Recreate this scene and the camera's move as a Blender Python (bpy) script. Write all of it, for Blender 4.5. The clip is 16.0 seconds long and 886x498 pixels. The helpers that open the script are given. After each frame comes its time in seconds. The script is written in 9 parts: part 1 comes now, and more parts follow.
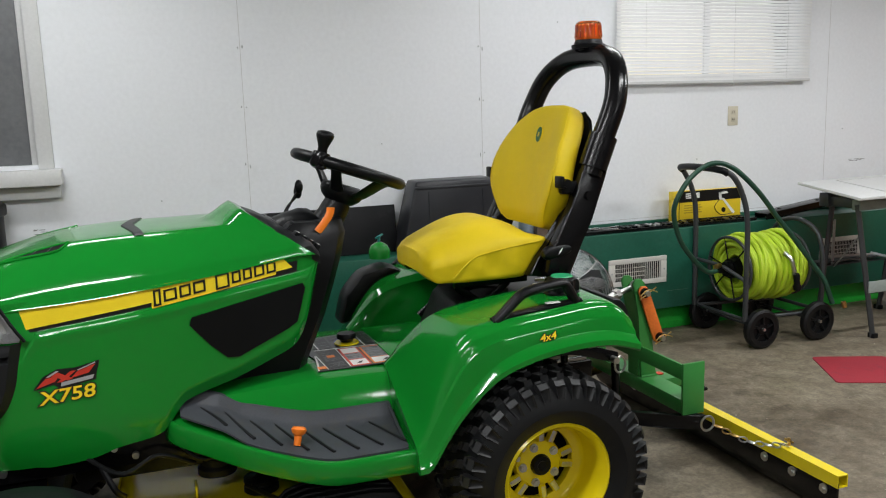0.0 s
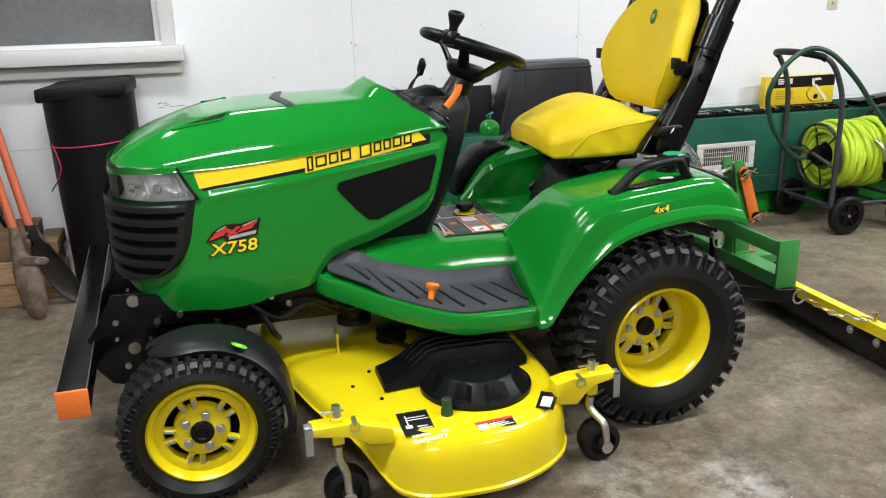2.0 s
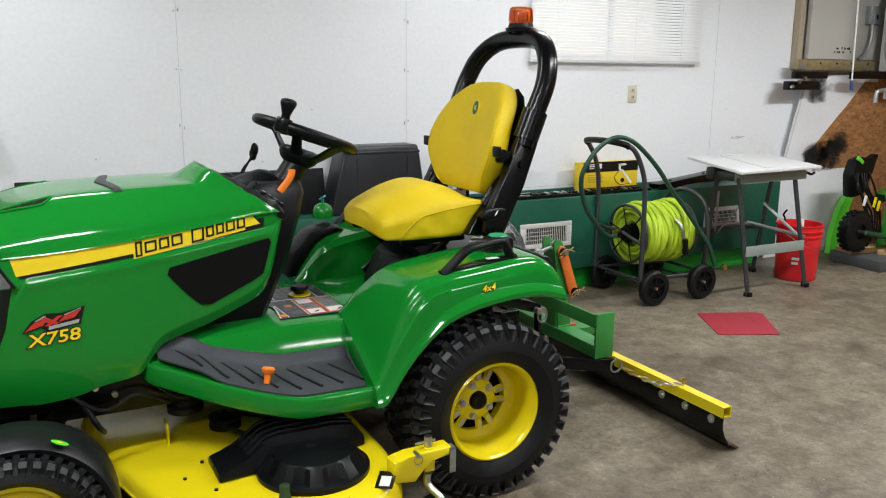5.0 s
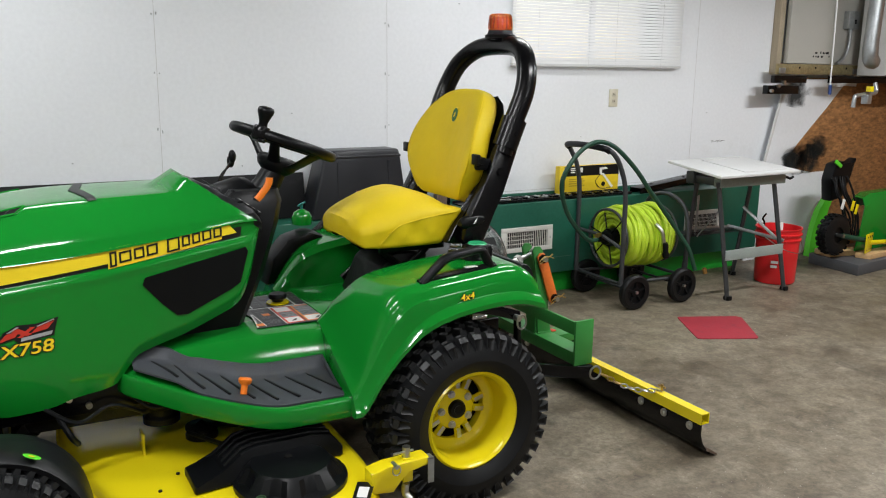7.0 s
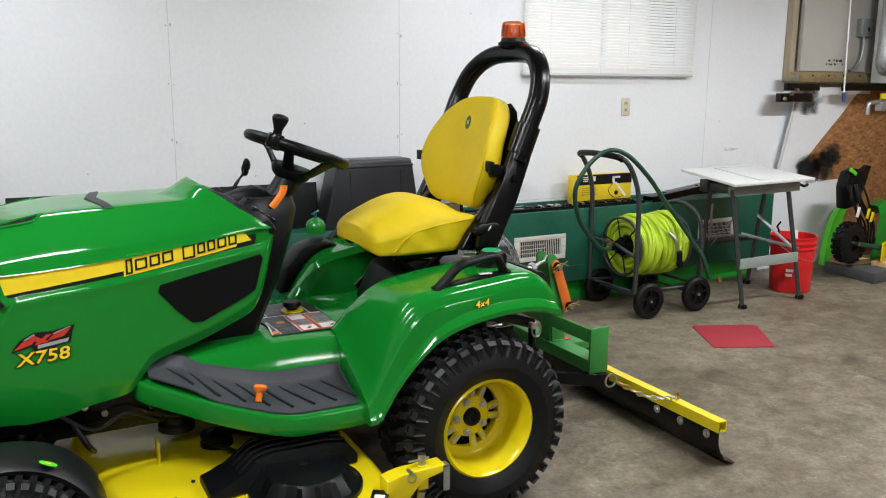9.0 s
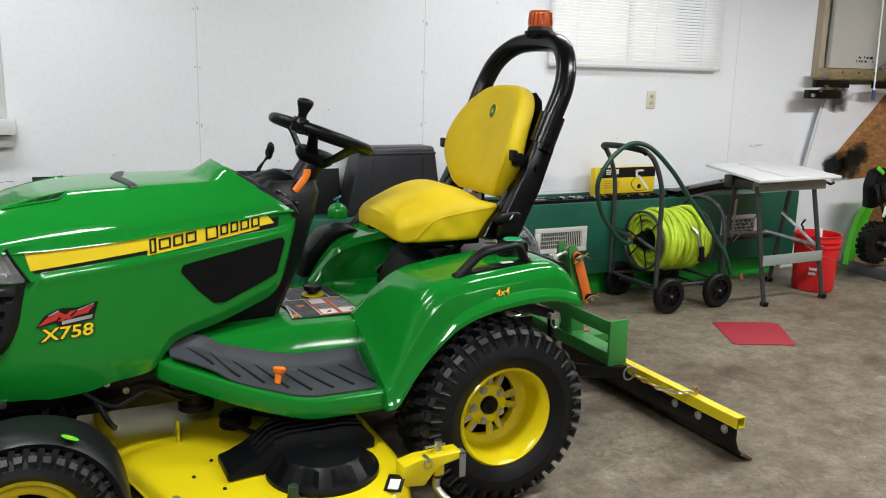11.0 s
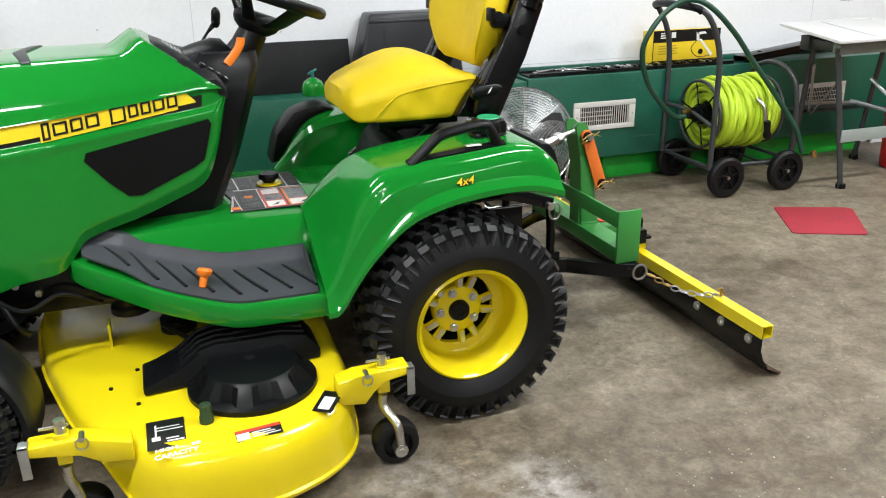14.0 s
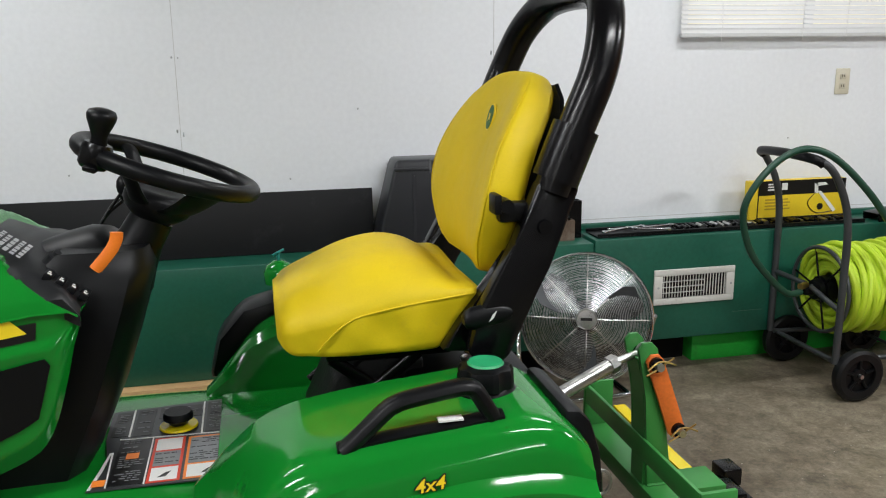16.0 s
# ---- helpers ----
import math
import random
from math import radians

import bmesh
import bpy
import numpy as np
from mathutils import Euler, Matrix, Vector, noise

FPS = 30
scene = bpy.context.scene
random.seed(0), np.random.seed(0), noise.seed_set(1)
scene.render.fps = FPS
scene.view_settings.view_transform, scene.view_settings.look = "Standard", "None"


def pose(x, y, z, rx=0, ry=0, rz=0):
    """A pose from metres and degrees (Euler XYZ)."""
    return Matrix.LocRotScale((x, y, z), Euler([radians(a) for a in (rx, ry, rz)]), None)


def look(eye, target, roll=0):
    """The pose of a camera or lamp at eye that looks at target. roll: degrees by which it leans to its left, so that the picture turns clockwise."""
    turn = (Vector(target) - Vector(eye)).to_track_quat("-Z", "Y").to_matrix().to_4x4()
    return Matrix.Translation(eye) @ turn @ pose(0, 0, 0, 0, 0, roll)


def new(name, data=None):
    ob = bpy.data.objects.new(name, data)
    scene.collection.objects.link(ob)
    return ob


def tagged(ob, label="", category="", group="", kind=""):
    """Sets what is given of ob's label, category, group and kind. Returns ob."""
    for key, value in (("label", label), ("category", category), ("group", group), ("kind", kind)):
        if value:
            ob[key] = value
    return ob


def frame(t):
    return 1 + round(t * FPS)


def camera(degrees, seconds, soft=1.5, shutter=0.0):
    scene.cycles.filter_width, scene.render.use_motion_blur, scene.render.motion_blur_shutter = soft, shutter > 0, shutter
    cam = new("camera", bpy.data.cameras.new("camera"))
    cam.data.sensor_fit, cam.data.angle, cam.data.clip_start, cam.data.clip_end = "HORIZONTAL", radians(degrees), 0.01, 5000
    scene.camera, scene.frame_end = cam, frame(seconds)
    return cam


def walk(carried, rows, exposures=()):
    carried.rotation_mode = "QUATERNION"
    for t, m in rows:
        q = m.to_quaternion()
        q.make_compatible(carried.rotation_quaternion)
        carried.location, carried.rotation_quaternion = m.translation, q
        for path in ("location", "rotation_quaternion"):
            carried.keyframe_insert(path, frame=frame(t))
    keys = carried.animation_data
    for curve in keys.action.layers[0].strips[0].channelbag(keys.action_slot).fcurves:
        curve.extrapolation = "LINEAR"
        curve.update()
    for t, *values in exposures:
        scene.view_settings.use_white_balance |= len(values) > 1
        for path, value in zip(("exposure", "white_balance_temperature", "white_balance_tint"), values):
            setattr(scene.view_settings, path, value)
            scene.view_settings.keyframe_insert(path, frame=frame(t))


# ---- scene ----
cam = camera(56.2, 16.0, 1.1)
PATH = [
    (0, (-1.086, -2.667, 1.425), (-0.411, -0.815, 1.09), -1.8),
    (0.5, (-1.206, -2.728, 1.377), (-0.517, -0.93, 0.834), -2.2),
    (1, (-1.255, -2.763, 1.378), (-0.567, -0.995, 0.746), -1.5),
    (1.5, (-1.259, -2.804, 1.395), (-0.755, -0.972, 0.77), -1.7),
    (2, (-1.367, -2.815, 1.435), (-0.844, -0.979, 0.837), -1.3),
    (2.5, (-1.409, -2.832, 1.481), (-0.74, -0.996, 1.053), -0.3),
    (3, (-1.404, -2.845, 1.488), (-0.569, -1.059, 1.152), 0.3),
    (3.5, (-1.407, -2.856, 1.478), (-0.535, -1.085, 1.155), 0.1),
    (4, (-1.4, -2.864, 1.472), (-0.512, -1.102, 1.149), 0.1),
    (4.5, (-1.397, -2.867, 1.461), (-0.497, -1.12, 1.092), 0.3),
    (4.7, (-1.396, -2.867, 1.459), (-0.49, -1.13, 1.055), 0.4),
    (6.8, (-1.37, -2.862, 1.493), (-0.431, -1.152, 1.054), 1.0),
    (7, (-1.37, -2.862, 1.493), (-0.424, -1.151, 1.072), 0.7),
    (7.5, (-1.372, -2.859, 1.488), (-0.414, -1.15, 1.086), 0.5),
    (8, (-1.378, -2.869, 1.484), (-0.421, -1.158, 1.087), 0.4),
    (8.5, (-1.378, -2.865, 1.48), (-0.414, -1.158, 1.084), 0.6),
    (9, (-1.379, -2.855, 1.473), (-0.454, -1.126, 1.081), 0.3),
    (11.5, (-1.391, -2.854, 1.449), (-0.543, -1.096, 1.015), 2.4),
    (12, (-1.422, -2.843, 1.411), (-0.83, -1.033, 0.8), 1.3),
    (12.5, (-1.432, -2.832, 1.406), (-0.958, -1.017, 0.712), 0.9),
    (13, (-1.348, -2.811, 1.412), (-0.838, -1.011, 0.705), -0.6),
    (13.5, (-1.071, -2.774, 1.411), (-0.496, -0.989, 0.714), -2.1),
    (14, (-0.81, -2.648, 1.389), (-0.18, -0.883, 0.689), -0.8),
    (14.5, (-0.571, -2.503, 1.44), (0.06, -0.726, 0.773), 1.7),
    (15, (-0.37, -2.388, 1.459), (0.135, -0.503, 1.023), 1.0),
    (15.5, (-0.329, -2.058, 1.428), (0.121, -0.16, 0.986), 1.0),
    (16, (-0.243, -1.793, 1.458), (0.186, 0.107, 1.004), -0.6),
]
EXPOSURE = [(0, -0.27), (0.4, 0.1), (1.0, 0.38), (1.5, 0.51), (2.0, 0.35), (2.5, 0.1), (3.2, -0.12), (4.0, -0.1), (4.5, 0.03), (7.0, -0.1), (8.5, -0.08), (9.2, 0.05), (11.4, 0.0), (12.0, 0.38), (12.5, 0.58), (13.5, 0.48), (14.5, 0.35), (15.0, 0.12), (15.5, -0.15), (16, -0.15)]
walk(cam, [(t, look(eye, target, roll)) for t, eye, target, roll in PATH], EXPOSURE)

# ---- world and light ----
world = bpy.data.worlds.new("daylight")
scene.world = world
world.use_nodes = True
wn = world.node_tree
sky = wn.nodes.new("ShaderNodeTexSky")
sky.sky_type, sky.sun_disc, sky.sun_elevation, sky.sun_rotation = "NISHITA", False, radians(35), radians(40)
wn.nodes["Background"].inputs["Strength"].default_value = 0.12
wn.links.new(sky.outputs["Color"], wn.nodes["Background"].inputs["Color"])

CEILING = 2.75
LIGHTS = [(-1.8, -1.30, 56), (1.2, -1.30, 51), (-1.8, -3.9, 43), (1.2, -3.9, 34), (-1.6, 0.75, 19), (1.4, 0.75, 18), (3.9, -0.5, 80)]


def shop_lamp(x, y, watts):
    d = bpy.data.lights.new("tube_light", "AREA")
    d.shape, d.size, d.size_y, d.energy, d.color = "RECTANGLE", 1.25, 0.16, watts, (0.97, 0.985, 0.99)
    o = new("tube_light", d)
    o.matrix_world = pose(x, y, CEILING - 0.125)
    return o


for lx, ly, lw in LIGHTS:
    shop_lamp(lx, ly, lw)

# daylight in the opening of the right-hand window, behind its blind
wd = bpy.data.lights.new("window_daylight", "AREA")
wd.shape, wd.size, wd.size_y, wd.energy, wd.color = "RECTANGLE", 1.36, 0.78, 2.8, (0.96, 0.98, 1.0)
wo = new("window_daylight", wd)
wo.matrix_world = pose(2.405, 1.853, 1.955, 90, 0, 180)

# ---- materials ----
def mat(name, color, rough=0.5, metal=0.0, var=0.12, big=3.0, fine=60.0, bump=0.15, depth=0.002, coat=0.0, rvar=0.1, stretch=(1, 1, 1), dirt=None, dirt_at=0.62, spec=0.5, dirt_scale=None):
    """Painted, cast or moulded surface: base colour with broad and fine variation, fine relief and optional dirt blotches."""
    m = bpy.data.materials.new(name)
    m.use_nodes = True
    n, l = m.node_tree.nodes, m.node_tree.links
    p = n["Principled BSDF"]
    tc = n.new("ShaderNodeTexCoord")
    mp = n.new("ShaderNodeMapping")
    mp.inputs["Scale"].default_value = stretch
    l.new(tc.outputs["Object"], mp.inputs["Vector"])
    n1, n2 = n.new("ShaderNodeTexNoise"), n.new("ShaderNodeTexNoise")
    n1.inputs["Scale"].default_value, n1.inputs["Detail"].default_value = big, 5
    n2.inputs["Scale"].default_value, n2.inputs["Detail"].default_value = fine, 4
    for q in (n1, n2):
        l.new(mp.outputs["Vector"], q.inputs["Vector"])
    add = n.new("ShaderNodeMath")
    add.operation = "MULTIPLY_ADD"
    add.inputs[1].default_value = 0.5
    l.new(n2.outputs["Fac"], add.inputs[0])
    half = n.new("ShaderNodeMath")
    half.operation = "MULTIPLY"
    half.inputs[1].default_value = 0.5
    l.new(n1.outputs["Fac"], half.inputs[0])
    l.new(half.outputs[0], add.inputs[2])
    ramp = n.new("ShaderNodeValToRGB")
    lo = [max(0, c * (1 - var)) for c in color] + [1]
    hi = [min(1, c * (1 + var)) for c in color] + [1]
    ramp.color_ramp.elements[0].position, ramp.color_ramp.elements[0].color = 0.35, lo
    ramp.color_ramp.elements[1].position, ramp.color_ramp.elements[1].color = 0.65, hi
    l.new(add.outputs[0], ramp.inputs["Fac"])
    out = ramp.outputs["Color"]
    if dirt:
        n3 = n.new("ShaderNodeTexNoise")
        n3.inputs["Scale"].default_value, n3.inputs["Detail"].default_value, n3.inputs["Roughness"].default_value = dirt_scale or big * 2.3, 8, 0.65
        l.new(mp.outputs["Vector"], n3.inputs["Vector"])
        r3 = n.new("ShaderNodeValToRGB")
        r3.color_ramp.elements[0].position, r3.color_ramp.elements[1].position = dirt_at - 0.1, dirt_at + 0.12
        l.new(n3.outputs["Fac"], r3.inputs["Fac"])
        mx = n.new("ShaderNodeMix")
        mx.data_type = "RGBA"
        mx.inputs["B"].default_value = (*dirt, 1)
        l.new(r3.outputs["Color"], mx.inputs["Factor"])
        l.new(out, mx.inputs["A"])
        out = mx.outputs["Result"]
    l.new(out, p.inputs["Base Color"])
    rr = n.new("ShaderNodeMapRange")
    rr.inputs["To Min"].default_value, rr.inputs["To Max"].default_value = max(0.02, rough - rvar), min(1, rough + rvar)
    l.new(add.outputs[0], rr.inputs["Value"])
    l.new(rr.outputs["Result"], p.inputs["Roughness"])
    p.inputs["Metallic"].default_value = metal
    p.inputs["Coat Weight"].default_value = coat
    p.inputs["Coat Roughness"].default_value = 0.05
    p.inputs["Specular IOR Level"].default_value = spec
    if bump:
        b = n.new("ShaderNodeBump")
        b.inputs["Strength"].default_value, b.inputs["Distance"].default_value = bump, depth
        l.new(n2.outputs["Fac"], b.inputs["Height"])
        l.new(b.outputs["Normal"], p.inputs["Normal"])
    return m


def glow(name, color, strength):
    m = bpy.data.materials.new(name)
    m.use_nodes = True
    p = m.node_tree.nodes["Principled BSDF"]
    p.inputs["Base Color"].default_value = (*color, 1)
    p.inputs["Emission Color"].default_value = (*color, 1)
    p.inputs["Emission Strength"].default_value = strength
    return m


def glass(name, color=(1, 1, 1), rough=0.02, ior=1.45):
    m = bpy.data.materials.new(name)
    m.use_nodes = True
    p = m.node_tree.nodes["Principled BSDF"]
    p.inputs["Base Color"].default_value = (*color, 1)
    p.inputs["Roughness"].default_value = rough
    p.inputs["IOR"].default_value = ior
    p.inputs["Transmission Weight"].default_value = 1.0
    return m


GREEN = mat("green_enamel", (0.0055, 0.188, 0.019), 0.10, 0, 0.04, 1.5, 900, 0.015, 0.0003, 0.0, 0.03, spec=0.5)


def waviness(m, scale, distance):
    """Slow unevenness of a moulded panel, over the fine grain."""
    n, l = m.node_tree.nodes, m.node_tree.links
    p = n["Principled BSDF"]
    q, tc, b = n.new("ShaderNodeTexNoise"), n.new("ShaderNodeTexCoord"), n.new("ShaderNodeBump")
    q.inputs["Scale"].default_value, q.inputs["Detail"].default_value = scale, 1.0
    l.new(tc.outputs["Object"], q.inputs["Vector"])
    l.new(q.outputs["Fac"], b.inputs["Height"])
    b.inputs["Strength"].default_value, b.inputs["Distance"].default_value = 0.6, distance
    if p.inputs["Normal"].links:
        l.new(p.inputs["Normal"].links[0].from_socket, b.inputs["Normal"])
    l.new(b.outputs["Normal"], p.inputs["Normal"])


waviness(GREEN, 12, 0.0013)
GREEN_MATTE = mat("green_powder_coat", (0.036, 0.225, 0.045), 0.40, 0, 0.12, 4, 300, 0.08, 0.0008, 0, 0.08, dirt=(0.09, 0.12, 0.06), dirt_at=0.72)
YELLOW = mat("yellow_enamel", (0.73, 0.585, 0.008), 0.17, 0, 0.03, 2, 500, 0.02, 0.0004, 0.0, 0.04, dirt=(0.55, 0.36, 0.02), dirt_at=0.78)
YELLOW_VINYL = mat("yellow_vinyl", (0.68, 0.50, 0.007), 0.56, 0, 0.07, 6, 420, 0.25, 0.0006, 0, 0.08, dirt=(0.56, 0.40, 0.03), dirt_at=0.72, spec=0.3)
waviness(YELLOW_VINYL, 17, 0.007)
RUBBER = mat("tyre_rubber", (0.004, 0.0044, 0.005), 0.48, 0, 0.25, 8, 220, 0.2, 0.0008, 0, 0.12, dirt=(0.012, 0.012, 0.013), dirt_at=0.68, spec=0.28)
BLACK_PLASTIC = mat("black_moulded_plastic", (0.0034, 0.0038, 0.0045), 0.38, 0, 0.2, 5, 500, 0.25, 0.0005, 0, 0.08, spec=0.2)
BLACK_STEEL = mat("black_painted_steel", (0.003, 0.003, 0.0036), 0.24, 0, 0.2, 5, 300, 0.06, 0.0006, 0.0, 0.08, spec=0.28)
GREY_PLASTIC = mat("dark_grey_grained_plastic", (0.0085, 0.0092, 0.0105), 0.42, 0, 0.15, 5, 420, 0.3, 0.0006, 0, 0.08, spec=0.32)
MAT_RUBBER = mat("grey_foot_mat_rubber", (0.044, 0.048, 0.056), 0.5, 0, 0.22, 9, 300, 0.25, 0.0008, 0, 0.1, dirt=(0.052, 0.050, 0.045), dirt_at=0.62, spec=0.35)
ZINC = mat("zinc_plated_steel", (0.55, 0.55, 0.53), 0.3, 1, 0.15, 20, 200, 0.1, 0.0005, 0, 0.1)
CHROME = mat("chrome", (0.8, 0.8, 0.8), 0.1, 1, 0.05, 20, 200, 0.02, 0.0003, 0, 0.04)
BRASS = mat("yellow_zinc_steel", (0.55, 0.37, 0.13), 0.35, 1, 0.2, 30, 200, 0.1, 0.0005)
ORANGE = mat("orange_plastic", (0.85, 0.20, 0.015), 0.4, 0, 0.06, 6, 300, 0.1, 0.0005)
ORANGE_PAINT = mat("orange_painted_wood", (0.72, 0.16, 0.022), 0.5, 0, 0.12, 6, 120, 0.2, 0.001)
LENS_RED = glass("orange_beacon_lens", (1.0, 0.36, 0.05), 0.1)
CLEAR = glass("clear_lens")


def thin_glass(name, tint=(0.95, 0.96, 0.97)):
    m = bpy.data.materials.new(name)
    m.use_nodes = True
    n, l = m.node_tree.nodes, m.node_tree.links
    tr, gl, fr, mx = n.new("ShaderNodeBsdfTransparent"), n.new("ShaderNodeBsdfGlossy"), n.new("ShaderNodeFresnel"), n.new("ShaderNodeMixShader")
    tr.inputs["Color"].default_value = (*tint, 1)
    gl.inputs["Roughness"].default_value = 0.03
    fr.inputs["IOR"].default_value = 1.5
    l.new(fr.outputs[0], mx.inputs[0])
    l.new(tr.outputs[0], mx.inputs[1])
    l.new(gl.outputs[0], mx.inputs[2])
    l.new(mx.outputs[0], n["Material Output"].inputs["Surface"])
    return m


THIN_GLASS = thin_glass("thin_clear_glass")
REFLECTOR = mat("headlamp_reflector", (0.93, 0.93, 0.94), 0.25, 0.3, 0.04, 20, 60, 0.1, 0.002)
DECAL_YELLOW = mat("yellow_vinyl_stripe", (0.84, 0.62, 0.02), 0.35, 0, 0.04, 4, 300, 0.03, 0.0004)
DECAL_BLACK = mat("black_decal", (0.005, 0.005, 0.0055), 0.35, 0, 0.1, 6, 300, 0.02, 0.0003)
DECAL_WHITE = mat("white_decal", (0.74, 0.74, 0.72), 0.4, 0, 0.05, 6, 300, 0.02, 0.0003)
DECAL_GREY = mat("grey_decal", (0.20, 0.21, 0.22), 0.4, 0, 0.1, 6, 300, 0.02, 0.0003)
DECAL_RED = mat("red_decal", (0.62, 0.05, 0.02), 0.4, 0, 0.1, 6, 300, 0.02, 0.0003)
DECAL_ORANGE = mat("orange_decal", (0.80, 0.22, 0.03), 0.4, 0, 0.08, 6, 300, 0.02, 0.0003)
WHITE_WALL = mat("white_painted_panel", (0.80, 0.82, 0.85), 0.42, 0, 0.035, 1.2, 45, 0.12, 0.001, 0, 0.08, dirt=(0.70, 0.71, 0.72), dirt_at=0.72, dirt_scale=2.0)
WHITE_TRIM = mat("white_painted_wood", (0.63, 0.635, 0.63), 0.45, 0, 0.05, 3, 80, 0.2, 0.001, 0, 0.08, dirt=(0.45, 0.44, 0.42), dirt_at=0.74)
HEATER = mat("dark_green_painted_sheet_metal", (0.010, 0.096, 0.060), 0.38, 0, 0.14, 2.5, 60, 0.1, 0.001, 0, 0.08, dirt=(0.035, 0.115, 0.08), dirt_at=0.70)
BASE_GREEN = mat("bright_green_painted_wood", (0.018, 0.40, 0.04), 0.4, 0, 0.12, 3, 80, 0.12, 0.001, dirt=(0.03, 0.13, 0.03), dirt_at=0.68)
BLACK_BAG = mat("black_polythene", (0.004, 0.004, 0.0045), 0.5, 0, 0.3, 7, 30, 0.3, 0.004, spec=0.25)
RUBBER_MAT = mat("black_rubber_sheet", (0.0042, 0.0045, 0.0054), 0.6, 0, 0.25, 3, 150, 0.2, 0.001, dirt=(0.02, 0.02, 0.022), dirt_at=0.7, spec=0.28)
TUBE_GREY = mat("grey_hammered_tube", (0.06, 0.065, 0.07), 0.38, 0.4, 0.15, 10, 200, 0.15, 0.0008)
GALV = mat("galvanised_sheet", (0.42, 0.44, 0.45), 0.38, 0.85, 0.15, 14, 60, 0.1, 0.0008)
HOSE_GREEN = mat("dark_green_rubber_hose", (0.010, 0.055, 0.032), 0.42, 0, 0.15, 10, 200, 0.1, 0.0005)
HOSE_LIME = mat("lime_hose", (0.48, 0.66, 0.03), 0.5, 0, 0.12, 12, 260, 0.3, 0.001)
WOOD = mat("rough_sawn_timber", (0.19, 0.115, 0.062), 0.75, 0, 0.3, 4, 40, 0.4, 0.002, stretch=(1, 6, 6), dirt=(0.085, 0.055, 0.034), dirt_at=0.6)
PALE_WOOD = mat("pale_pine", (0.56, 0.36, 0.17), 0.65, 0, 0.18, 3, 40, 0.2, 0.001, stretch=(1, 8, 8))
OSB = mat("strand_board", (0.36, 0.17, 0.062), 0.7, 0, 0.45, 9, 26, 0.5, 0.003, stretch=(1, 1, 2.2), dirt=(0.16, 0.075, 0.03), dirt_at=0.58, dirt_scale=14)
RUST = mat("rusty_worn_steel", (0.16, 0.11, 0.08), 0.65, 0.5, 0.3, 9, 90, 0.4, 0.002, dirt=(0.24, 0.19, 0.15), dirt_at=0.55)
RED_PLASTIC = mat("red_plastic", (0.72, 0.018, 0.022), 0.35, 0, 0.06, 4, 300, 0.08, 0.0006)
RED_MAT = mat("red_rubber_mat", (0.31, 0.018, 0.032), 0.75, 0, 0.1, 6, 240, 0.4, 0.0015, dirt=(0.22, 0.022, 0.035), dirt_at=0.62)
FURNACE = mat("grey_beige_sheet_metal", (0.50, 0.49, 0.45), 0.42, 0, 0.05, 2, 90, 0.06, 0.0008)
VENT_WHITE = mat("ivory_enamelled_steel", (0.66, 0.65, 0.61), 0.38, 0, 0.06, 5, 90, 0.06, 0.0006, dirt=(0.44, 0.42, 0.38), dirt_at=0.66)
# near-black: shade in gaps, holes and slots put into colour, also some dark parts
DARK = mat("gap_shade_and_dark_parts", (0.003, 0.003, 0.003), 0.8, 0, 0.3, 5, 60, 0.2, 0.002, spec=0.2)
GREASE = mat("greasy_black_casting", (0.004, 0.004, 0.0045), 0.5, 0.1, 0.4, 10, 80, 0.5, 0.003, dirt=(0.04, 0.037, 0.033), dirt_at=0.72, spec=0.3)
DARK_RUST = mat("blackened_worn_steel", (0.035, 0.032, 0.030), 0.5, 0.3, 0.3, 9, 90, 0.3, 0.002)
WOVEN = mat("grey_felt", (0.10, 0.10, 0.10), 0.9, 0, 0.2, 9, 200, 0.4, 0.002)


# ---- mesh helpers ----
def thing(name, at, label, category, group="", kind=""):
    o = new(name)
    o.location = at
    o.empty_display_size = 0.1
    return tagged(o, label, category, group, kind)


def base_of(ob):
    while ob.parent:
        ob = ob.parent
    return ob


def mesh_of(name, bm, material, angle=38, at=None):
    me = bpy.data.meshes.new(name)
    if at is not None:
        bmesh.ops.translate(bm, verts=bm.verts, vec=-Vector(at))
    bmesh.ops.recalc_face_normals(bm, faces=bm.faces)
    bm.to_mesh(me)
    bm.free()
    for p in me.polygons:
        p.use_smooth = True
    me.set_sharp_from_angle(angle=radians(angle))
    for m in material if isinstance(material, (list, tuple)) else [material]:
        me.materials.append(m)
    return me


def part(name, bm, material, parent, label="", angle=38):
    """One mesh, drawn in world metres, as a part of a thing (or of a part)."""
    root = base_of(parent)
    ob = new(name, mesh_of(name, bm, material, angle, root.location))
    ob.parent = parent
    return tagged(ob, label)


def solid(name, bm, material, label, category, group="", kind="", at=(0, 0, 0), angle=38):
    """One mesh that is a whole thing of its own."""
    ob = new(name, mesh_of(name, bm, material, angle, at))
    ob.location = at
    return tagged(ob, label, category, group, kind)


def B():
    return bmesh.new()


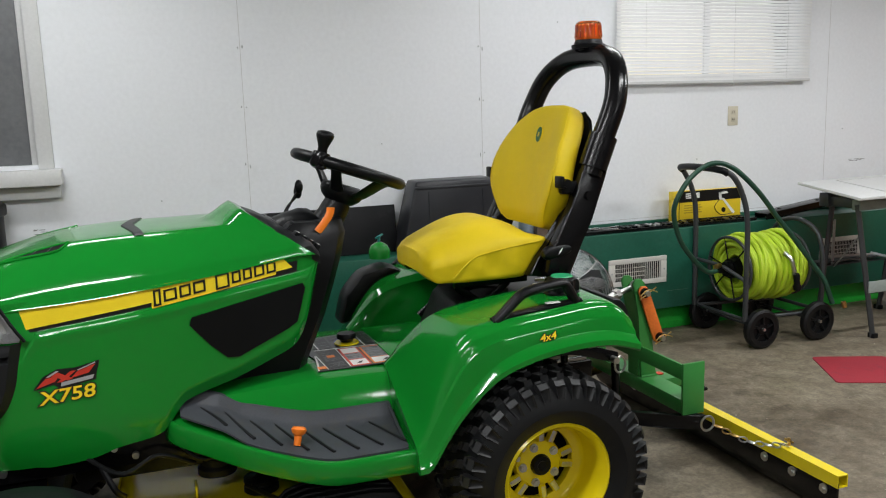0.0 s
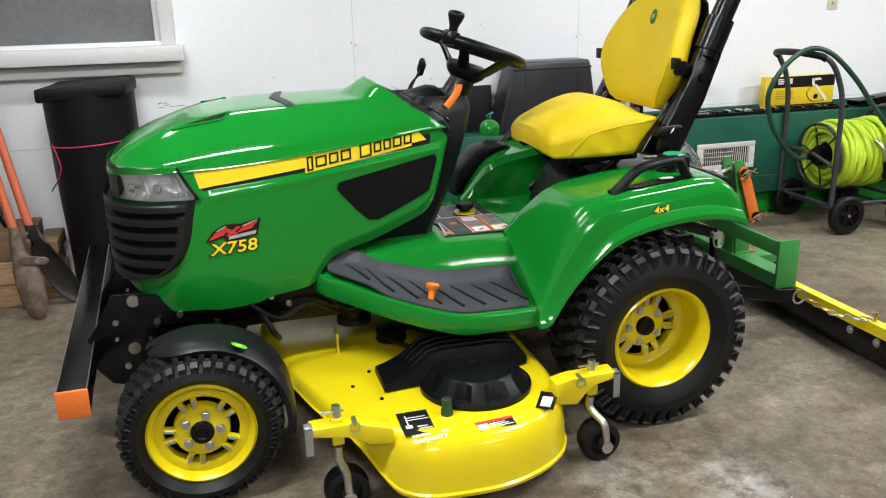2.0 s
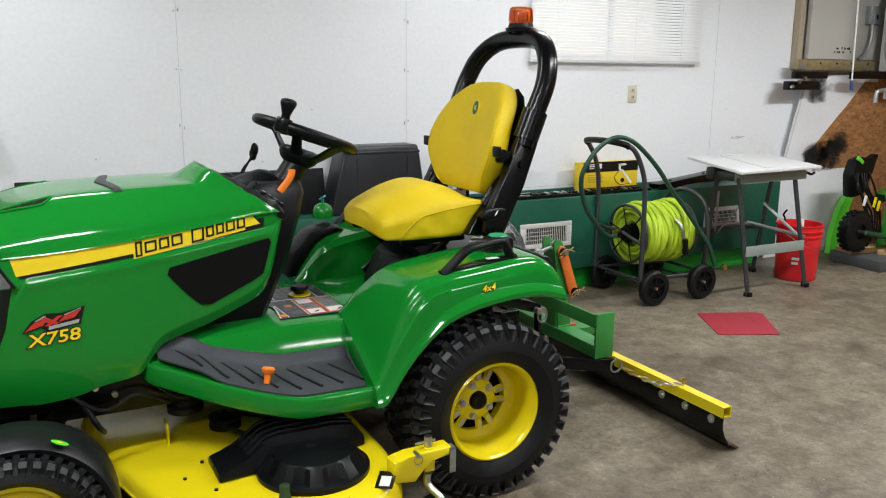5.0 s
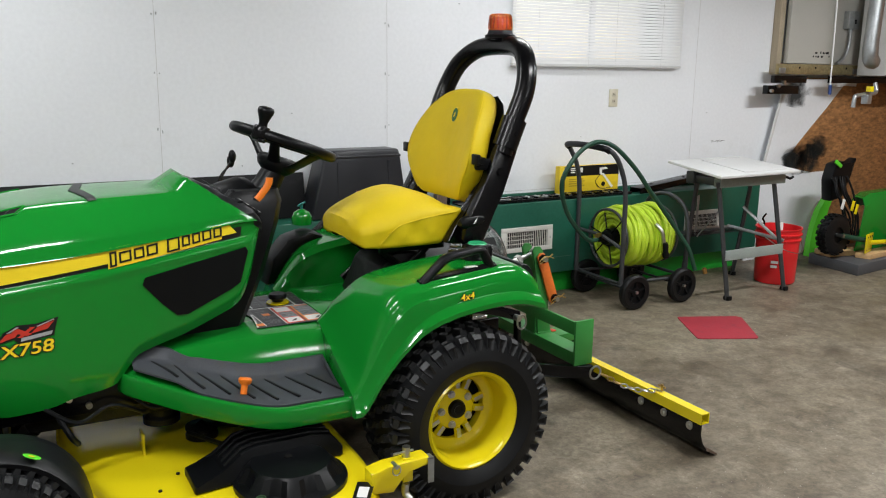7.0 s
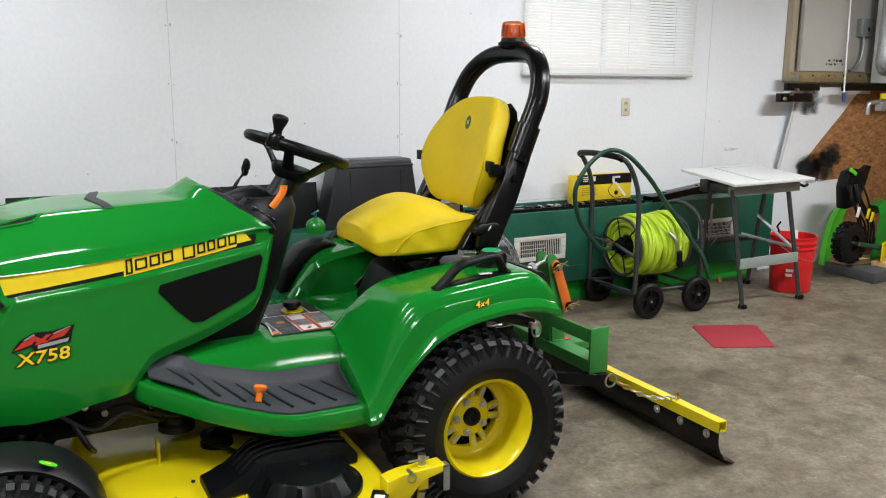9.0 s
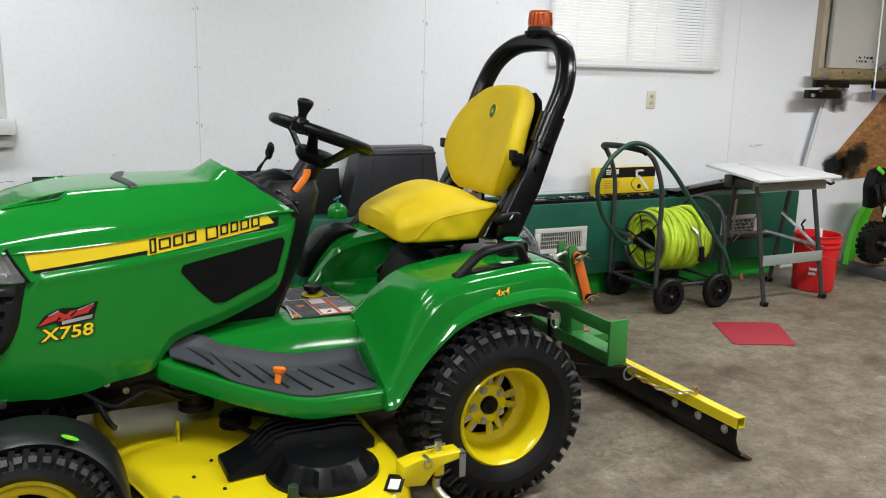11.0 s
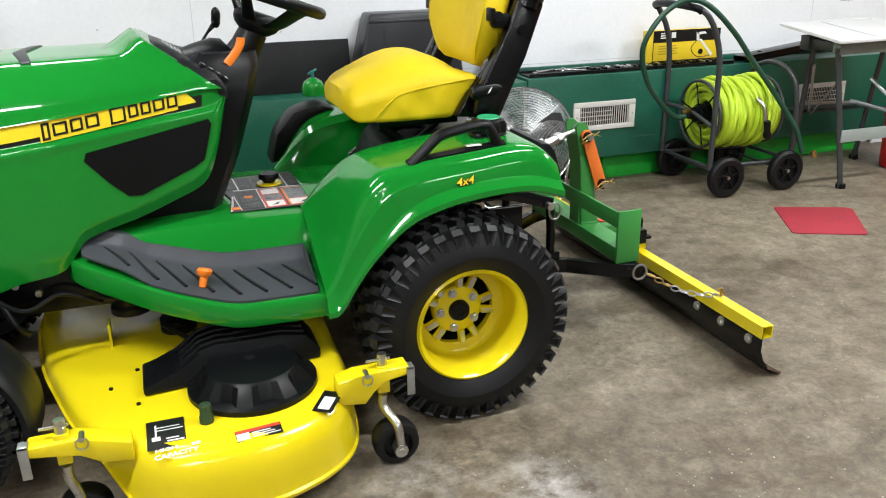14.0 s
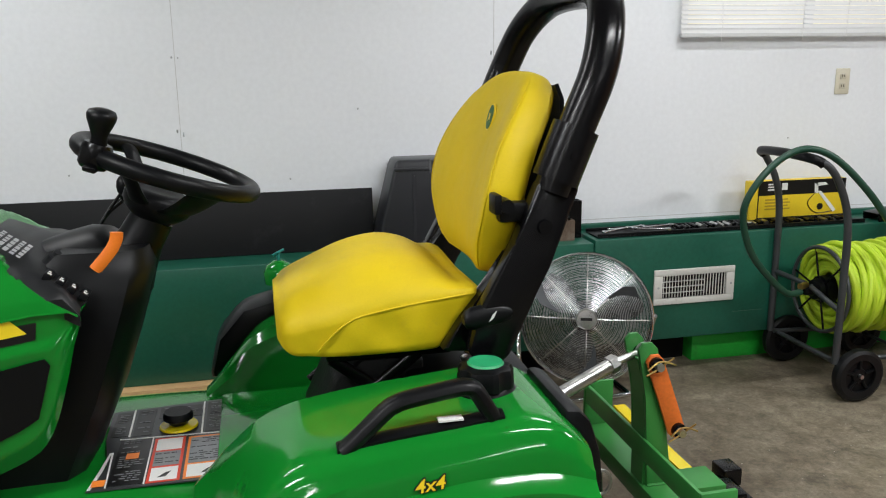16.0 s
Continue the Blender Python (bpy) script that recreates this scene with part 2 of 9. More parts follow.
def box(bm, x0, x1, y0, y1, z0, z1, bevel=0.0, m=None, seg=2):
    vs = [bm.verts.new((x, y, z)) for x in (x0, x1) for y in (y0, y1) for z in (z0, z1)]
    fs = [bm.faces.new([vs[i] for i in q]) for q in ((0, 1, 3, 2), (4, 6, 7, 5), (0, 4, 5, 1), (2, 3, 7, 6), (0, 2, 6, 4), (1, 5, 7, 3))]
    if bevel:
        es = list({e for f in fs for e in f.edges})
        r = bmesh.ops.bevel(bm, geom=es, offset=bevel, segments=seg, profile=0.5, affect="EDGES", clamp_overlap=True)
        vs = list({v for f in r["faces"] for v in f.verts} | {v for v in vs if v.is_valid})
    if m is not None:
        bmesh.ops.transform(bm, matrix=m, verts=vs)
    return vs


def frame_of(d):
    d = Vector(d).normalized()
    a = Vector((0, 0, 1)) if abs(d.z) < 0.9 else Vector((1, 0, 0))
    u = d.cross(a).normalized()
    return u, d.cross(u).normalized()


def rod(bm, a, b, r, r2=None, seg=14, caps=True):
    a, b = Vector(a), Vector(b)
    u, v = frame_of(b - a)
    r2 = r if r2 is None else r2
    rings = [[bm.verts.new(p + (u * math.cos(2 * math.pi * i / seg) + v * math.sin(2 * math.pi * i / seg)) * q) for i in range(seg)] for p, q in ((a, r), (b, r2))]
    for i in range(seg):
        j = (i + 1) % seg
        bm.faces.new((rings[0][i], rings[0][j], rings[1][j], rings[1][i]))
    if caps:
        bm.faces.new(rings[0][::-1])
        bm.faces.new(rings[1])


def smooth_path(pts, n=8, closed=False):
    """Catmull-Rom through points."""
    p = [Vector(q) for q in pts]
    out = []
    k = len(p)
    for i in range(k if closed else k - 1):
        p0, p1, p2, p3 = (p[(i - 1) % k], p[i], p[(i + 1) % k], p[(i + 2) % k]) if closed else (p[max(i - 1, 0)], p[i], p[i + 1], p[min(i + 2, k - 1)])
        for s in range(n):
            t = s / n
            out.append(0.5 * ((2 * p1) + (p2 - p0) * t + (2 * p0 - 5 * p1 + 4 * p2 - p3) * t * t + (3 * p1 - p0 - 3 * p2 + p3) * t ** 3))
    if not closed:
        out.append(p[-1])
    return out


def pipe(bm, pts, r, seg=10, closed=False, radii=None, flat=None, up=None):
    """A tube along points; flat: (across, thick) gives a rounded strap instead."""
    p = [Vector(q) for q in pts]
    k = len(p)
    rings = []
    ref = None
    for i in range(k):
        d = (p[(i + 1) % k] - p[i - 1]) if closed else (p[min(i + 1, k - 1)] - p[max(i - 1, 0)])
        d = d.normalized() if d.length > 1e-9 else Vector((0, 0, 1))
        if ref is None:
            ref = Vector(up).normalized() if up else frame_of(d)[0]
        if up:
            ref = Vector(up)
        u = (ref - d * ref.dot(d)).normalized()
        ref = u
        v = d.cross(u)
        rad = radii[i] if radii else r
        ru, rv = (flat[0], flat[1]) if flat else (rad, rad)
        rings.append([bm.verts.new(p[i] + u * math.cos(2 * math.pi * s / seg) * ru + v * math.sin(2 * math.pi * s / seg) * rv) for s in range(seg)])
    for i in range(k if closed else k - 1):
        a, b = rings[i], rings[(i + 1) % k]
        for s in range(seg):
            q = (s + 1) % seg
            bm.faces.new((a[s], a[q], b[q], b[s]))
    if not closed:
        bm.faces.new(rings[0][::-1])
        bm.faces.new(rings[-1])


def lathe(bm, prof, centre, axis="y", seg=32, closed=False, a0=0.0, a1=2 * math.pi):
    """Turns (radius, along) points round an axis through centre."""
    c = Vector(centre)
    full = abs(a1 - a0 - 2 * math.pi) < 1e-6
    k = seg if full else seg + 1

    def at(r, h, a):
        co, si = r * math.cos(a), r * math.sin(a)
        return c + Vector({"y": (co, h, si), "x": (h, co, si), "z": (co, si, h)}[axis])

    cols = [[bm.verts.new(at(r, h, a0 + (a1 - a0) * i / seg)) for r, h in prof] for i in range(k)]
    n = len(prof)
    for i in range(seg):
        a, b = cols[i], cols[(i + 1) % k]
        for s in range(n if closed else n - 1):
            q = (s + 1) % n
            bm.faces.new((a[s], a[q], b[q], b[s]))
    return cols


def prism(bm, pts, axis, d0, d1, bevel=0.0, seg=2, m=None):
    """A polygon, given in the other two axes' order, pushed along an axis."""
    def put(p, d):
        return {"x": (d, p[0], p[1]), "y": (p[0], d, p[1]), "z": (p[0], p[1], d)}[axis]
    a = [bm.verts.new(put(p, d0)) for p in pts]
    b = [bm.verts.new(put(p, d1)) for p in pts]
    k = len(pts)
    fs = [bm.faces.new(a[::-1]), bm.faces.new(b)] + [bm.faces.new((a[i], a[(i + 1) % k], b[(i + 1) % k], b[i])) for i in range(k)]
    vs = a + b
    if bevel:
        r = bmesh.ops.bevel(bm, geom=list({e for f in fs for e in f.edges}), offset=bevel, segments=seg, profile=0.5, affect="EDGES", clamp_overlap=True)
        vs = list({v for f in r["faces"] for v in f.verts} | {v for v in vs if v.is_valid})
    if m is not None:
        bmesh.ops.transform(bm, matrix=m, verts=vs)
    return vs


def loft(bm, sections, close=False, caps=False):
    rows = [[bm.verts.new(p) for p in s] for s in sections]
    n = len(rows[0])
    for a, b in zip(rows, rows[1:]):
        for i in range(n if close else n - 1):
            j = (i + 1) % n
            bm.faces.new((a[i], a[j], b[j], b[i]))
    if caps:
        bm.faces.new(rows[0][::-1])
        bm.faces.new(rows[-1])
    return rows


def shell(bm, thick):
    bmesh.ops.recalc_face_normals(bm, faces=bm.faces)
    bmesh.ops.solidify(bm, geom=list(bm.faces), thickness=thick)


def ball(bm, c, r, seg=14, squash=(1, 1, 1)):
    bmesh.ops.create_uvsphere(bm, u_segments=seg, v_segments=max(6, seg // 2), radius=r, matrix=Matrix.Translation(c) @ Matrix.Diagonal((*squash, 1)))


def curve_at(x, table):
    """Smooth reading of a table of (x, value)."""
    xs, ys = [t[0] for t in table], [t[1] for t in table]
    x = min(max(x, xs[0]), xs[-1])
    i = max(j for j in range(len(xs) - 1) if xs[j] <= x)
    t = (x - xs[i]) / (xs[i + 1] - xs[i])

    def slope(j):
        a, b = max(j - 1, 0), min(j + 1, len(xs) - 1)
        return (ys[b] - ys[a]) / (xs[b] - xs[a])
    h = xs[i + 1] - xs[i]
    return (2 * t ** 3 - 3 * t * t + 1) * ys[i] + (t ** 3 - 2 * t * t + t) * h * slope(i) + (3 * t * t - 2 * t ** 3) * ys[i + 1] + (t ** 3 - t * t) * h * slope(i + 1)


def words(text, size, to_world, thick=0.001, bold=0.0, shear=0.0, squeeze=1.0):
    """Built-in lettering as a bmesh; to_world maps (along, up, out) to a place."""
    c = bpy.data.curves.new("lettering", "FONT")
    c.body, c.size, c.extrude, c.offset, c.shear, c.align_x, c.resolution_u = text, size, thick, bold, shear, "LEFT", 3
    o = bpy.data.objects.new("lettering", c)
    scene.collection.objects.link(o)
    me = bpy.data.meshes.new_from_object(o.evaluated_get(bpy.context.evaluated_depsgraph_get()))
    bpy.data.objects.remove(o)
    bpy.data.curves.remove(c)
    bm = bmesh.new()
    bm.from_mesh(me)
    bpy.data.meshes.remove(me)
    for v in bm.verts:
        v.co = to_world(v.co.x * squeeze, v.co.y, v.co.z)
    return bm

# ---- the room ----
WALL_Y = 1.80
X0, X1, Y0 = -3.1, 5.9, -5.2


def concrete():
    m = bpy.data.materials.new("worn_concrete")
    m.use_nodes = True
    n, l = m.node_tree.nodes, m.node_tree.links
    p = n["Principled BSDF"]
    tc = n.new("ShaderNodeTexCoord")
    place = n.new("ShaderNodeMapping")
    place.inputs["Location"].default_value = (7.3, 2.9, 0)
    l.new(tc.outputs["Object"], place.inputs["Vector"])

    def noise_tex(scale, detail=8, rough=0.6, dist=0.0):
        q = n.new("ShaderNodeTexNoise")
        q.inputs["Scale"].default_value, q.inputs["Detail"].default_value, q.inputs["Roughness"].default_value, q.inputs["Distortion"].default_value = scale, detail, rough, dist
        l.new(place.outputs["Vector"], q.inputs["Vector"])
        return q

    def ramp(src, a, b, ca=(0, 0, 0, 1), cb=(1, 1, 1, 1)):
        r = n.new("ShaderNodeValToRGB")
        r.color_ramp.elements[0].position, r.color_ramp.elements[0].color = a, ca
        r.color_ramp.elements[1].position, r.color_ramp.elements[1].color = b, cb
        l.new(src, r.inputs["Fac"])
        return r

    def mix(fac, a, b):
        x = n.new("ShaderNodeMix")
        x.data_type = "RGBA"
        l.new(fac, x.inputs["Factor"])
        for key, v in (("A", a), ("B", b)):
            if isinstance(v, tuple):
                x.inputs[key].default_value = v
            else:
                l.new(v, x.inputs[key])
        return x.outputs["Result"]

    def scaled(src, k):
        q = n.new("ShaderNodeMath")
        q.operation = "MULTIPLY"
        q.inputs[1].default_value = k
        l.new(src, q.inputs[0])
        return q.outputs[0]

    broad = ramp(noise_tex(0.9, 6, 0.6, 0.4).outputs["Fac"], 0.36, 0.64, (0.091, 0.068, 0.043, 1), (0.222, 0.187, 0.134, 1))
    mid = ramp(noise_tex(5.5, 9, 0.68).outputs["Fac"], 0.42, 0.7)
    c = mix(scaled(mid.outputs["Color"], 0.55), broad.outputs["Color"], (0.305, 0.272, 0.206, 1))
    stains = ramp(noise_tex(2.1, 7, 0.62, 1.2).outputs["Fac"], 0.56, 0.72)
    c = mix(scaled(stains.outputs["Color"], 0.62), c, (0.060, 0.047, 0.033, 1))
    mott = ramp(noise_tex(17, 8, 0.7, 0.6).outputs["Fac"], 0.36, 0.66, (0.62, 0.60, 0.57, 1), (1.22, 1.22, 1.22, 1))
    mm = n.new("ShaderNodeMix")
    mm.data_type, mm.blend_type = "RGBA", "MULTIPLY"
    mm.inputs["Factor"].default_value = 0.95
    l.new(c, mm.inputs["A"])
    l.new(mott.outputs["Color"], mm.inputs["B"])
    c = mm.outputs["Result"]
    grain = ramp(noise_tex(60, 7, 0.8).outputs["Fac"], 0.36, 0.66, (0.5, 0.5, 0.5, 1), (1.35, 1.35, 1.35, 1))
    mul = n.new("ShaderNodeMix")
    mul.data_type, mul.blend_type = "RGBA", "MULTIPLY"
    mul.inputs["Factor"].default_value = 0.6
    l.new(c, mul.inputs["A"])
    l.new(grain.outputs["Color"], mul.inputs["B"])
    c = mul.outputs["Result"]
    # pale grit scattered over the floor
    vor = n.new("ShaderNodeTexVoronoi")
    vor.inputs["Scale"].default_value = 15
    l.new(tc.outputs["Object"], vor.inputs["Vector"])
    grit = ramp(vor.outputs["Distance"], 0.030, 0.055, (1, 1, 1, 1), (0, 0, 0, 1))
    patchy = ramp(noise_tex(2.3, 5).outputs["Fac"], 0.42, 0.58)
    both = n.new("ShaderNodeMath")
    both.operation = "MULTIPLY"
    l.new(grit.outputs["Color"], both.inputs[0])
    l.new(patchy.outputs["Color"], both.inputs[1])
    c = mix(both.outputs[0], c, (0.36, 0.34, 0.30, 1))
    # dried salt residue beside the machine
    for (sx, sy), r, k in (((0.06, -0.98), 0.20, 0.6), ((-0.55, -1.0), 0.16, 0.3), ((-0.25, -0.83), 0.2, 0.4), ((-0.1, -1.35), 0.2, 0.2)):
        d = n.new("ShaderNodeVectorMath")
        d.operation = "DISTANCE"
        d.inputs[1].default_value = (sx, sy, 0)
        l.new(tc.outputs["Object"], d.inputs[0])
        fall = n.new("ShaderNodeMapRange")
        fall.inputs["From Min"].default_value, fall.inputs["From Max"].default_value, fall.inputs["To Min"].default_value, fall.inputs["To Max"].default_value = 0, r, k, 0
        l.new(d.outputs["Value"], fall.inputs["Value"])
        cloud = ramp(noise_tex(11, 9, 0.72).outputs["Fac"], 0.42, 0.62)
        f = n.new("ShaderNodeMath")
        f.operation = "MULTIPLY"
        l.new(fall.outputs["Result"], f.inputs[0])
        l.new(cloud.outputs["Color"], f.inputs[1])
        c = mix(f.outputs[0], c, (0.55, 0.54, 0.53, 1))
    l.new(c, p.inputs["Base Color"])
    rr = ramp(noise_tex(3.2, 6).outputs["Fac"], 0.35, 0.7, (0.42, 0.42, 0.42, 1), (0.68, 0.68, 0.68, 1))
    l.new(rr.outputs["Color"], p.inputs["Roughness"])
    b = n.new("ShaderNodeBump")
    b.inputs["Strength"].default_value, b.inputs["Distance"].default_value = 0.25, 0.003
    l.new(noise_tex(55, 8, 0.7).outputs["Fac"], b.inputs["Height"])
    l.new(b.outputs["Normal"], p.inputs["Normal"])
    return m


CONCRETE = concrete()
bm = B()
box(bm, X0 - 0.15, X1 + 0.15, Y0 - 0.15, WALL_Y + 0.15, -0.12, 0)
floor = solid("floor", bm, CONCRETE, "worn brown-grey concrete floor with pale stains", "floor", kind="structure")

# hairline cracks
bm = B()
for pts in (((-0.32, -0.86), (-0.22, -1.02), (-0.2, -1.2), (-0.12, -1.36), (-0.1, -1.6)), ((-1.4, -1.25), (-1.32, -1.12), (-1.3, -1.0))):
    q = smooth_path([(x, y, 0) for x, y in pts], 5)
    q = [v + Vector((random.uniform(-0.012, 0.012), random.uniform(-0.012, 0.012), 0.0008)) for v in q]
    for a, b in zip(q, q[1:]):
        d = (b - a).normalized().cross(Vector((0, 0, 1))) * random.uniform(0.002, 0.0045)
        bm.faces.new([bm.verts.new(v) for v in (a - d, a + d, b + d, b - d)])
CRACK = mat("pale_crack_filler", (0.26, 0.235, 0.195), 0.8, 0, 0.2, 20, 90, 0.2)
tagged(solid("floor_crack", bm, CRACK, "pale filled hairline cracks in the concrete", "crack"), kind="structure")

# salt grains and small stones tracked in by the tyres
bm = B()
rg = random.Random(21)
for i in range(900):
    x, y = (rg.gauss(-0.1, 0.7), rg.gauss(-1.1, 0.35)) if i < 520 else (rg.uniform(0.6, 3.6), rg.uniform(-1.3, 1.0))
    if y > -0.82 and x < 0.9:
        continue
    r = rg.choice((0.0012, 0.0016, 0.0022, 0.0034))
    a = rg.uniform(0, 6.28)
    top = [bm.verts.new((x + r * 0.6 * math.cos(a + q), y + r * 0.6 * math.sin(a + q), r * rg.uniform(0.5, 0.9))) for q in (0, 1.6, 3.1, 4.7)]
    low = [bm.verts.new((x + r * rg.uniform(0.8, 1.3) * math.cos(a + q), y + r * rg.uniform(0.8, 1.3) * math.sin(a + q), 0.0002)) for q in (0, 1.6, 3.1, 4.7)]
    bm.faces.new(top)
    for q in range(4):
        bm.faces.new((low[q], low[(q + 1) % 4], top[(q + 1) % 4], top[q]))
tagged(solid("floor_grit", bm, mat("pale_grit", (0.36, 0.33, 0.28), 0.8, 0, 0.35, 40, 90, 0.1), "pale salt grains and grit on the floor", "grit"), kind="stuff")

# back wall: openings for the two windows
WIN_L = (-3.0, -1.53, 1.212, 2.15)
WIN_R = (1.73, 3.10, 1.558, 2.35)


def wall_with_holes(name, holes, x0, x1, z1, label):
    xs = sorted({x0, x1, *[h[0] for h in holes], *[h[1] for h in holes]})
    zs = sorted({0.0, z1, *[h[2] for h in holes], *[h[3] for h in holes]})
    bm = B()
    for a, b in zip(xs, xs[1:]):
        for c, d in zip(zs, zs[1:]):
            if not any(h[0] <= a and b <= h[1] and h[2] <= c and d <= h[3] for h in holes):
                box(bm, a, b, WALL_Y, WALL_Y + 0.14, c, d)
    bmesh.ops.remove_doubles(bm, verts=bm.verts, dist=1e-4)
    return solid(name, bm, WHITE_WALL, label, "wall", kind="structure")


# for walls and ceiling out of view, added dull to cut bounced light
DULL = mat("dull_grey_brown_enclosure", (0.20, 0.19, 0.175), 0.7, 0, 0.2, 1.5, 30, 0.2, 0.002)
back = wall_with_holes("wall_north", [WIN_L, WIN_R], X0 - 0.14, X1 + 0.14, CEILING, "white painted panelled back wall")
for nm, (a, b, c, d) in {"wall_west": (X0 - 0.14, X0, Y0, WALL_Y), "wall_south": (X0 - 0.14, X1 + 0.14, Y0 - 0.14, Y0), "wall_east": (X1, X1 + 0.14, Y0, WALL_Y)}.items():
    bm = B()
    box(bm, a, b, c, d, 0, CEILING)
    solid(nm, bm, OSB if nm == "wall_east" else DULL, "brown strand board end wall" if nm == "wall_east" else "unseen wall closing the room, dull to cut bounce light", "wall", kind="structure")
bm = B()
box(bm, X0 - 0.14, X1 + 0.14, Y0 - 0.14, WALL_Y + 0.14, CEILING, CEILING + 0.1)
solid("ceiling", bm, DULL, "unseen ceiling closing the room, dull grey-brown to cut bounce light", "ceiling", kind="structure")

# panel joints: thin battens of shadow, each with its nail heads
JOINT = mat("grey_panel_joint", (0.56, 0.56, 0.56), 0.8, 0, 0.1, 5, 60, 0.1)
bm = B()
for x in (-0.535, 0.805, 2.05, 3.35):
    z_low, z_high = (0.66, CEILING)
    if 1.7 < x < 3.15:
        continue
    box(bm, x - 0.0012, x + 0.0012, WALL_Y - 0.0012, WALL_Y + 0.001, z_low, z_high)
box(bm, X0, WIN_R[1] + 2.5, WALL_Y - 0.0012, WALL_Y + 0.001, 0.697, 0.7)
tagged(solid("panel_joint", bm, JOINT, "thin grey joints between the wall panels", "trim"), kind="structure")
bm = B()
for x in (-0.535, 0.805):
    for i in range(8):
        for s in (-0.012, 0.012):
            rod(bm, (x + s, WALL_Y - 0.0025, 0.86 + 0.3 * i + random.uniform(-0.02, 0.02)), (x + s, WALL_Y + 0.002, 0.86 + 0.3 * i), 0.0035, seg=8)
for x, z in ((-0.98, 1.0), (-1.22, 0.84), (0.2, 1.24), (2.3, 1.05), (3.5, 1.2), (1.3, 1.9), (-0.1, 0.95)):
    rod(bm, (x, WALL_Y - 0.0025, z), (x, WALL_Y + 0.002, z), 0.004, seg=8)
tagged(solid("nail_heads", bm, GALV, "small nail heads along the panel joints", "nails"), kind="stuff")


# windows
def left_window():
    x0, x1, z0, z1 = WIN_L
    w = thing("window_1", (x1, WALL_Y, z0), "dark garage window in white timber frame", "window", kind="structure")
    for nm, q in (("window_frame", (x1 - 0.0, x1 + 0.07, z0 - 0.02, z1 + 0.06)), ("window_frame", (x0, x1 + 0.07, z1, z1 + 0.07))):
        bm = B()
        box(bm, q[0], q[1], WALL_Y - 0.018, WALL_Y + 0.02, q[2], q[3], 0.004)
        part(nm, bm, WHITE_TRIM, w)
    bm = B()
    box(bm, x1 - 0.03, x1, WALL_Y + 0.02, WALL_Y + 0.1, z0, z1, 0.003)
    part("window_stop", bm, WHITE_TRIM, w)
    bm = B()
    box(bm, x0, x1 - 0.03, WALL_Y + 0.05, WALL_Y + 0.058, z0, z1)
    part("pane", bm, mat("dusty_grey_pane", (0.14, 0.145, 0.15), 0.35, 0, 0.15, 3, 50, 0.1, 0.001), w, "dusty grey pane")
    bm = B()
    box(bm, x0 - 0.1, x1 + 0.105, WALL_Y - 0.12, WALL_Y + 0.02, z0 - 0.095, z0 - 0.02, 0.006)
    part("window_sill", bm, WHITE_TRIM, w, "deep white sill")
    bm = B()
    box(bm, x0 - 0.1, x1 + 0.09, WALL_Y - 0.05, WALL_Y, z0 - 0.16, z0 - 0.1, 0.005)
    part("apron", bm, WHITE_TRIM, w)


left_window()


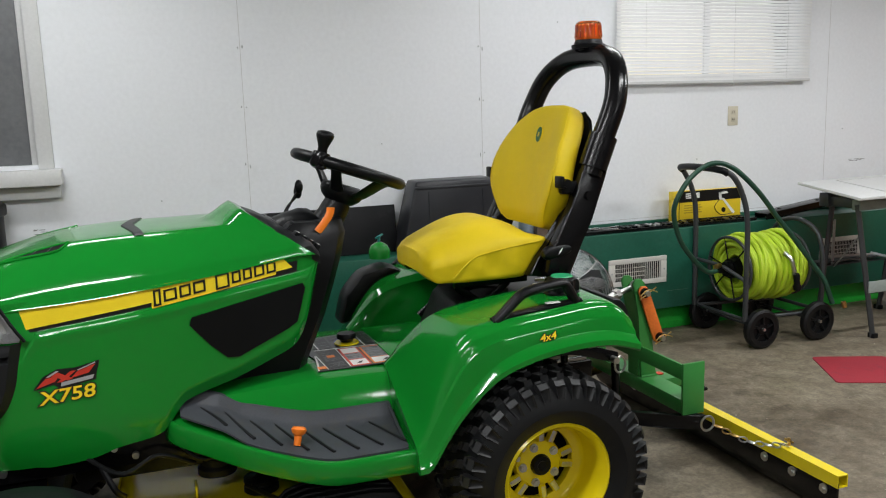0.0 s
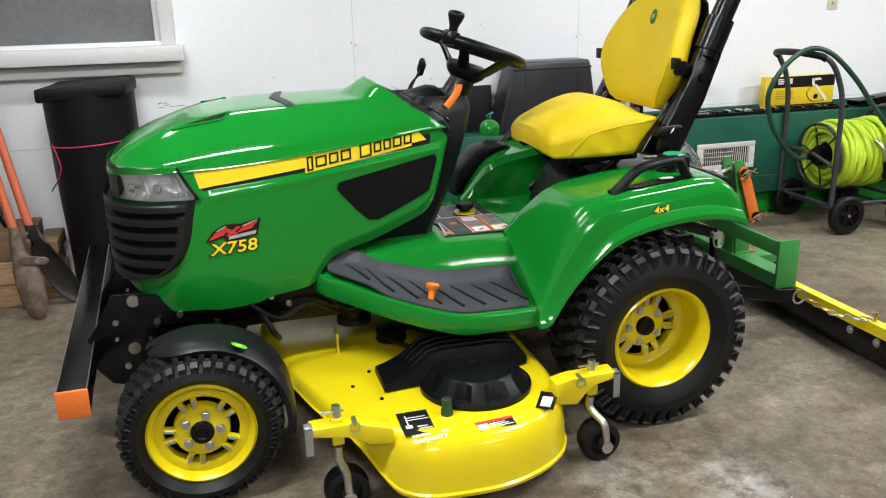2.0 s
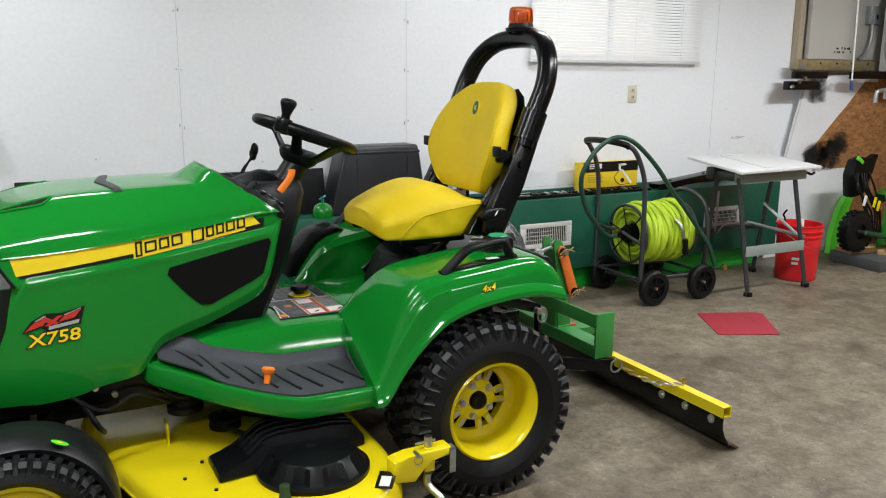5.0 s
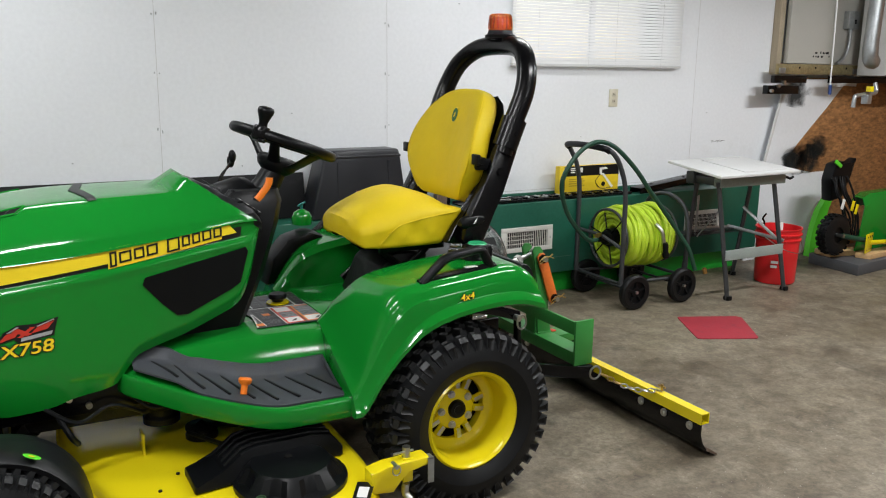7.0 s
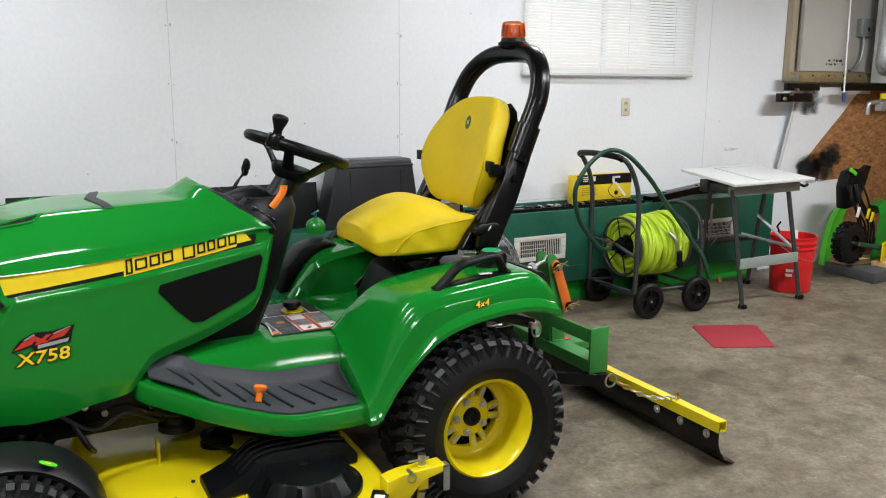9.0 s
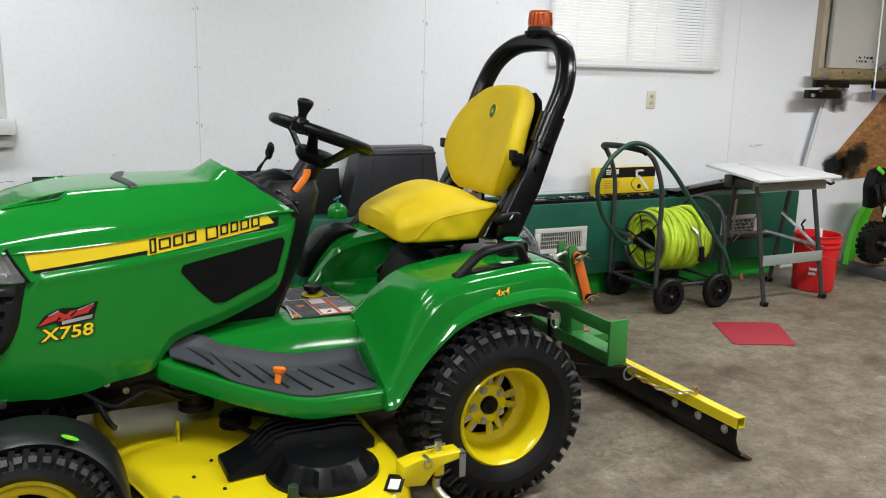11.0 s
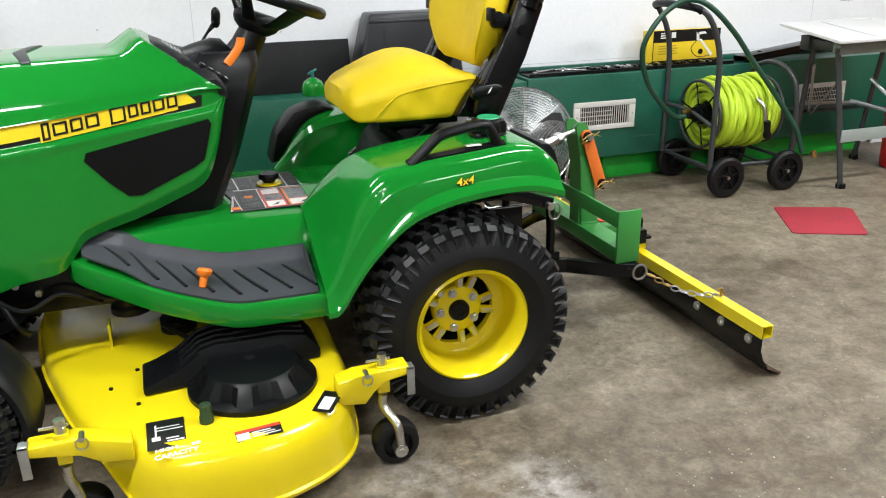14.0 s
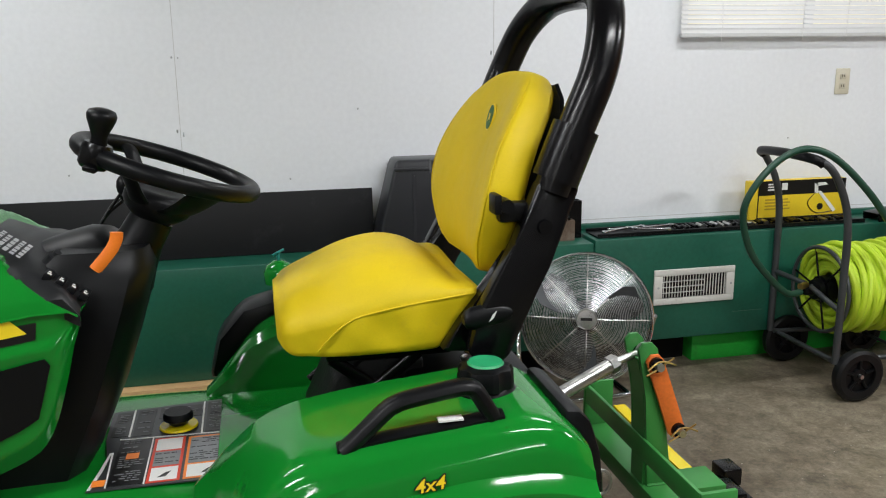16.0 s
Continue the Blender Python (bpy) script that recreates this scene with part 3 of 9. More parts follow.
def right_window():
    x0, x1, z0, z1 = WIN_R
    w = thing("window_2", (x0, WALL_Y, z0), "bright daylit window behind a white blind", "window", kind="structure")
    for q in ((x0, x0 + 0.03, z0, z1), (x1 - 0.03, x1, z0, z1), (x0 + 0.03, x1 - 0.03, z0, z0 + 0.03), (x0 + 0.03, x1 - 0.03, z1 - 0.03, z1), ((x0 + x1) / 2 - 0.015, (x0 + x1) / 2 + 0.015, z0 + 0.03, z1 - 0.03)):
        bm = B()
        box(bm, q[0], q[1], WALL_Y + 0.06, WALL_Y + 0.1, q[2], q[3], 0.003)
        part("window_frame", bm, WHITE_TRIM, w)
    bm = B()
    box(bm, x0 + 0.03, x1 - 0.03, WALL_Y + 0.078, WALL_Y + 0.082, z0 + 0.03, z1 - 0.03)
    g = part("pane", bm, THIN_GLASS, w, "clear glass pane")
    g.visible_shadow = False
    # venetian blind
    bx0, bx1, bz0, bz1 = 1.675, 3.15, 1.527, 2.42
    SLAT = mat("white_blind_slat", (0.82, 0.82, 0.81), 0.45, 0, 0.03, 4, 60, 0.03, 0.0004)
    pn = SLAT.node_tree.nodes["Principled BSDF"]
    tr = SLAT.node_tree.nodes.new("ShaderNodeBsdfTranslucent")
    tr.inputs["Color"].default_value = (0.85, 0.85, 0.83, 1)
    mx = SLAT.node_tree.nodes.new("ShaderNodeMixShader")
    mx.inputs[0].default_value = 0.35
    lk = SLAT.node_tree.links
    lk.new(pn.outputs[0], mx.inputs[1])
    lk.new(tr.outputs[0], mx.inputs[2])
    lk.new(mx.outputs[0], SLAT.node_tree.nodes["Material Output"].inputs["Surface"])
    bl = thing("window_blind", (bx0, WALL_Y, bz1), "white venetian blind lowered over the window", "blind")
    bm = B()
    box(bm, bx0, bx1, WALL_Y - 0.06, WALL_Y - 0.02, bz1, bz1 + 0.04, 0.003)
    part("head_rail", bm, WHITE_TRIM, bl)
    bm = B()
    box(bm, bx0, bx1, WALL_Y - 0.052, WALL_Y - 0.026, bz0, bz0 + 0.018, 0.004)
    part("bottom_rail", bm, WHITE_TRIM, bl)
    n = 42
    me = None
    for i in range(n):
        z = bz0 + 0.03 + (bz1 - bz0 - 0.03) * i / n
        if me is None:
            bm = B()
            c, s = math.cos(radians(53)), math.sin(radians(53))
            rows = []
            for k in range(4):
                t = k / 3 - 0.5
                d, h = t * 0.025, 0.003 * (1 - (2 * t) ** 2)
                rows.append([(x, d * c - h * s, d * s + h * c) for x in (bx0, bx1)])
            loft(bm, rows)
            me = mesh_of("slat", bm, SLAT)
        o = new("slat", me)
        o.location = Vector((0, WALL_Y - 0.039, z)) - Vector((bx0, WALL_Y, bz1))
        o.parent = bl
        o.rotation_euler = (radians(random.uniform(-3, 3)), 0, 0)
        o.location.x = -bx0
    for x in (bx0 + 0.2, bx0 + 0.62, bx1 - 0.62, bx1 - 0.2):
        bm = B()
        rod(bm, (x, WALL_Y - 0.054, bz0 - 0.02), (x, WALL_Y - 0.054, bz1), 0.0012, seg=6)
        part("ladder_cord", bm, DECAL_WHITE, bl)


right_window()

# outdoors beyond the window
bm = B()
bm.faces.new([bm.verts.new(v) for v in ((-400, 2.2, -0.3), (400, 2.2, -0.3), (400, 800, -0.3), (-400, 800, -0.3))])
tagged(solid("ground", bm, mat("outdoor_snowy_ground", (0.6, 0.6, 0.62), 0.8, 0, 0.1, 0.05, 2, 0.1), "pale open ground outside the garage", "ground"), kind="structure")


def shop_light(x, y):
    t = thing("ceiling_light", (x, y, CEILING), "white ceiling batten light with a lit diffuser", "ceiling light", "shop lights")
    bm = B()
    box(bm, x - 0.66, x + 0.66, y - 0.11, y + 0.11, CEILING - 0.05, CEILING, 0.006)
    part("body", bm, WHITE_TRIM, t)
    bm = B()
    box(bm, x - 0.64, x + 0.64, y - 0.085, y + 0.085, CEILING - 0.11, CEILING - 0.052, 0.015)
    part("diffuser", bm, LIT, t, "lit diffuser")


LIT = glow("lit_diffuser", (0.97, 0.98, 1.0), 6.0)
for lx, ly, lw in LIGHTS:
    shop_light(lx, ly)

# ---- the garden tractor ----
YC = 0.05
TR = thing("garden_tractor", (-0.7, YC, 0), "green and yellow garden tractor with mower deck", "tractor")


def far(y):
    return 2 * YC - y


def nose_w(x):
    """Half width of the hood at x."""
    if x >= -1.38:
        return curve_at(x, ((-1.38, 0.328), (-1.2, 0.332), (-1.05, 0.325), (-0.88, 0.300), (-0.72, 0.268), (-0.60, 0.247), (-0.56, 0.240)))
    t = min(1.0, (-1.38 - x) / 0.30)
    return 0.328 * (1 - t ** 2.7) ** (1 / 2.7)


TOP = ((-1.68, 0.928), (-1.664, 0.950), (-1.61, 0.997), (-1.52, 1.042), (-1.43, 1.074), (-1.336, 1.096), (-1.25, 1.107), (-1.15, 1.112), (-0.945, 1.114), (-0.66, 1.118))
SHOULDER = ((-1.68, 0.920), (-1.60, 0.934), (-1.43, 0.944), (-1.20, 0.961), (-1.0, 0.977), (-0.82, 0.994), (-0.66, 1.010))
BOTTOM = ((-1.60, 0.487), (-1.40, 0.480), (-1.27, 0.490), (-1.20, 0.512), (-1.08, 0.536), (-1.045, 0.575), (-1.01, 0.615), (-0.86, 0.657), (-0.75, 0.694), (-0.68, 0.724), (-0.65, 0.762), (-0.622, 0.84), (-0.600, 0.925), (-0.585, 0.972))


def ease(t):
    t = min(1.0, max(0.0, t))
    return t * t * (3 - 2 * t)


def side_y(x, z):
    """The near flank of the hood: a recessed stripe panel over a ledge, bevelled along its rear and lower edge."""
    zb = curve_at(x, BOTTOM)
    zc = 0.857 + 0.1095 * (x + 1.423)
    recess = 0.008 * ease((z - zc + 0.004) / 0.010)
    ledge = 0.004 * math.exp(-((z - zc + 0.010) / 0.012) ** 2)
    low = 0.02 * max(0.0, (0.62 - z) / 0.14) ** 2 if x < -1.05 else 0.0
    bevel = 0.014 * max(0.0, 1 - (z - zb) / 0.035) * ease((x + 1.10) / 0.06)
    rear = 0.010 * max(0.0, (x + 0.625) / 0.04)
    return YC - (nose_w(x) - recess + ledge - low - bevel - rear)


CROWN = ((0.0, 0.905), (0.30, 0.90), (0.48, 0.888), (0.55, 0.874), (0.585, 0.855), (0.66, 0.762), (0.75, 0.605), (0.84, 0.435), (0.905, 0.29), (0.95, 0.16), (0.98, 0.03), (1.0, -0.10))
DASH_X = -0.80


def dash_z(x):
    return 1.149 - 0.71 * (x - DASH_X)


def crown_z(x, r):
    """The bonnet before its rear cut: a crowned skin that lifts into a cowl towards the dash."""
    zs, zt = curve_at(x, SHOULDER), curve_at(x, TOP)
    lift = 0.058 * ease((x + 0.925 - 0.10 * r) / 0.13) * (1 - ease((r - 0.45) / 0.30))
    return zs + (zt - zs) * curve_at(r, CROWN) + lift


def bonnet_z(x, r):
    """The bonnet's height at x, r of the way from the middle to the edge."""
    z = crown_z(x, r)
    if r > 0.97:
        z = min(z, curve_at(x, SHOULDER) - 0.008)
    return min(z, dash_z(x) - 0.008)


def nose_point(a, inset=0.0):
    cx = abs(math.cos(a)) ** (2 / 2.7)
    cy = abs(math.sin(a)) ** (2 / 2.7) * (1 if math.sin(a) > 0 else -1)
    return -1.38 - (0.30 - inset) * cx, YC + (0.328 - inset) * cy


def nose_ring(z, inset, n=33, a0=-math.pi / 2, a1=math.pi / 2):
    return [(*nose_point(a0 + (a1 - a0) * j / (n - 1), inset), z) for j in range(n)]


A_END = ((0.595, 0.86), (0.61, 1.12), (0.63, 1.27), (0.66, 1.37), (0.72, 1.45), (0.79, 1.49), (0.846, 1.52))


def hood():
    bm = B()
    rows = []
    for i in range(84):
        x = -0.585 - 1.089 * (i / 83)
        w = nose_w(x)
        half = [(x, YC - w * r, bonnet_z(x, r)) for r in (1.0, 0.985, 0.965, 0.945, 0.92, 0.89, 0.84, 0.78, 0.70, 0.63, 0.595, 0.575, 0.555, 0.53, 0.48, 0.40, 0.28, 0.14, 0.0)]
        rows.append(half + [(px, far(y), z) for px, y, z in half[-2::-1]])
    loft(bm, rows)
    h = part("hood", bm, GREEN, TR, "glossy green hood", 32)
    # flanks and chin: one skin from rear edge round the nose to the other rear edge
    cols = []
    flank = [-0.585 - 0.795 * i / 60 for i in range(61)]
    N = 40

    def flank_col(x, s):
        zb = curve_at(x, BOTTOM)
        zt = min(curve_at(x, SHOULDER) - 0.008, dash_z(x) - 0.012)
        out = []
        for k in range(N):
            z = zb + (zt - zb) * k / (N - 1)
            y = side_y(x, z)
            out.append((x, y if s < 0 else far(y), z))
        return out

    for x in flank:
        cols.append(flank_col(x, -1))
    for j in range(1, 48):
        a = -math.pi / 2 + math.pi * j / 48
        zt = 0.846
        col = []
        for k in range(N):
            zb = 0.484 + 0.25 * max(0.0, abs(math.cos(a)) ** (2 / 2.7) - 0.55)
            z = zb + (zt - zb) * k / (N - 1)
            off = 0.02 * max(0.0, (0.62 - z) / 0.13) ** 2
            x, y = nose_point(a, 0.004 + off * (1 + 0.2 * abs(math.cos(a))))
            col.append((x, y, z))
        cols.append(col)
    for x in flank[::-1]:
        cols.append(flank_col(x, 1))
    bm = B()
    loft(bm, cols)
    part("side_panel", bm, GREEN, TR, "glossy green hood flank and chin", 50)
    return h


HOOD = hood()

# grille with deep louvres inside a smooth surround
seq = [(0.595, 0), (0.603, 0), (0.615, 0)]
for k in range(5):
    zb = 0.622 + 0.043 * k
    seq += [(zb, 1), (zb + 0.017, 1), (zb + 0.021, 2), (zb + 0.038, 2)]
seq += [(0.838, 0), (0.846, 0)]
bm = B()
rows = []
for z, kind in seq:
    e = curve_at(z, A_END)
    row = []
    for j in range(61):
        a = -e + 2 * e * j / 60
        edge = abs(a) > e - 0.10
        off = -0.016 if edge or kind == 0 else (0.003 if kind == 1 else -0.020)
        if j in (0, 60):
            off = 0.004
        row.append((*nose_point(a, off), z))
    rows.append(row)
loft(bm, rows)
GRILLE = part("grille", bm, GREY_PLASTIC, TR, "dark grey louvred grille", 24)
# near-black skin that paints the shade in the gaps between louvres
bm = B()
loft(bm, [[(*nose_point((curve_at(z, A_END) - 0.09) * (j / 30 - 1), 0.0015), z) for j in range(61)] for z in (0.617, 0.66, 0.70, 0.75, 0.80, 0.837)])
part("grille_gap_shade", bm, DARK, GRILLE)

# headlamps
for s in (-1, 1):
    def lamp_ring(z, o):
        e = 1.54 - 1.3 * (z - 0.846)
        return nose_ring(z, o, 25, -e if s < 0 else 0.55, -0.55 if s < 0 else e)
    bm = B()
    loft(bm, [lamp_ring(z, o) for z, o in ((0.848, 0.000), (0.852, -0.008), (0.89, -0.008), (0.925, -0.002), (0.948, 0.008))])
    lamp = part("headlamp_lens", bm, THIN_GLASS, TR, "clear headlamp lens")
    # stepped chrome bowl behind the lens
    bm = B()
    rows = []
    for z, k in ((0.846, 0.0), (0.852, 0.5), (0.866, 1.0), (0.885, 1.0), (0.905, 0.85), (0.925, 0.5), (0.948, 0.1)):
        e = 1.54 - 1.3 * (z - 0.846)
        row = []
        for j in range(49):
            t = j / 48
            a = (e + (0.55 - e) * t) * (-1 if s < 0 else 1)
            bowl = 0.5 + 0.5 * math.cos(2 * math.pi * (t * 2.0 - 0.25))
            step = 0.010 if 0.10 < t < 0.16 or 0.52 < t < 0.56 else 0.0
            row.append((*nose_point(a, 0.006 + k * (0.010 + 0.026 * bowl - step)), z))
        rows.append(row)
    loft(bm, rows)
    part("reflector", bm, REFLECTOR, lamp, "", 20)
    for aa in (0.30, 0.70):
        a = (-1.45 + 0.85 * aa) * (1 if s < 0 else -1)
        bm = B()
        p0, p1 = Vector((*nose_point(a, 0.034), 0.884)), Vector((*nose_point(a, 0.006), 0.884))
        rod(bm, p0, p1, 0.010, 0.015, 18)
        bh = part("bulb_housing", bm, CHROME, lamp)
        bm = B()
        ball(bm, p1, 0.010, 12)
        part("bulb", bm, DECAL_WHITE, bh)
    bm = B()
    pipe(bm, [lamp_ring(z, -0.002)[0 if s < 0 else -1] for z in (0.848, 0.87, 0.90, 0.93, 0.947)], 0.0045, 10)
    part("lamp_bezel", bm, BLACK_PLASTIC, lamp)
    # green corner between lens and stripe
    bm = B()
    rows = []
    for k in range(9):
        z = 0.845 + 0.107 * k / 8
        e = 1.54 - 1.3 * (z - 0.846)
        rows.append([(*nose_point((e + (math.pi / 2 - e) * j / 10) * (-1 if s < 0 else 1), 0.002 + 0.007 * ease((z - 0.858) / 0.010) * (j / 10) ** 2), z) for j in range(11)])
    loft(bm, rows)
    part("lamp_corner", bm, GREEN, HOOD, "", 40)
bm = B()
loft(bm, [nose_ring(z, 0.004, 17, -0.60, 0.60) for z in (0.846, 0.95)])
part("lamp_divider", bm, GREY_PLASTIC, TR)


def flank_patch(pts, lift, nx=36, nz=4, side=-1):
    """A decal on the hood flank from its lower and upper edge lines."""
    bm = B()
    (lx0, lz0), (lx1, lz1), (ux0, uz0), (ux1, uz1) = pts
    rows = []
    for i in range(nx + 1):
        t = i / nx
        row = []
        for k in range(nz + 1):
            s = k / nz
            x = (lx0 + (lx1 - lx0) * t) * (1 - s) + (ux0 + (ux1 - ux0) * t) * s
            z = (lz0 + (lz1 - lz0) * t) * (1 - s) + (uz0 + (uz1 - uz0) * t) * s
            y = side_y(x, z) - lift
            row.append((x, y if side < 0 else far(y), z))
        rows.append(row)
    loft(bm, rows)
    return bm


for s in (-1, 1):
    part("stripe_shadow", flank_patch(((-1.414, 0.867), (-0.66, 0.952), (-1.434, 0.934), (-0.655, 0.985)), 0.0015, side=s), DECAL_BLACK, HOOD, "black stripe edging")
    part("stripe", flank_patch(((-1.408, 0.877), (-0.672, 0.966), (-1.432, 0.931), (-0.70, 0.997)), 0.003, side=s), DECAL_YELLOW, HOOD, "yellow stripe")
    # intake window: dark mesh panel
    bm = B()
    lift = 0.010
    poly = [(-0.977, 0.862), (-0.985, 0.84), (-0.93, 0.772), (-0.885, 0.728), (-0.85, 0.724), (-0.70, 0.782), (-0.668, 0.80), (-0.638, 0.902), (-0.646, 0.917)]
    top = [bm.verts.new((x, (side_y(x, z) - lift) if s < 0 else far(side_y(x, z) - lift), z)) for x, z in poly]
    f = bm.faces.new(top)
    r = bmesh.ops.inset_region(bm, faces=[f], thickness=0.008, depth=0.0)
    for v in f.verts:
        v.co.y += 0.006 * (1 if s < 0 else -1)
    part("intake_screen", bm, BLACK_PLASTIC, HOOD, "black intake screen panel", 20)

# plain blocks where the maker's name stands on the stripe
def stripe_blocks(side):
    bm = B()
    x = -1.074
    for w, h in ((0.020, 1.35), (0.036, 1.0), (0.031, 1.0), (0.034, 1.0), (0.014, 0), (0.040, 1.3), (0.026, 1.0), (0.026, 1.0), (0.030, 1.0), (0.028, 1.0)):
        if h:
            z0 = 0.911 + (x + 1.074) * 0.143 - (0.006 if h > 1.1 else 0)
            hh, t = 0.034 * h, 0.0058
            for a0, a1, b0, b1 in ((0, t, 0, hh), (w - t, w, 0, hh), (t, w - t, hh - t, hh), (t, w - t, 0, t)):
                q = []
                for u, v in ((a0, b0), (a1, b0), (a1, b1), (a0, b1)):
                    px, pz = x + u, z0 + v + u * 0.143
                    y = side_y(px, pz) - 0.0062
                    q.append(bm.verts.new((px, y if side < 0 else far(y), pz)))
                bm.faces.new(q)
        x += w + 0.0072
    return bm


for s in (-1, 1):
    bm = B()
    for k in range(10):
        x0, x1 = -1.080 + 0.0356 * k, -1.080 + 0.0356 * (k + 1)
        q = [(x, 0.911 + (x + 1.074) * 0.143 + dz) for x, dz in ((x0, -0.010), (x1, -0.010), (x1, 0.036), (x0, 0.036))]
        bm.faces.new([bm.verts.new((x, (side_y(x, z) - 0.0042) if s < 0 else far(side_y(x, z) - 0.0042), z)) for x, z in q])
    part("stripe_backing", bm, DECAL_YELLOW, HOOD)
    tagged(part("stripe_mark", stripe_blocks(s), DECAL_BLACK, HOOD, "plain black outlines in a row on the stripe"), kind="stuff")


def on_flank(x0, z0, slope, lift):
    def f(u, v, o):
        x, z = x0 + u, z0 + v + u * slope
        return Vector((x, side_y(x, z) - lift - o, z))
    return f


part("model_number_edge", words("X758", 0.052, on_flank(-1.385, 0.668, 0.07, 0.002), 0.0004, 0.0034, 0.1, 1.22), DECAL_BLACK, HOOD)
part("model_number", words("X758", 0.052, on_flank(-1.385, 0.668, 0.07, 0.0045), 0.0004, 0.0008, 0.1, 1.22), DECAL_YELLOW, HOOD, "yellow X758 lettering")
# red four-wheel badge above it: plain swept shapes
bm = B()
f0 = on_flank(-1.392, 0.714, 0.09, 0.003)
f = (lambda u, v, o: f0(u * 0.9, v * 0.9, o))
for poly in (((0.0, 0.0), (0.055, 0.012), (0.07, 0.03), (0.03, 0.026)), ((0.045, 0.03), (0.09, 0.008), (0.105, 0.012), (0.062, 0.04)), ((0.06, 0.008), (0.10, 0.036), (0.115, 0.034), (0.075, 0.006)), ((0.10, 0.014), (0.15, 0.02), (0.172, 0.044), (0.12, 0.032))):
    bm.faces.new([bm.verts.new(f(u, v, 0)) for u, v in poly])
part("badge", bm, mat("deep_red_decal", (0.50, 0.035, 0.02), 0.35, 0, 0.1, 6, 300, 0.02, 0.0003), HOOD, "red and silver badge")
bm = B()
bm.faces.new([bm.verts.new(f(u, v, -0.0012)) for u, v in ((-0.008, -0.005), (0.05, 0.003), (0.066, -0.012), (0.168, -0.006), (0.172, 0.016), (0.184, 0.053), (0.115, 0.043), (0.064, 0.049), (0.022, 0.032))])
part("badge_outline", bm, DECAL_BLACK, HOOD)
bm = B()
for poly in (((0.07, -0.006), (0.16, 0.0), (0.165, 0.012), (0.072, 0.006)), ((0.03, 0.03), (0.06, 0.044), (0.068, 0.042), (0.04, 0.029)), ((0.118, 0.036), (0.17, 0.05), (0.172, 0.047), (0.122, 0.033))):
    bm.faces.new([bm.verts.new(f(u, v, 0.001)) for u, v in poly])
part("badge_underline", bm, mat("silver_decal", (0.42, 0.43, 0.45), 0.3, 0.3, 0.1, 6, 300, 0.02, 0.0003), HOOD)

# scoops at the fold of the bonnet, slot shade painted near-black over a green lip
for s in (-1, 1):
    def on_bonnet(x, y, lift):
        z = bonnet_z(x, abs(y - YC) / nose_w(x)) + lift
        return (x, y if s < 0 else far(y), z)
    bm = B()
    rows = []
    for i in range(17):
        t = i / 16
        x = -1.463 + 0.178 * t
        yu, yl = -0.1525 + 0.011 * t, -0.1540 - 0.0130 * min(1, t * 1.35)
        rows.append([on_bonnet(x - 0.028 * t * k / 4, yl + (yu - yl) * (1 - k / 4), 0.002) for k in range(5)])
    loft(bm, rows)
    sc = part("bonnet_scoop", bm, DARK, HOOD, "black bonnet scoop", 60)
    for k, r in ((0, 0.0035), (1, 0.0042)):
        bm = B()
        ends = ((-1.463, -0.1540), (-1.395, -0.1632), (-1.332, -0.1678), (-1.309, -0.1665)) if k else ((-1.463, -0.1520), (-1.375, -0.1470), (-1.292, -0.1405), (-1.286, -0.1425), (-1.309, -0.1665))
        pipe(bm, smooth_path([on_bonnet(x, y, 0.002) for x, y in ends], 5), r, 8)
        part("scoop_lip", bm, GREEN, sc)
    for t in (0.55, 0.78):
        bm = B()
        x = -1.463 + 0.178 * t
        pipe(bm, [on_bonnet(x, -0.148, 0.003), on_bonnet(x - 0.014, -0.163, 0.003)], 0.0015, 6)
        part("scoop_slat", bm, GREY_PLASTIC, sc)
bm = B()
rows = []
for k in range(-20, 21):
    v = k / 20
    y = YC + 0.20 * v
    xm, hw = -1.130 + 0.034 * abs(v), 0.019 - 0.004 * abs(v)
    rows.append([(xm + dx, y, bonnet_z(xm + dx, abs(y - YC) / nose_w(xm + dx)) + dz) for dx, dz in ((-hw, -0.002), (-hw + 0.003, 0.003), (hw - 0.003, 0.0045), (hw, -0.002))])
loft(bm, rows, caps=False)
part("bonnet_strip", bm, GREY_PLASTIC, HOOD, "dark grey strip across the bonnet", 30)

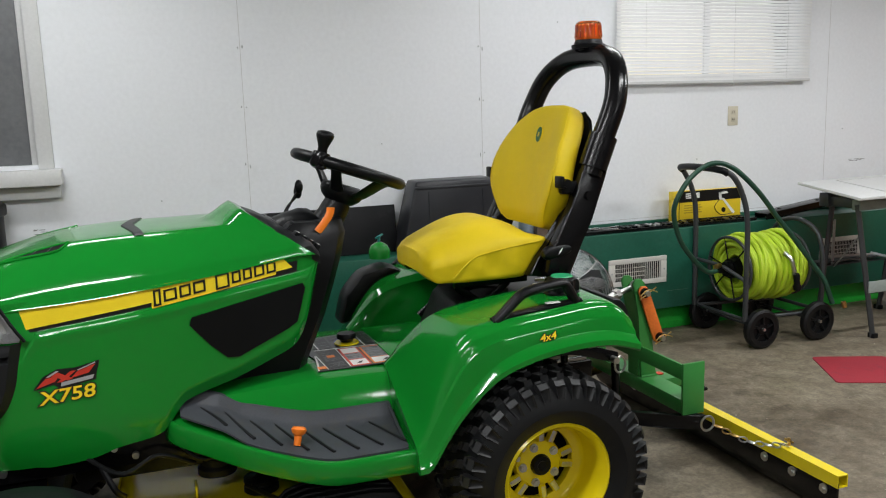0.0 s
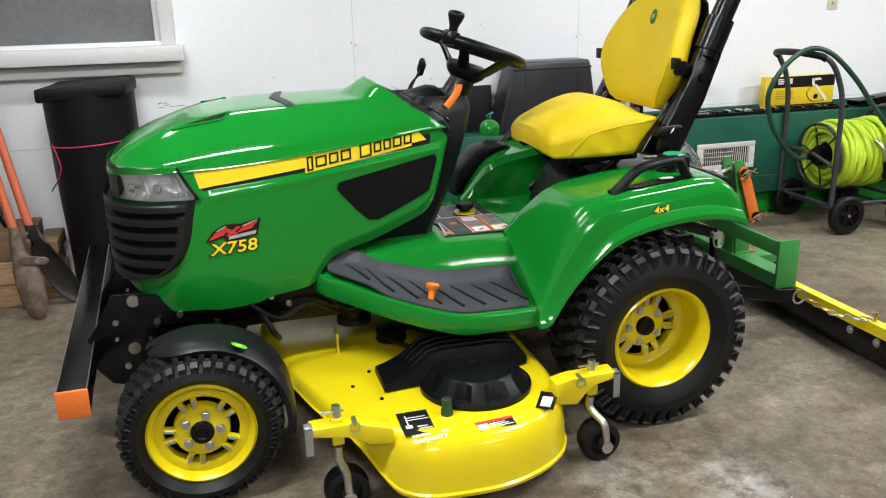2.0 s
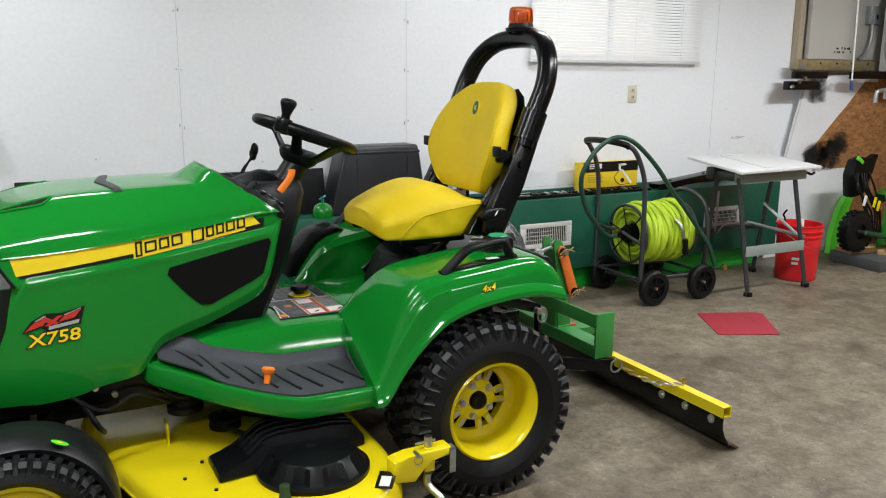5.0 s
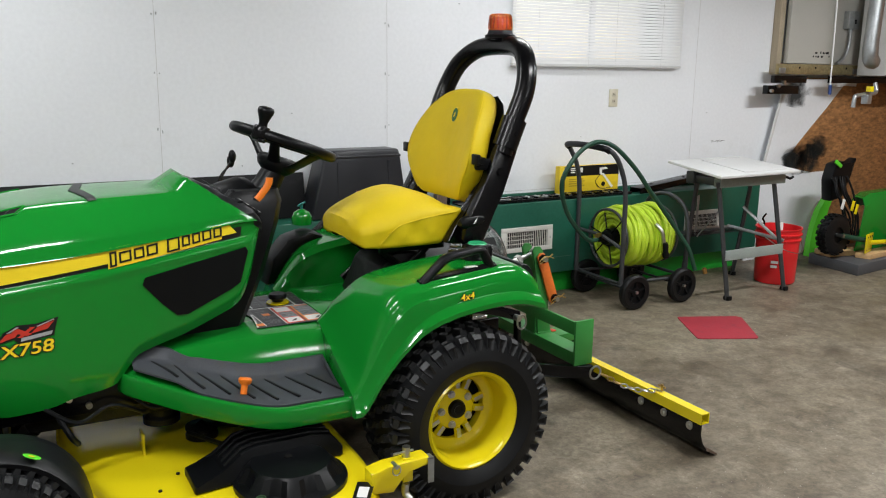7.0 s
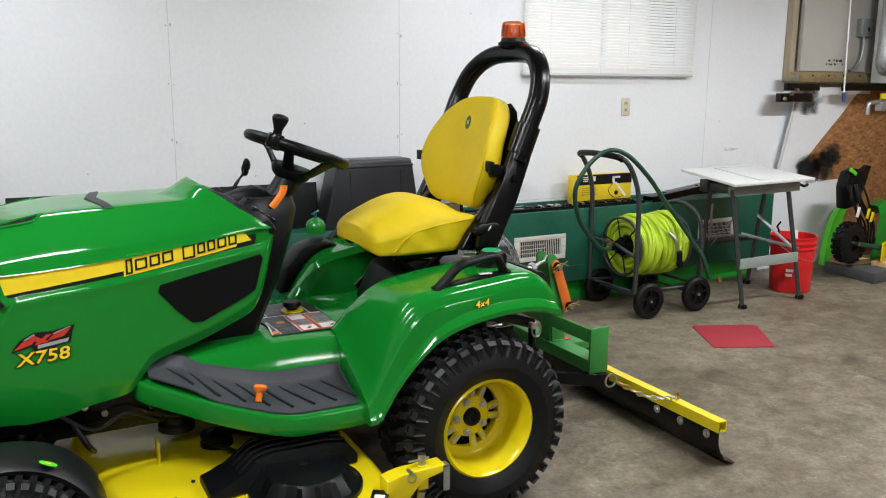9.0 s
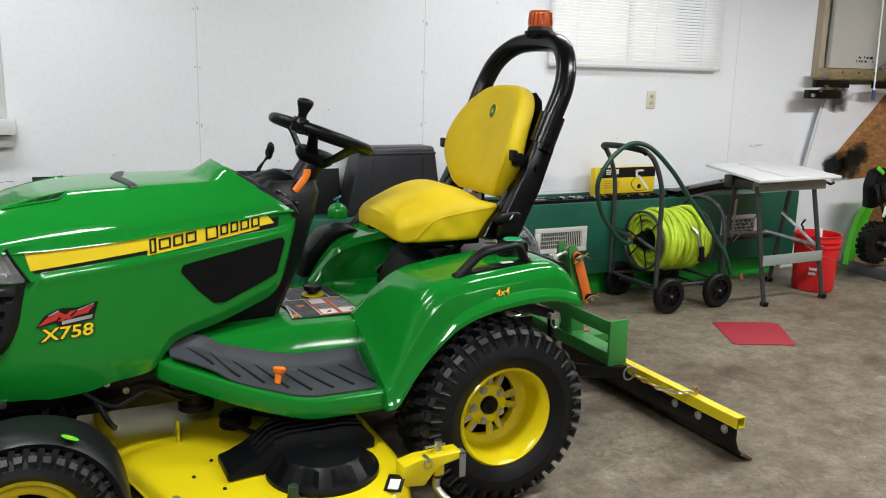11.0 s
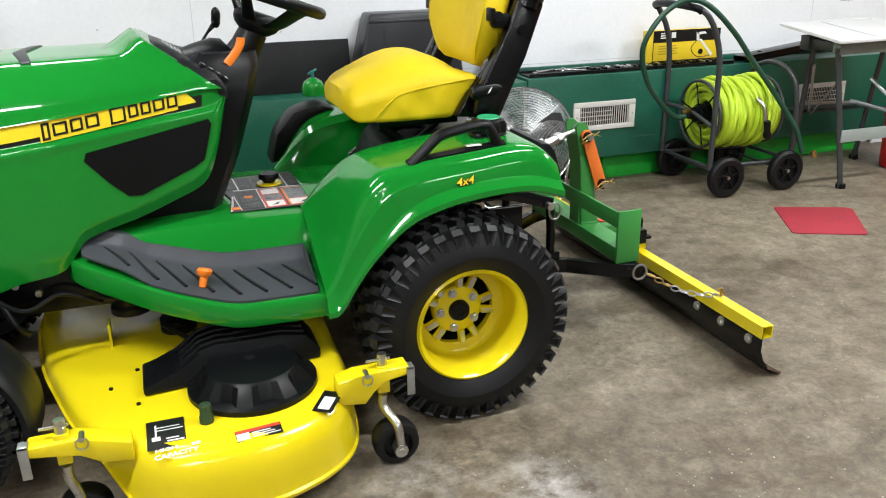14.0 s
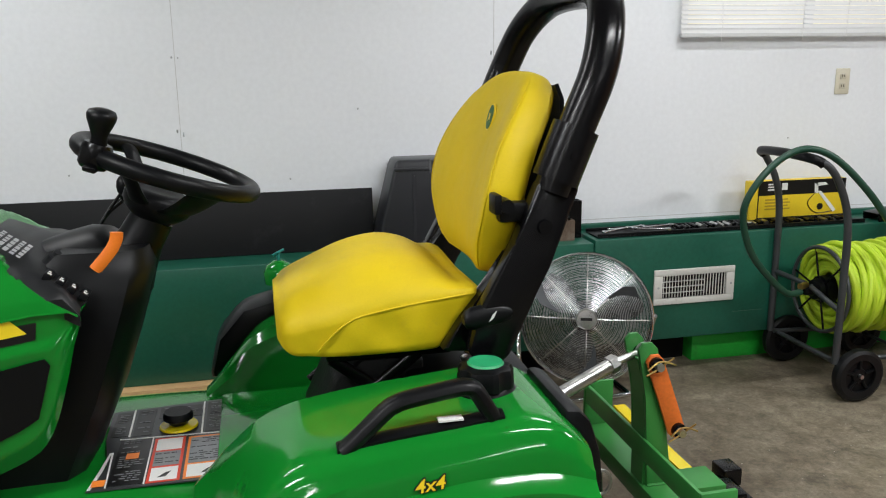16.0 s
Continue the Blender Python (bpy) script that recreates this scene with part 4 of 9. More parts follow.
# ---- dash, column, wheel ----
def dash():
    bm = B()
    rows = []
    for i in range(9):
        x = -0.797 + 0.215 * i / 8
        zt = dash_z(x) + 0.004 + 0.018 * min(1, i / 4) - (0.018 if i in (0, 8) else 0.004 if i == 1 else 0)
        w = nose_w(x) - 0.012 - (0.012 if i == 0 else 0)
        hw = nose_w(x)

        def lid(y, z):
            return min(z, crown_z(x, min(1, abs(y) / hw)) - 0.003)
        half = [(w, dash_z(x) - 0.03), (w, zt - 0.012), (w - 0.006, zt - 0.003), (w - 0.018, zt + 0.002), (w - 0.03, zt), (w - 0.06, zt - 0.004), (0.1, zt - 0.010)]
        half = [(y, lid(y, z)) for y, z in half]
        rows.append([(x, YC - y, z) for y, z in half] + [(x, YC + y, z) for y, z in half[::-1]])
    loft(bm, rows)
    d = part("dash", bm, GREY_PLASTIC, TR, "dark grey dash panel", 35)
    bm = B()
    rows = []
    for z, xf, xr, w in ((0.60, -0.98, -0.635, 0.165), (0.68, -0.92, -0.60, 0.165), (0.78, -0.78, -0.555, 0.165), (0.88, -0.72, -0.52, 0.165), (0.97, -0.70, -0.49, 0.16), (1.04, -0.68, -0.47, 0.14), (1.08, -0.64, -0.475, 0.11)):
        rows.append([(xf, YC - w, z), (xr - 0.03, YC - w, z), (xr, YC - w * 0.75, z), (xr + 0.012, YC, z), (xr, YC + w * 0.75, z), (xr - 0.03, YC + w, z), (xf, YC + w, z)])
    loft(bm, rows, close=True, caps=True)
    part("column_shroud", bm, BLACK_PLASTIC, TR, "", 40)
    bm = B()
    rows = []
    for t, r in ((0, 0.074), (0.3, 0.060), (0.6, 0.050), (1, 0.046)):
        c = Vector((-0.535, YC, 1.01)).lerp(Vector((-0.462, YC, 1.13)), t)
        rows.append([c + Vector((0.80 * math.cos(a) * r, math.sin(a) * r, -0.55 * math.cos(a) * r)) for a in [2 * math.pi * i / 18 for i in range(18)]])
    loft(bm, rows, close=True, caps=True)
    part("steering_column", bm, BLACK_PLASTIC, TR)
    # hooded cluster in front of the column
    bm = B()
    rows = []
    for x, zt, w in ((-0.70, 1.072, 0.08), (-0.665, 1.088, 0.10), (-0.62, 1.102, 0.105), (-0.575, 1.113, 0.105), (-0.545, 1.110, 0.095), (-0.53, 1.092, 0.08)):
        rows.append([(x + 0.02 * math.cos(2 * a), YC + 0.02 + w * math.cos(a), zt - 0.10 + 0.10 * math.sin(a) ** 0.8) for a in [math.pi * i / 16 for i in range(17)]])
    loft(bm, rows)
    part("instrument_binnacle", bm, BLACK_PLASTIC, d, "", 50)
    # silver print on the sloping panel
    def on_dash(x, y, lift):
        return Vector((x, y, dash_z(x) + 0.0175 + lift))
    bm = B()
    for q in range(5):
        xa, y = -0.742 + 0.011 * q, -0.118
        while y < -0.02:
            e_ = min(-0.012, y + random.uniform(0.008, 0.026))
            bm.faces.new([bm.verts.new(on_dash(px, py, 0.0015)) for px, py in ((xa, y), (xa + 0.007, y), (xa + 0.007, e_), (xa, e_))])
            y = e_ + 0.005
    tagged(part("dash_print", bm, mat("silver_print", (0.42, 0.43, 0.44), 0.35, 0.4), d, "rows of unreadable silver print"), kind="stuff")
    # switch bank with small white symbols
    for i in range(4):
        x = -0.640 + 0.020 * i
        m = Matrix.Translation(on_dash(x, -0.130, 0.004)) @ Matrix.Rotation(radians(35), 4, "Y")
        bm = B()
        box(bm, -0.008, 0.008, -0.020, 0.020, -0.008, 0.006, 0.002, m)
        sw = part("rocker_switch", bm, BLACK_PLASTIC, d)
        bm = B()
        box(bm, -0.004, 0.004, -0.014, -0.006, 0.0062, 0.0070, m=m)
        box(bm, -0.004, 0.001, -0.001, 0.004, 0.0062, 0.0070, m=m)
        part("switch_symbol", bm, DECAL_WHITE, sw)
    for x, y, r in ((-0.655, -0.045, 0.017), (-0.610, -0.062, 0.014)):
        bm = B()
        p = on_dash(x, y, -0.004)
        n_ = Vector((0.58, -0.25, 0.78)).normalized()
        rod(bm, p, p + n_ * 0.022, r, r * 0.85, 18)
        rod(bm, p + n_ * 0.022, p + n_ * 0.032, r * 0.5, r * 0.45, 14)
        part("dash_knob", bm, GREY_PLASTIC, d)
    bm = B()
    q = smooth_path([(-0.566, -0.083, 1.050), (-0.548, -0.082, 1.070), (-0.530, -0.081, 1.092), (-0.521, -0.080, 1.110), (-0.519, -0.080, 1.124)], 4)
    pipe(bm, q, 0.01, 10, flat=(0.006, 0.013), up=(0, 1, 0))
    part("lift_lever", bm, ORANGE, TR, "orange lever")
    bm = B()
    rod(bm, (-0.532, -0.055, 1.022), (-0.522, -0.085, 1.033), 0.0055, seg=12)
    part("indicator_knob", bm, YELLOW, TR)
    # throttle levers on the far side
    for off, top in ((0.225, 1.165), (0.25, 1.145)):
        bm = B()
        pipe(bm, smooth_path([(-0.63, YC + off - 0.05, 1.03), (-0.60, YC + off - 0.02, 1.09), (-0.56, YC + off, top - 0.02)], 4), 0.004, 8)
        lv = part("throttle_lever", bm, BLACK_STEEL, TR)
        bm = B()
        ball(bm, (-0.552, YC + off, top), 0.017, 12, (0.9, 0.7, 1.5))
        part("lever_knob", bm, BLACK_PLASTIC, lv)


dash()


def steering_wheel():
    c = Vector((-0.423, YC, 1.234))
    nrm = Vector((0.335, 0, 0.942)).normalized()
    u = Vector((0, 1, 0))
    v = nrm.cross(u)
    bm = B()
    R = 0.180
    pipe(bm, [c + u * math.cos(a) * R + v * math.sin(a) * R for a in [2 * math.pi * i / 56 for i in range(56)]], 0.0185, 12, closed=True)
    w = part("steering_wheel", bm, BLACK_PLASTIC, TR, "black steering wheel")
    bm = B()
    m = Matrix.Translation(c) @ nrm.to_track_quat("Z", "Y").to_matrix().to_4x4()
    lathe(bm, [(0.0, -0.058), (0.030, -0.057), (0.052, -0.054), (0.066, -0.058), (0.074, -0.068), (0.074, -0.082), (0.066, -0.098), (0.050, -0.112), (0.034, -0.122), (0.0, -0.124)], (0, 0, 0), "z", 36)
    bmesh.ops.transform(bm, matrix=m, verts=bm.verts)
    hub = part("wheel_hub", bm, BLACK_PLASTIC, w, "", 60)
    # three dished spokes, the two rear ones broad webs
    for a, w0, w1 in ((radians(38), 0.030, 0.020), (radians(150), 0.030, 0.020), (radians(232), 0.055, 0.075)):
        d = u * math.cos(a) + v * math.sin(a)
        e = nrm.cross(d)
        bm = B()
        rows = []
        for i in range(13):
            t = i / 12
            rad = 0.045 + (R - 0.050) * t
            dep = -0.085 + 0.083 * ease(t * 1.05) ** 0.9
            hw = w0 + (w1 - w0) * t - 0.006 * math.sin(math.pi * t)
            th = 0.012 - 0.003 * t
            ring = []
            for q in range(16):
                g = 2 * math.pi * q / 16
                k = math.cos(g) * hw
                # bend the outer end round the rim
                ring.append(c + d * (rad - 0.5 * k * k / R * t) + e * k + nrm * (dep + th * math.sin(g)))
            rows.append(ring)
        loft(bm, rows, close=True, caps=True)
        part("spoke", bm, BLACK_PLASTIC, w, "", 50)
    # spinner knob on its clamp, at the front edge
    top, foot = Vector((-0.533, -0.093, 1.358)), Vector((-0.547, -0.086, 1.296))
    k = c + (foot - c - nrm * nrm.dot(foot - c)).normalized() * R
    up = (top - foot).normalized()
    mm = Matrix.Translation(k) @ nrm.to_track_quat("Z", "Y").to_matrix().to_4x4()
    bm = B()
    lathe(bm, [(0.0, -0.026), (0.024, -0.026), (0.030, -0.018), (0.030, 0.014), (0.026, 0.024), (0.0, 0.026)], (0, 0, 0), "z", 20)
    box(bm, -0.040, 0.040, -0.013, 0.013, -0.030, -0.018, 0.004)
    bmesh.ops.transform(bm, matrix=mm, verts=bm.verts)
    kn = part("spinner_clamp", bm, BLACK_STEEL, w)
    bm = B()
    lathe(bm, [(0.0, 0.0), (0.016, 0.0), (0.015, 0.016), (0.019, 0.028), (0.0275, 0.050), (0.0285, 0.058), (0.025, 0.066), (0.014, 0.070), (0.0, 0.071)], (0, 0, 0), "z", 24)
    bmesh.ops.transform(bm, matrix=Matrix.Translation(k + nrm * 0.022) @ up.to_track_quat("Z", "Y").to_matrix().to_4x4(), verts=bm.verts)
    part("spinner_knob", bm, BLACK_PLASTIC, kn, "", 60)


steering_wheel()


# ---- foot platforms and tunnel ----
def platform(side):
    yy = (lambda y: y if side < 0 else far(y))
    outer = ((-1.075, -0.235), (-1.055, -0.278), (-1.01, -0.325), (-0.947, -0.368), (-0.87, -0.420), (-0.787, -0.459), (-0.69, -0.488), (-0.63, -0.500), (-0.56, -0.503), (-0.40, -0.505))
    topz = ((-1.075, 0.566), (-1.01, 0.553), (-0.947, 0.534), (-0.87, 0.511), (-0.787, 0.487), (-0.69, 0.461), (-0.63, 0.451), (-0.56, 0.449), (-0.40, 0.449))
    inner = ((-1.075, -0.19), (-1.0, -0.205), (-0.80, -0.25), (-0.60, -0.268), (-0.40, -0.272))
    bm = B()
    rows = []
    for i in range(41):
        x = -1.075 + 0.675 * i / 40
        yo, zt, yi = curve_at(x, outer), curve_at(x, topz), curve_at(x, inner)
        k = min(1, (x + 1.075) / 0.05 + 0.35)
        rise = 0.034 * min(1, (yi - yo) / 0.2)
        th = 0.070
        rows.append([(x, yy(yo + 0.06), zt - th), (x, yy(yo + 0.012), zt - th), (x, yy(yo + 0.003), zt - th + 0.004), (x, yy(yo), zt - th + 0.012), (x, yy(yo + 0.001), zt - 0.014), (x, yy(yo + 0.004), zt - 0.005), (x, yy(yo + 0.010), zt), (x, yy(yo + 0.018), zt + 0.001), (x, yy(yo + 0.024), zt - 0.003), (x, yy(yi - 0.02), zt + rise - 0.004), (x, yy(yi + 0.004), zt + rise + 0.035 * k), (x, yy(yi + 0.022), max(zt + rise + 0.045 * k, 0.575)), (x, yy(yi + 0.05), 0.592)])
    loft(bm, rows)
    front = bm.faces.new([bm.verts.new(v) for v in rows[0]])
    bmesh.ops.remove_doubles(bm, verts=bm.verts, dist=1e-5)
    p = part("foot_platform", bm, GREEN, TR, "glossy green foot platform", 32)
    # ribbed mat with an upturned inner wall
    bm = B()
    rows = []
    n = 60

    def mat_line(x):
        yi = curve_at(x, inner)
        yo = min(curve_at(x, outer) + 0.024, yi - 0.015)
        zt = curve_at(x, topz)
        return yo, yi, zt + 0.002 + 0.018 * ease((-0.85 - x) / 0.08), 0.034 * min(1, (yi - curve_at(x, outer)) / 0.2)

    for i in range(n + 1):
        x = -1.03 + 0.615 * i / n
        yo, yi, zt, rise = mat_line(x)
        w = yi - 0.034 - yo
        row = [(x, yy(yo), zt - 0.002), (x, yy(yo), zt + 0.004), (x, yy(yo + 0.006), zt + 0.006)]
        for q in range(7):
            f = (q + 1) / 8
            row.append((x, yy(yo + 0.006 + (w - 0.006) * f), zt + 0.006 + rise * f * 0.9))
        row += [(x, yy(yi - 0.034), zt + rise + 0.006), (x, yy(yi - 0.026), zt + rise + 0.012), (x, yy(yi - 0.012), zt + rise + 0.042), (x, yy(yi + 0.006), zt + rise + 0.044)]
        rows.append(row)
    loft(bm, rows)
    mt = part("foot_mat", bm, MAT_RUBBER, p, "grey ribbed rubber mat", 30)
    # rear end wall of the mat
    bm = B()
    yo, yi, zt, rise = mat_line(-0.415)
    prism(bm, [(yy(yo + 0.01), zt + 0.003), (yy(yi), zt + rise), (yy(yi), zt + rise + 0.043), (yy(yo + 0.10), zt + 0.030)], "x", -0.417, -0.409, 0.001)
    part("mat_end", bm, MAT_RUBBER, p)
    for i in range(8):
        x = -0.985 + 0.071 * i
        bm = B()
        a, b = [], []
        for q in range(7):
            f = q / 6
            px = x + 0.075 * (1 - f)
            yo, yi, zt, rise = mat_line(px)
            y = yo + 0.03 + (yi - 0.05 - yo) * f * 0.86
            g = (y - yo) / (yi - yo)
            a.append((px, yy(y), zt + 0.0085 + rise * g * 0.92))
        pipe(bm, a, 0.004, 8, flat=(0.005, 0.004), up=(1, 0, 0))
        part("rib", bm, GREY_PLASTIC, mt)
    return p


PLAT = platform(-1)
platform(1)
bm = B()
lathe(bm, [(0.0, 0.0), (0.010, 0.0), (0.011, 0.028), (0.020, 0.036), (0.022, 0.046), (0.017, 0.053), (0.0, 0.054)], (0, 0, 0), "z", 18)
bmesh.ops.transform(bm, matrix=pose(-0.725, -0.405, 0.486, -14, 14, 0), verts=bm.verts)
part("pedal_peg", bm, ORANGE, TR, "orange plastic peg on the mat")

bm = B()
rows = []
for i in range(17):
    x = -0.98 + 0.64 * i / 16
    z = 0.607 + 0.012 * math.sin((x + 0.98) * 4)
    w = 0.30
    rows.append([(x, YC - w - 0.03, 0.50), (x, YC - w, z - 0.03), (x, YC - w + 0.02, z - 0.006), (x, YC - w + 0.05, z), (x, YC + w - 0.05, z), (x, YC + w - 0.02, z - 0.006), (x, YC + w, z - 0.03), (x, YC + w + 0.03, 0.50)])
loft(bm, rows)
TUN = part("tunnel", bm, GREEN, TR, "glossy green centre tunnel", 35)



# instruction plate on the tunnel
PLATE_GREY = mat("dark_grey_decal", (0.035, 0.037, 0.040), 0.32, 0, 0.1, 6, 300, 0.02, 0.0003)


def plate():
    z = 0.6215
    bm = B()
    prism(bm, [(-0.610, -0.182), (-0.335, -0.184), (-0.326, -0.175), (-0.327, 0.232), (-0.612, 0.205), (-0.606, 0.05), (-0.585, -0.08)], "z", z, z + 0.0025)
    p = part("instruction_plate", bm, PLATE_GREY, TR, "grey instruction decal plate")
    cells = ((-0.572, -0.504, -0.172, 0.038, DECAL_BLACK, 0), (-0.498, -0.432, -0.175, 0.030, DECAL_RED, 2), (-0.426, -0.332, -0.174, 0.024, DECAL_ORANGE, 1),
             (-0.600, -0.562, 0.060, 0.195, DECAL_BLACK, 0), (-0.552, -0.510, 0.055, 0.200, DECAL_BLACK, 0), (-0.392, -0.334, 0.045, 0.215, DECAL_BLACK, 0), (-0.502, -0.405, 0.140, 0.205, DECAL_BLACK, 0))
    rg = random.Random(4)
    for x0, x1, y0, y1, m, white in cells:
        bm = B()
        box(bm, x0, x1, y0, y1, z + 0.0026, z + 0.0034)
        c = part("decal_cell", bm, m, p)
        h = y1 - y0
        if white:
            for ya, yb in ((y0 + 0.006, y0 + h * 0.30), (y1 - h * 0.30, y1 - 0.006))[:white]:
                bm = B()
                box(bm, x0 + 0.006, x1 - 0.006, ya, yb, z + 0.0035, z + 0.0040)
                part("white_field", bm, DECAL_WHITE, c)
            bm = B()
            box(bm, x0 + 0.006, x1 - 0.006, y0 + h * 0.34, y1 - (h * 0.34 if white == 2 else 0.008), z + 0.0035, z + 0.0040)
            part("grey_field", bm, DECAL_GREY, c)
            bm = B()
            xm = (x0 + x1) / 2
            prism(bm, [(xm - 0.012, y0 + 0.018), (xm + 0.004, y0 + 0.020), (xm + 0.014, y0 + 0.042), (xm + 0.002, y0 + 0.036)], "z", z + 0.0041, z + 0.0045)
            part("symbol", bm, DECAL_BLACK, c)
        bm = B()
        lo, hi = (y0 + h * 0.38, y1 - (h * 0.38 if white == 2 else 0.014)) if white else (y0 + 0.012, y1 - 0.008)
        yk = hi
        while yk > lo:
            xa = x0 + 0.008
            while xa < x1 - 0.014:
                xb = min(x1 - 0.008, xa + rg.uniform(0.006, 0.020))
                if rg.random() < 0.8:
                    box(bm, xa, xb, yk - 0.003, yk, z + 0.0041, z + 0.0045)
                xa = xb + 0.004
            yk -= 0.0095 if rg.random() < 0.8 else 0.022
        tagged(part("small_print", bm, DECAL_BLACK if white else DECAL_GREY, c, "rows of small unreadable print"), kind="stuff")
    for x, y, m in ((-0.538, -0.045, DECAL_ORANGE), (-0.590, -0.155, DECAL_ORANGE)):
        bm = B()
        box(bm, x - 0.013, x + 0.013, y - 0.014, y + 0.012, z + 0.0041, z + 0.0048)
        part("orange_symbol", bm, m, p)
    for q in (((-0.560, 0.055), (-0.556, 0.055), (-0.560, 0.205), (-0.564, 0.205)), ((-0.401, 0.035), (-0.397, 0.035), (-0.399, 0.218), (-0.403, 0.218)), ((-0.503, -0.176), (-0.500, -0.176), (-0.502, 0.040), (-0.505, 0.040)), ((-0.576, 0.042), (-0.332, 0.030), (-0.332, 0.034), (-0.576, 0.046)), ((-0.576, -0.176), (-0.573, -0.176), (-0.580, -0.02), (-0.584, -0.02)), ((-0.608, -0.178), (-0.602, -0.178), (-0.590, -0.10), (-0.584, -0.02), (-0.588, -0.02), (-0.597, -0.10))):
        bm = B()
        prism(bm, list(q), "z", z + 0.0026, z + 0.0038)
        part("decal_line", bm, DECAL_WHITE, p)
    bm = B()
    lathe(bm, [(0.0, 0.03), (0.03, 0.03), (0.034, 0.024), (0.034, 0.014), (0.026, 0.010), (0.02, 0.0), (0.0, 0.0)], (-0.452, 0.085, z + 0.012), "z", 24)
    part("height_knob", bm, BLACK_PLASTIC, TR, "black round knob")
    bm = B()
    lathe(bm, [(0.0, 0.004), (0.042, 0.004), (0.044, 0.0), (0.0, 0.0)], (-0.452, 0.085, z + 0.006), "z", 24)
    part("knob_ring", bm, YELLOW, TR)


plate()

# ---- fenders ----
ARCH = ((-0.40, 0.386), (-0.366, 0.392), (-0.31, 0.474), (-0.25, 0.550), (-0.16, 0.631), (-0.06, 0.673), (0.05, 0.692), (0.15, 0.699), (0.24, 0.692), (0.32, 0.668))
RIDGE = ((-0.40, 0.455), (-0.37, 0.490), (-0.33, 0.562), (-0.27, 0.660), (-0.21, 0.728), (-0.14, 0.754), (-0.06, 0.768), (0.08, 0.783), (0.18, 0.794), (0.24, 0.793), (0.285, 0.772), (0.32, 0.735))
FTOP = ((-0.40, 0.622), (-0.37, 0.652), (-0.33, 0.700), (-0.27, 0.752), (-0.21, 0.779), (-0.14, 0.793), (-0.06, 0.804), (0.08, 0.817), (0.18, 0.826), (0.24, 0.822), (0.285, 0.800), (0.32, 0.765))


def fender(side):
    yy = (lambda y: y if side < 0 else far(y))
    bm = B()
    rows = []
    for i in range(57):
        x = -0.40 + 0.72 * i / 56
        za, zt, zr = curve_at(x, ARCH), curve_at(x, FTOP), curve_at(x, RIDGE)
        zl = za + 0.050
        lip = 0.018 * min(1, max(0, (x + 0.30) / 0.25))
        t = min(1, max(0, (x + 0.40) / 0.20))
        t = t * t * (3 - 2 * t)
        row = [(x, yy(-0.44), za + 0.004), (x, yy(-0.535 - lip), za), (x, yy(-0.543 - lip), za + 0.006), (x, yy(-0.543 - lip), za + 0.022), (x, yy(-0.536 - lip * 0.35), za + 0.034), (x, yy(-0.531), min(za + 0.045, zr - 0.012)), (x, yy(-0.527), zl + (zr - zl) * 0.55 if zr > zl + 0.02 else zr - 0.008), (x, yy(-0.523), zr - 0.006), (x, yy(-0.515), zr + 0.003)]
        for y, bend in ((-0.510, 0.34), (-0.502, 0.60), (-0.490, 0.80), (-0.472, 0.92), (-0.445, 0.98), (-0.35, 1.02), (-0.27, 1.02), (-0.215, 1.0)):
            lin = (y + 0.515) / 0.30
            row.append((x, yy(y), zr + (zt - zr) * (lin * (1 - t) + bend * t) + 0.003))
        row += [(x, yy(-0.188), zt - 0.02 * t), (x, yy(-0.17), zt - 0.09 * t - 0.01), (x, yy(-0.16), 0.60)]
        rows.append(row)
    loft(bm, rows)
    for r in (rows[0], rows[-1]):
        bm.faces.new([bm.verts.new(p) for p in r])
    bmesh.ops.remove_doubles(bm, verts=bm.verts, dist=1e-5)
    f = part("fender", bm, GREEN, TR, "glossy green rear fender", 30)
    # grab handle
    bm = B()
    q = smooth_path([(-0.125, yy(-0.462), 0.790), (-0.105, yy(-0.462), 0.806), (-0.05, yy(-0.462), 0.856), (-0.03, yy(-0.462), 0.868), (-0.005, yy(-0.462), 0.875), (0.07, yy(-0.462), 0.886), (0.10, yy(-0.462), 0.887), (0.116, yy(-0.462), 0.876), (0.145, yy(-0.462), 0.826)], 6)
    pipe(bm, q, 0.014, 12, flat=(0.020, 0.0155), up=(0, 1, 0))
    h = part("grab_handle", bm, BLACK_PLASTIC, f, "black grab handle")
    bm = B()
    rows = []
    for i in range(15):
        x = -0.135 + 0.30 * i / 14
        z = curve_at(x, FTOP)
        w = 0.014
        rows.append([(x, yy(-0.462 - w), z - 0.016), (x, yy(-0.462 - w), z + 0.004), (x, yy(-0.462), z + 0.011), (x, yy(-0.462 + w), z + 0.009), (x, yy(-0.462 + w), z - 0.008)])
    loft(bm, rows, close=True, caps=True)
    part("handle_base", bm, BLACK_PLASTIC, h)
    bm = B()
    box(bm, 0.045, 0.09, yy(-0.462) - 0.010, yy(-0.462) + 0.010, 0.8285, 0.8315)
    part("handle_sticker", bm, DECAL_WHITE, h)
    # rear lamp housing
    bm = B()
    prism(bm, [(0.285, 0.755), (0.310, 0.69), (0.345, 0.648), (0.378, 0.648), (0.370, 0.715), (0.348, 0.782), (0.326, 0.806), (0.296, 0.812)], "y", min(yy(-0.44), yy(-0.20)), max(yy(-0.44), yy(-0.20)), 0.012)
    part("rear_bumper", bm, BLACK_PLASTIC, TR)
    return f


FEN = fender(-1)
fender(1)


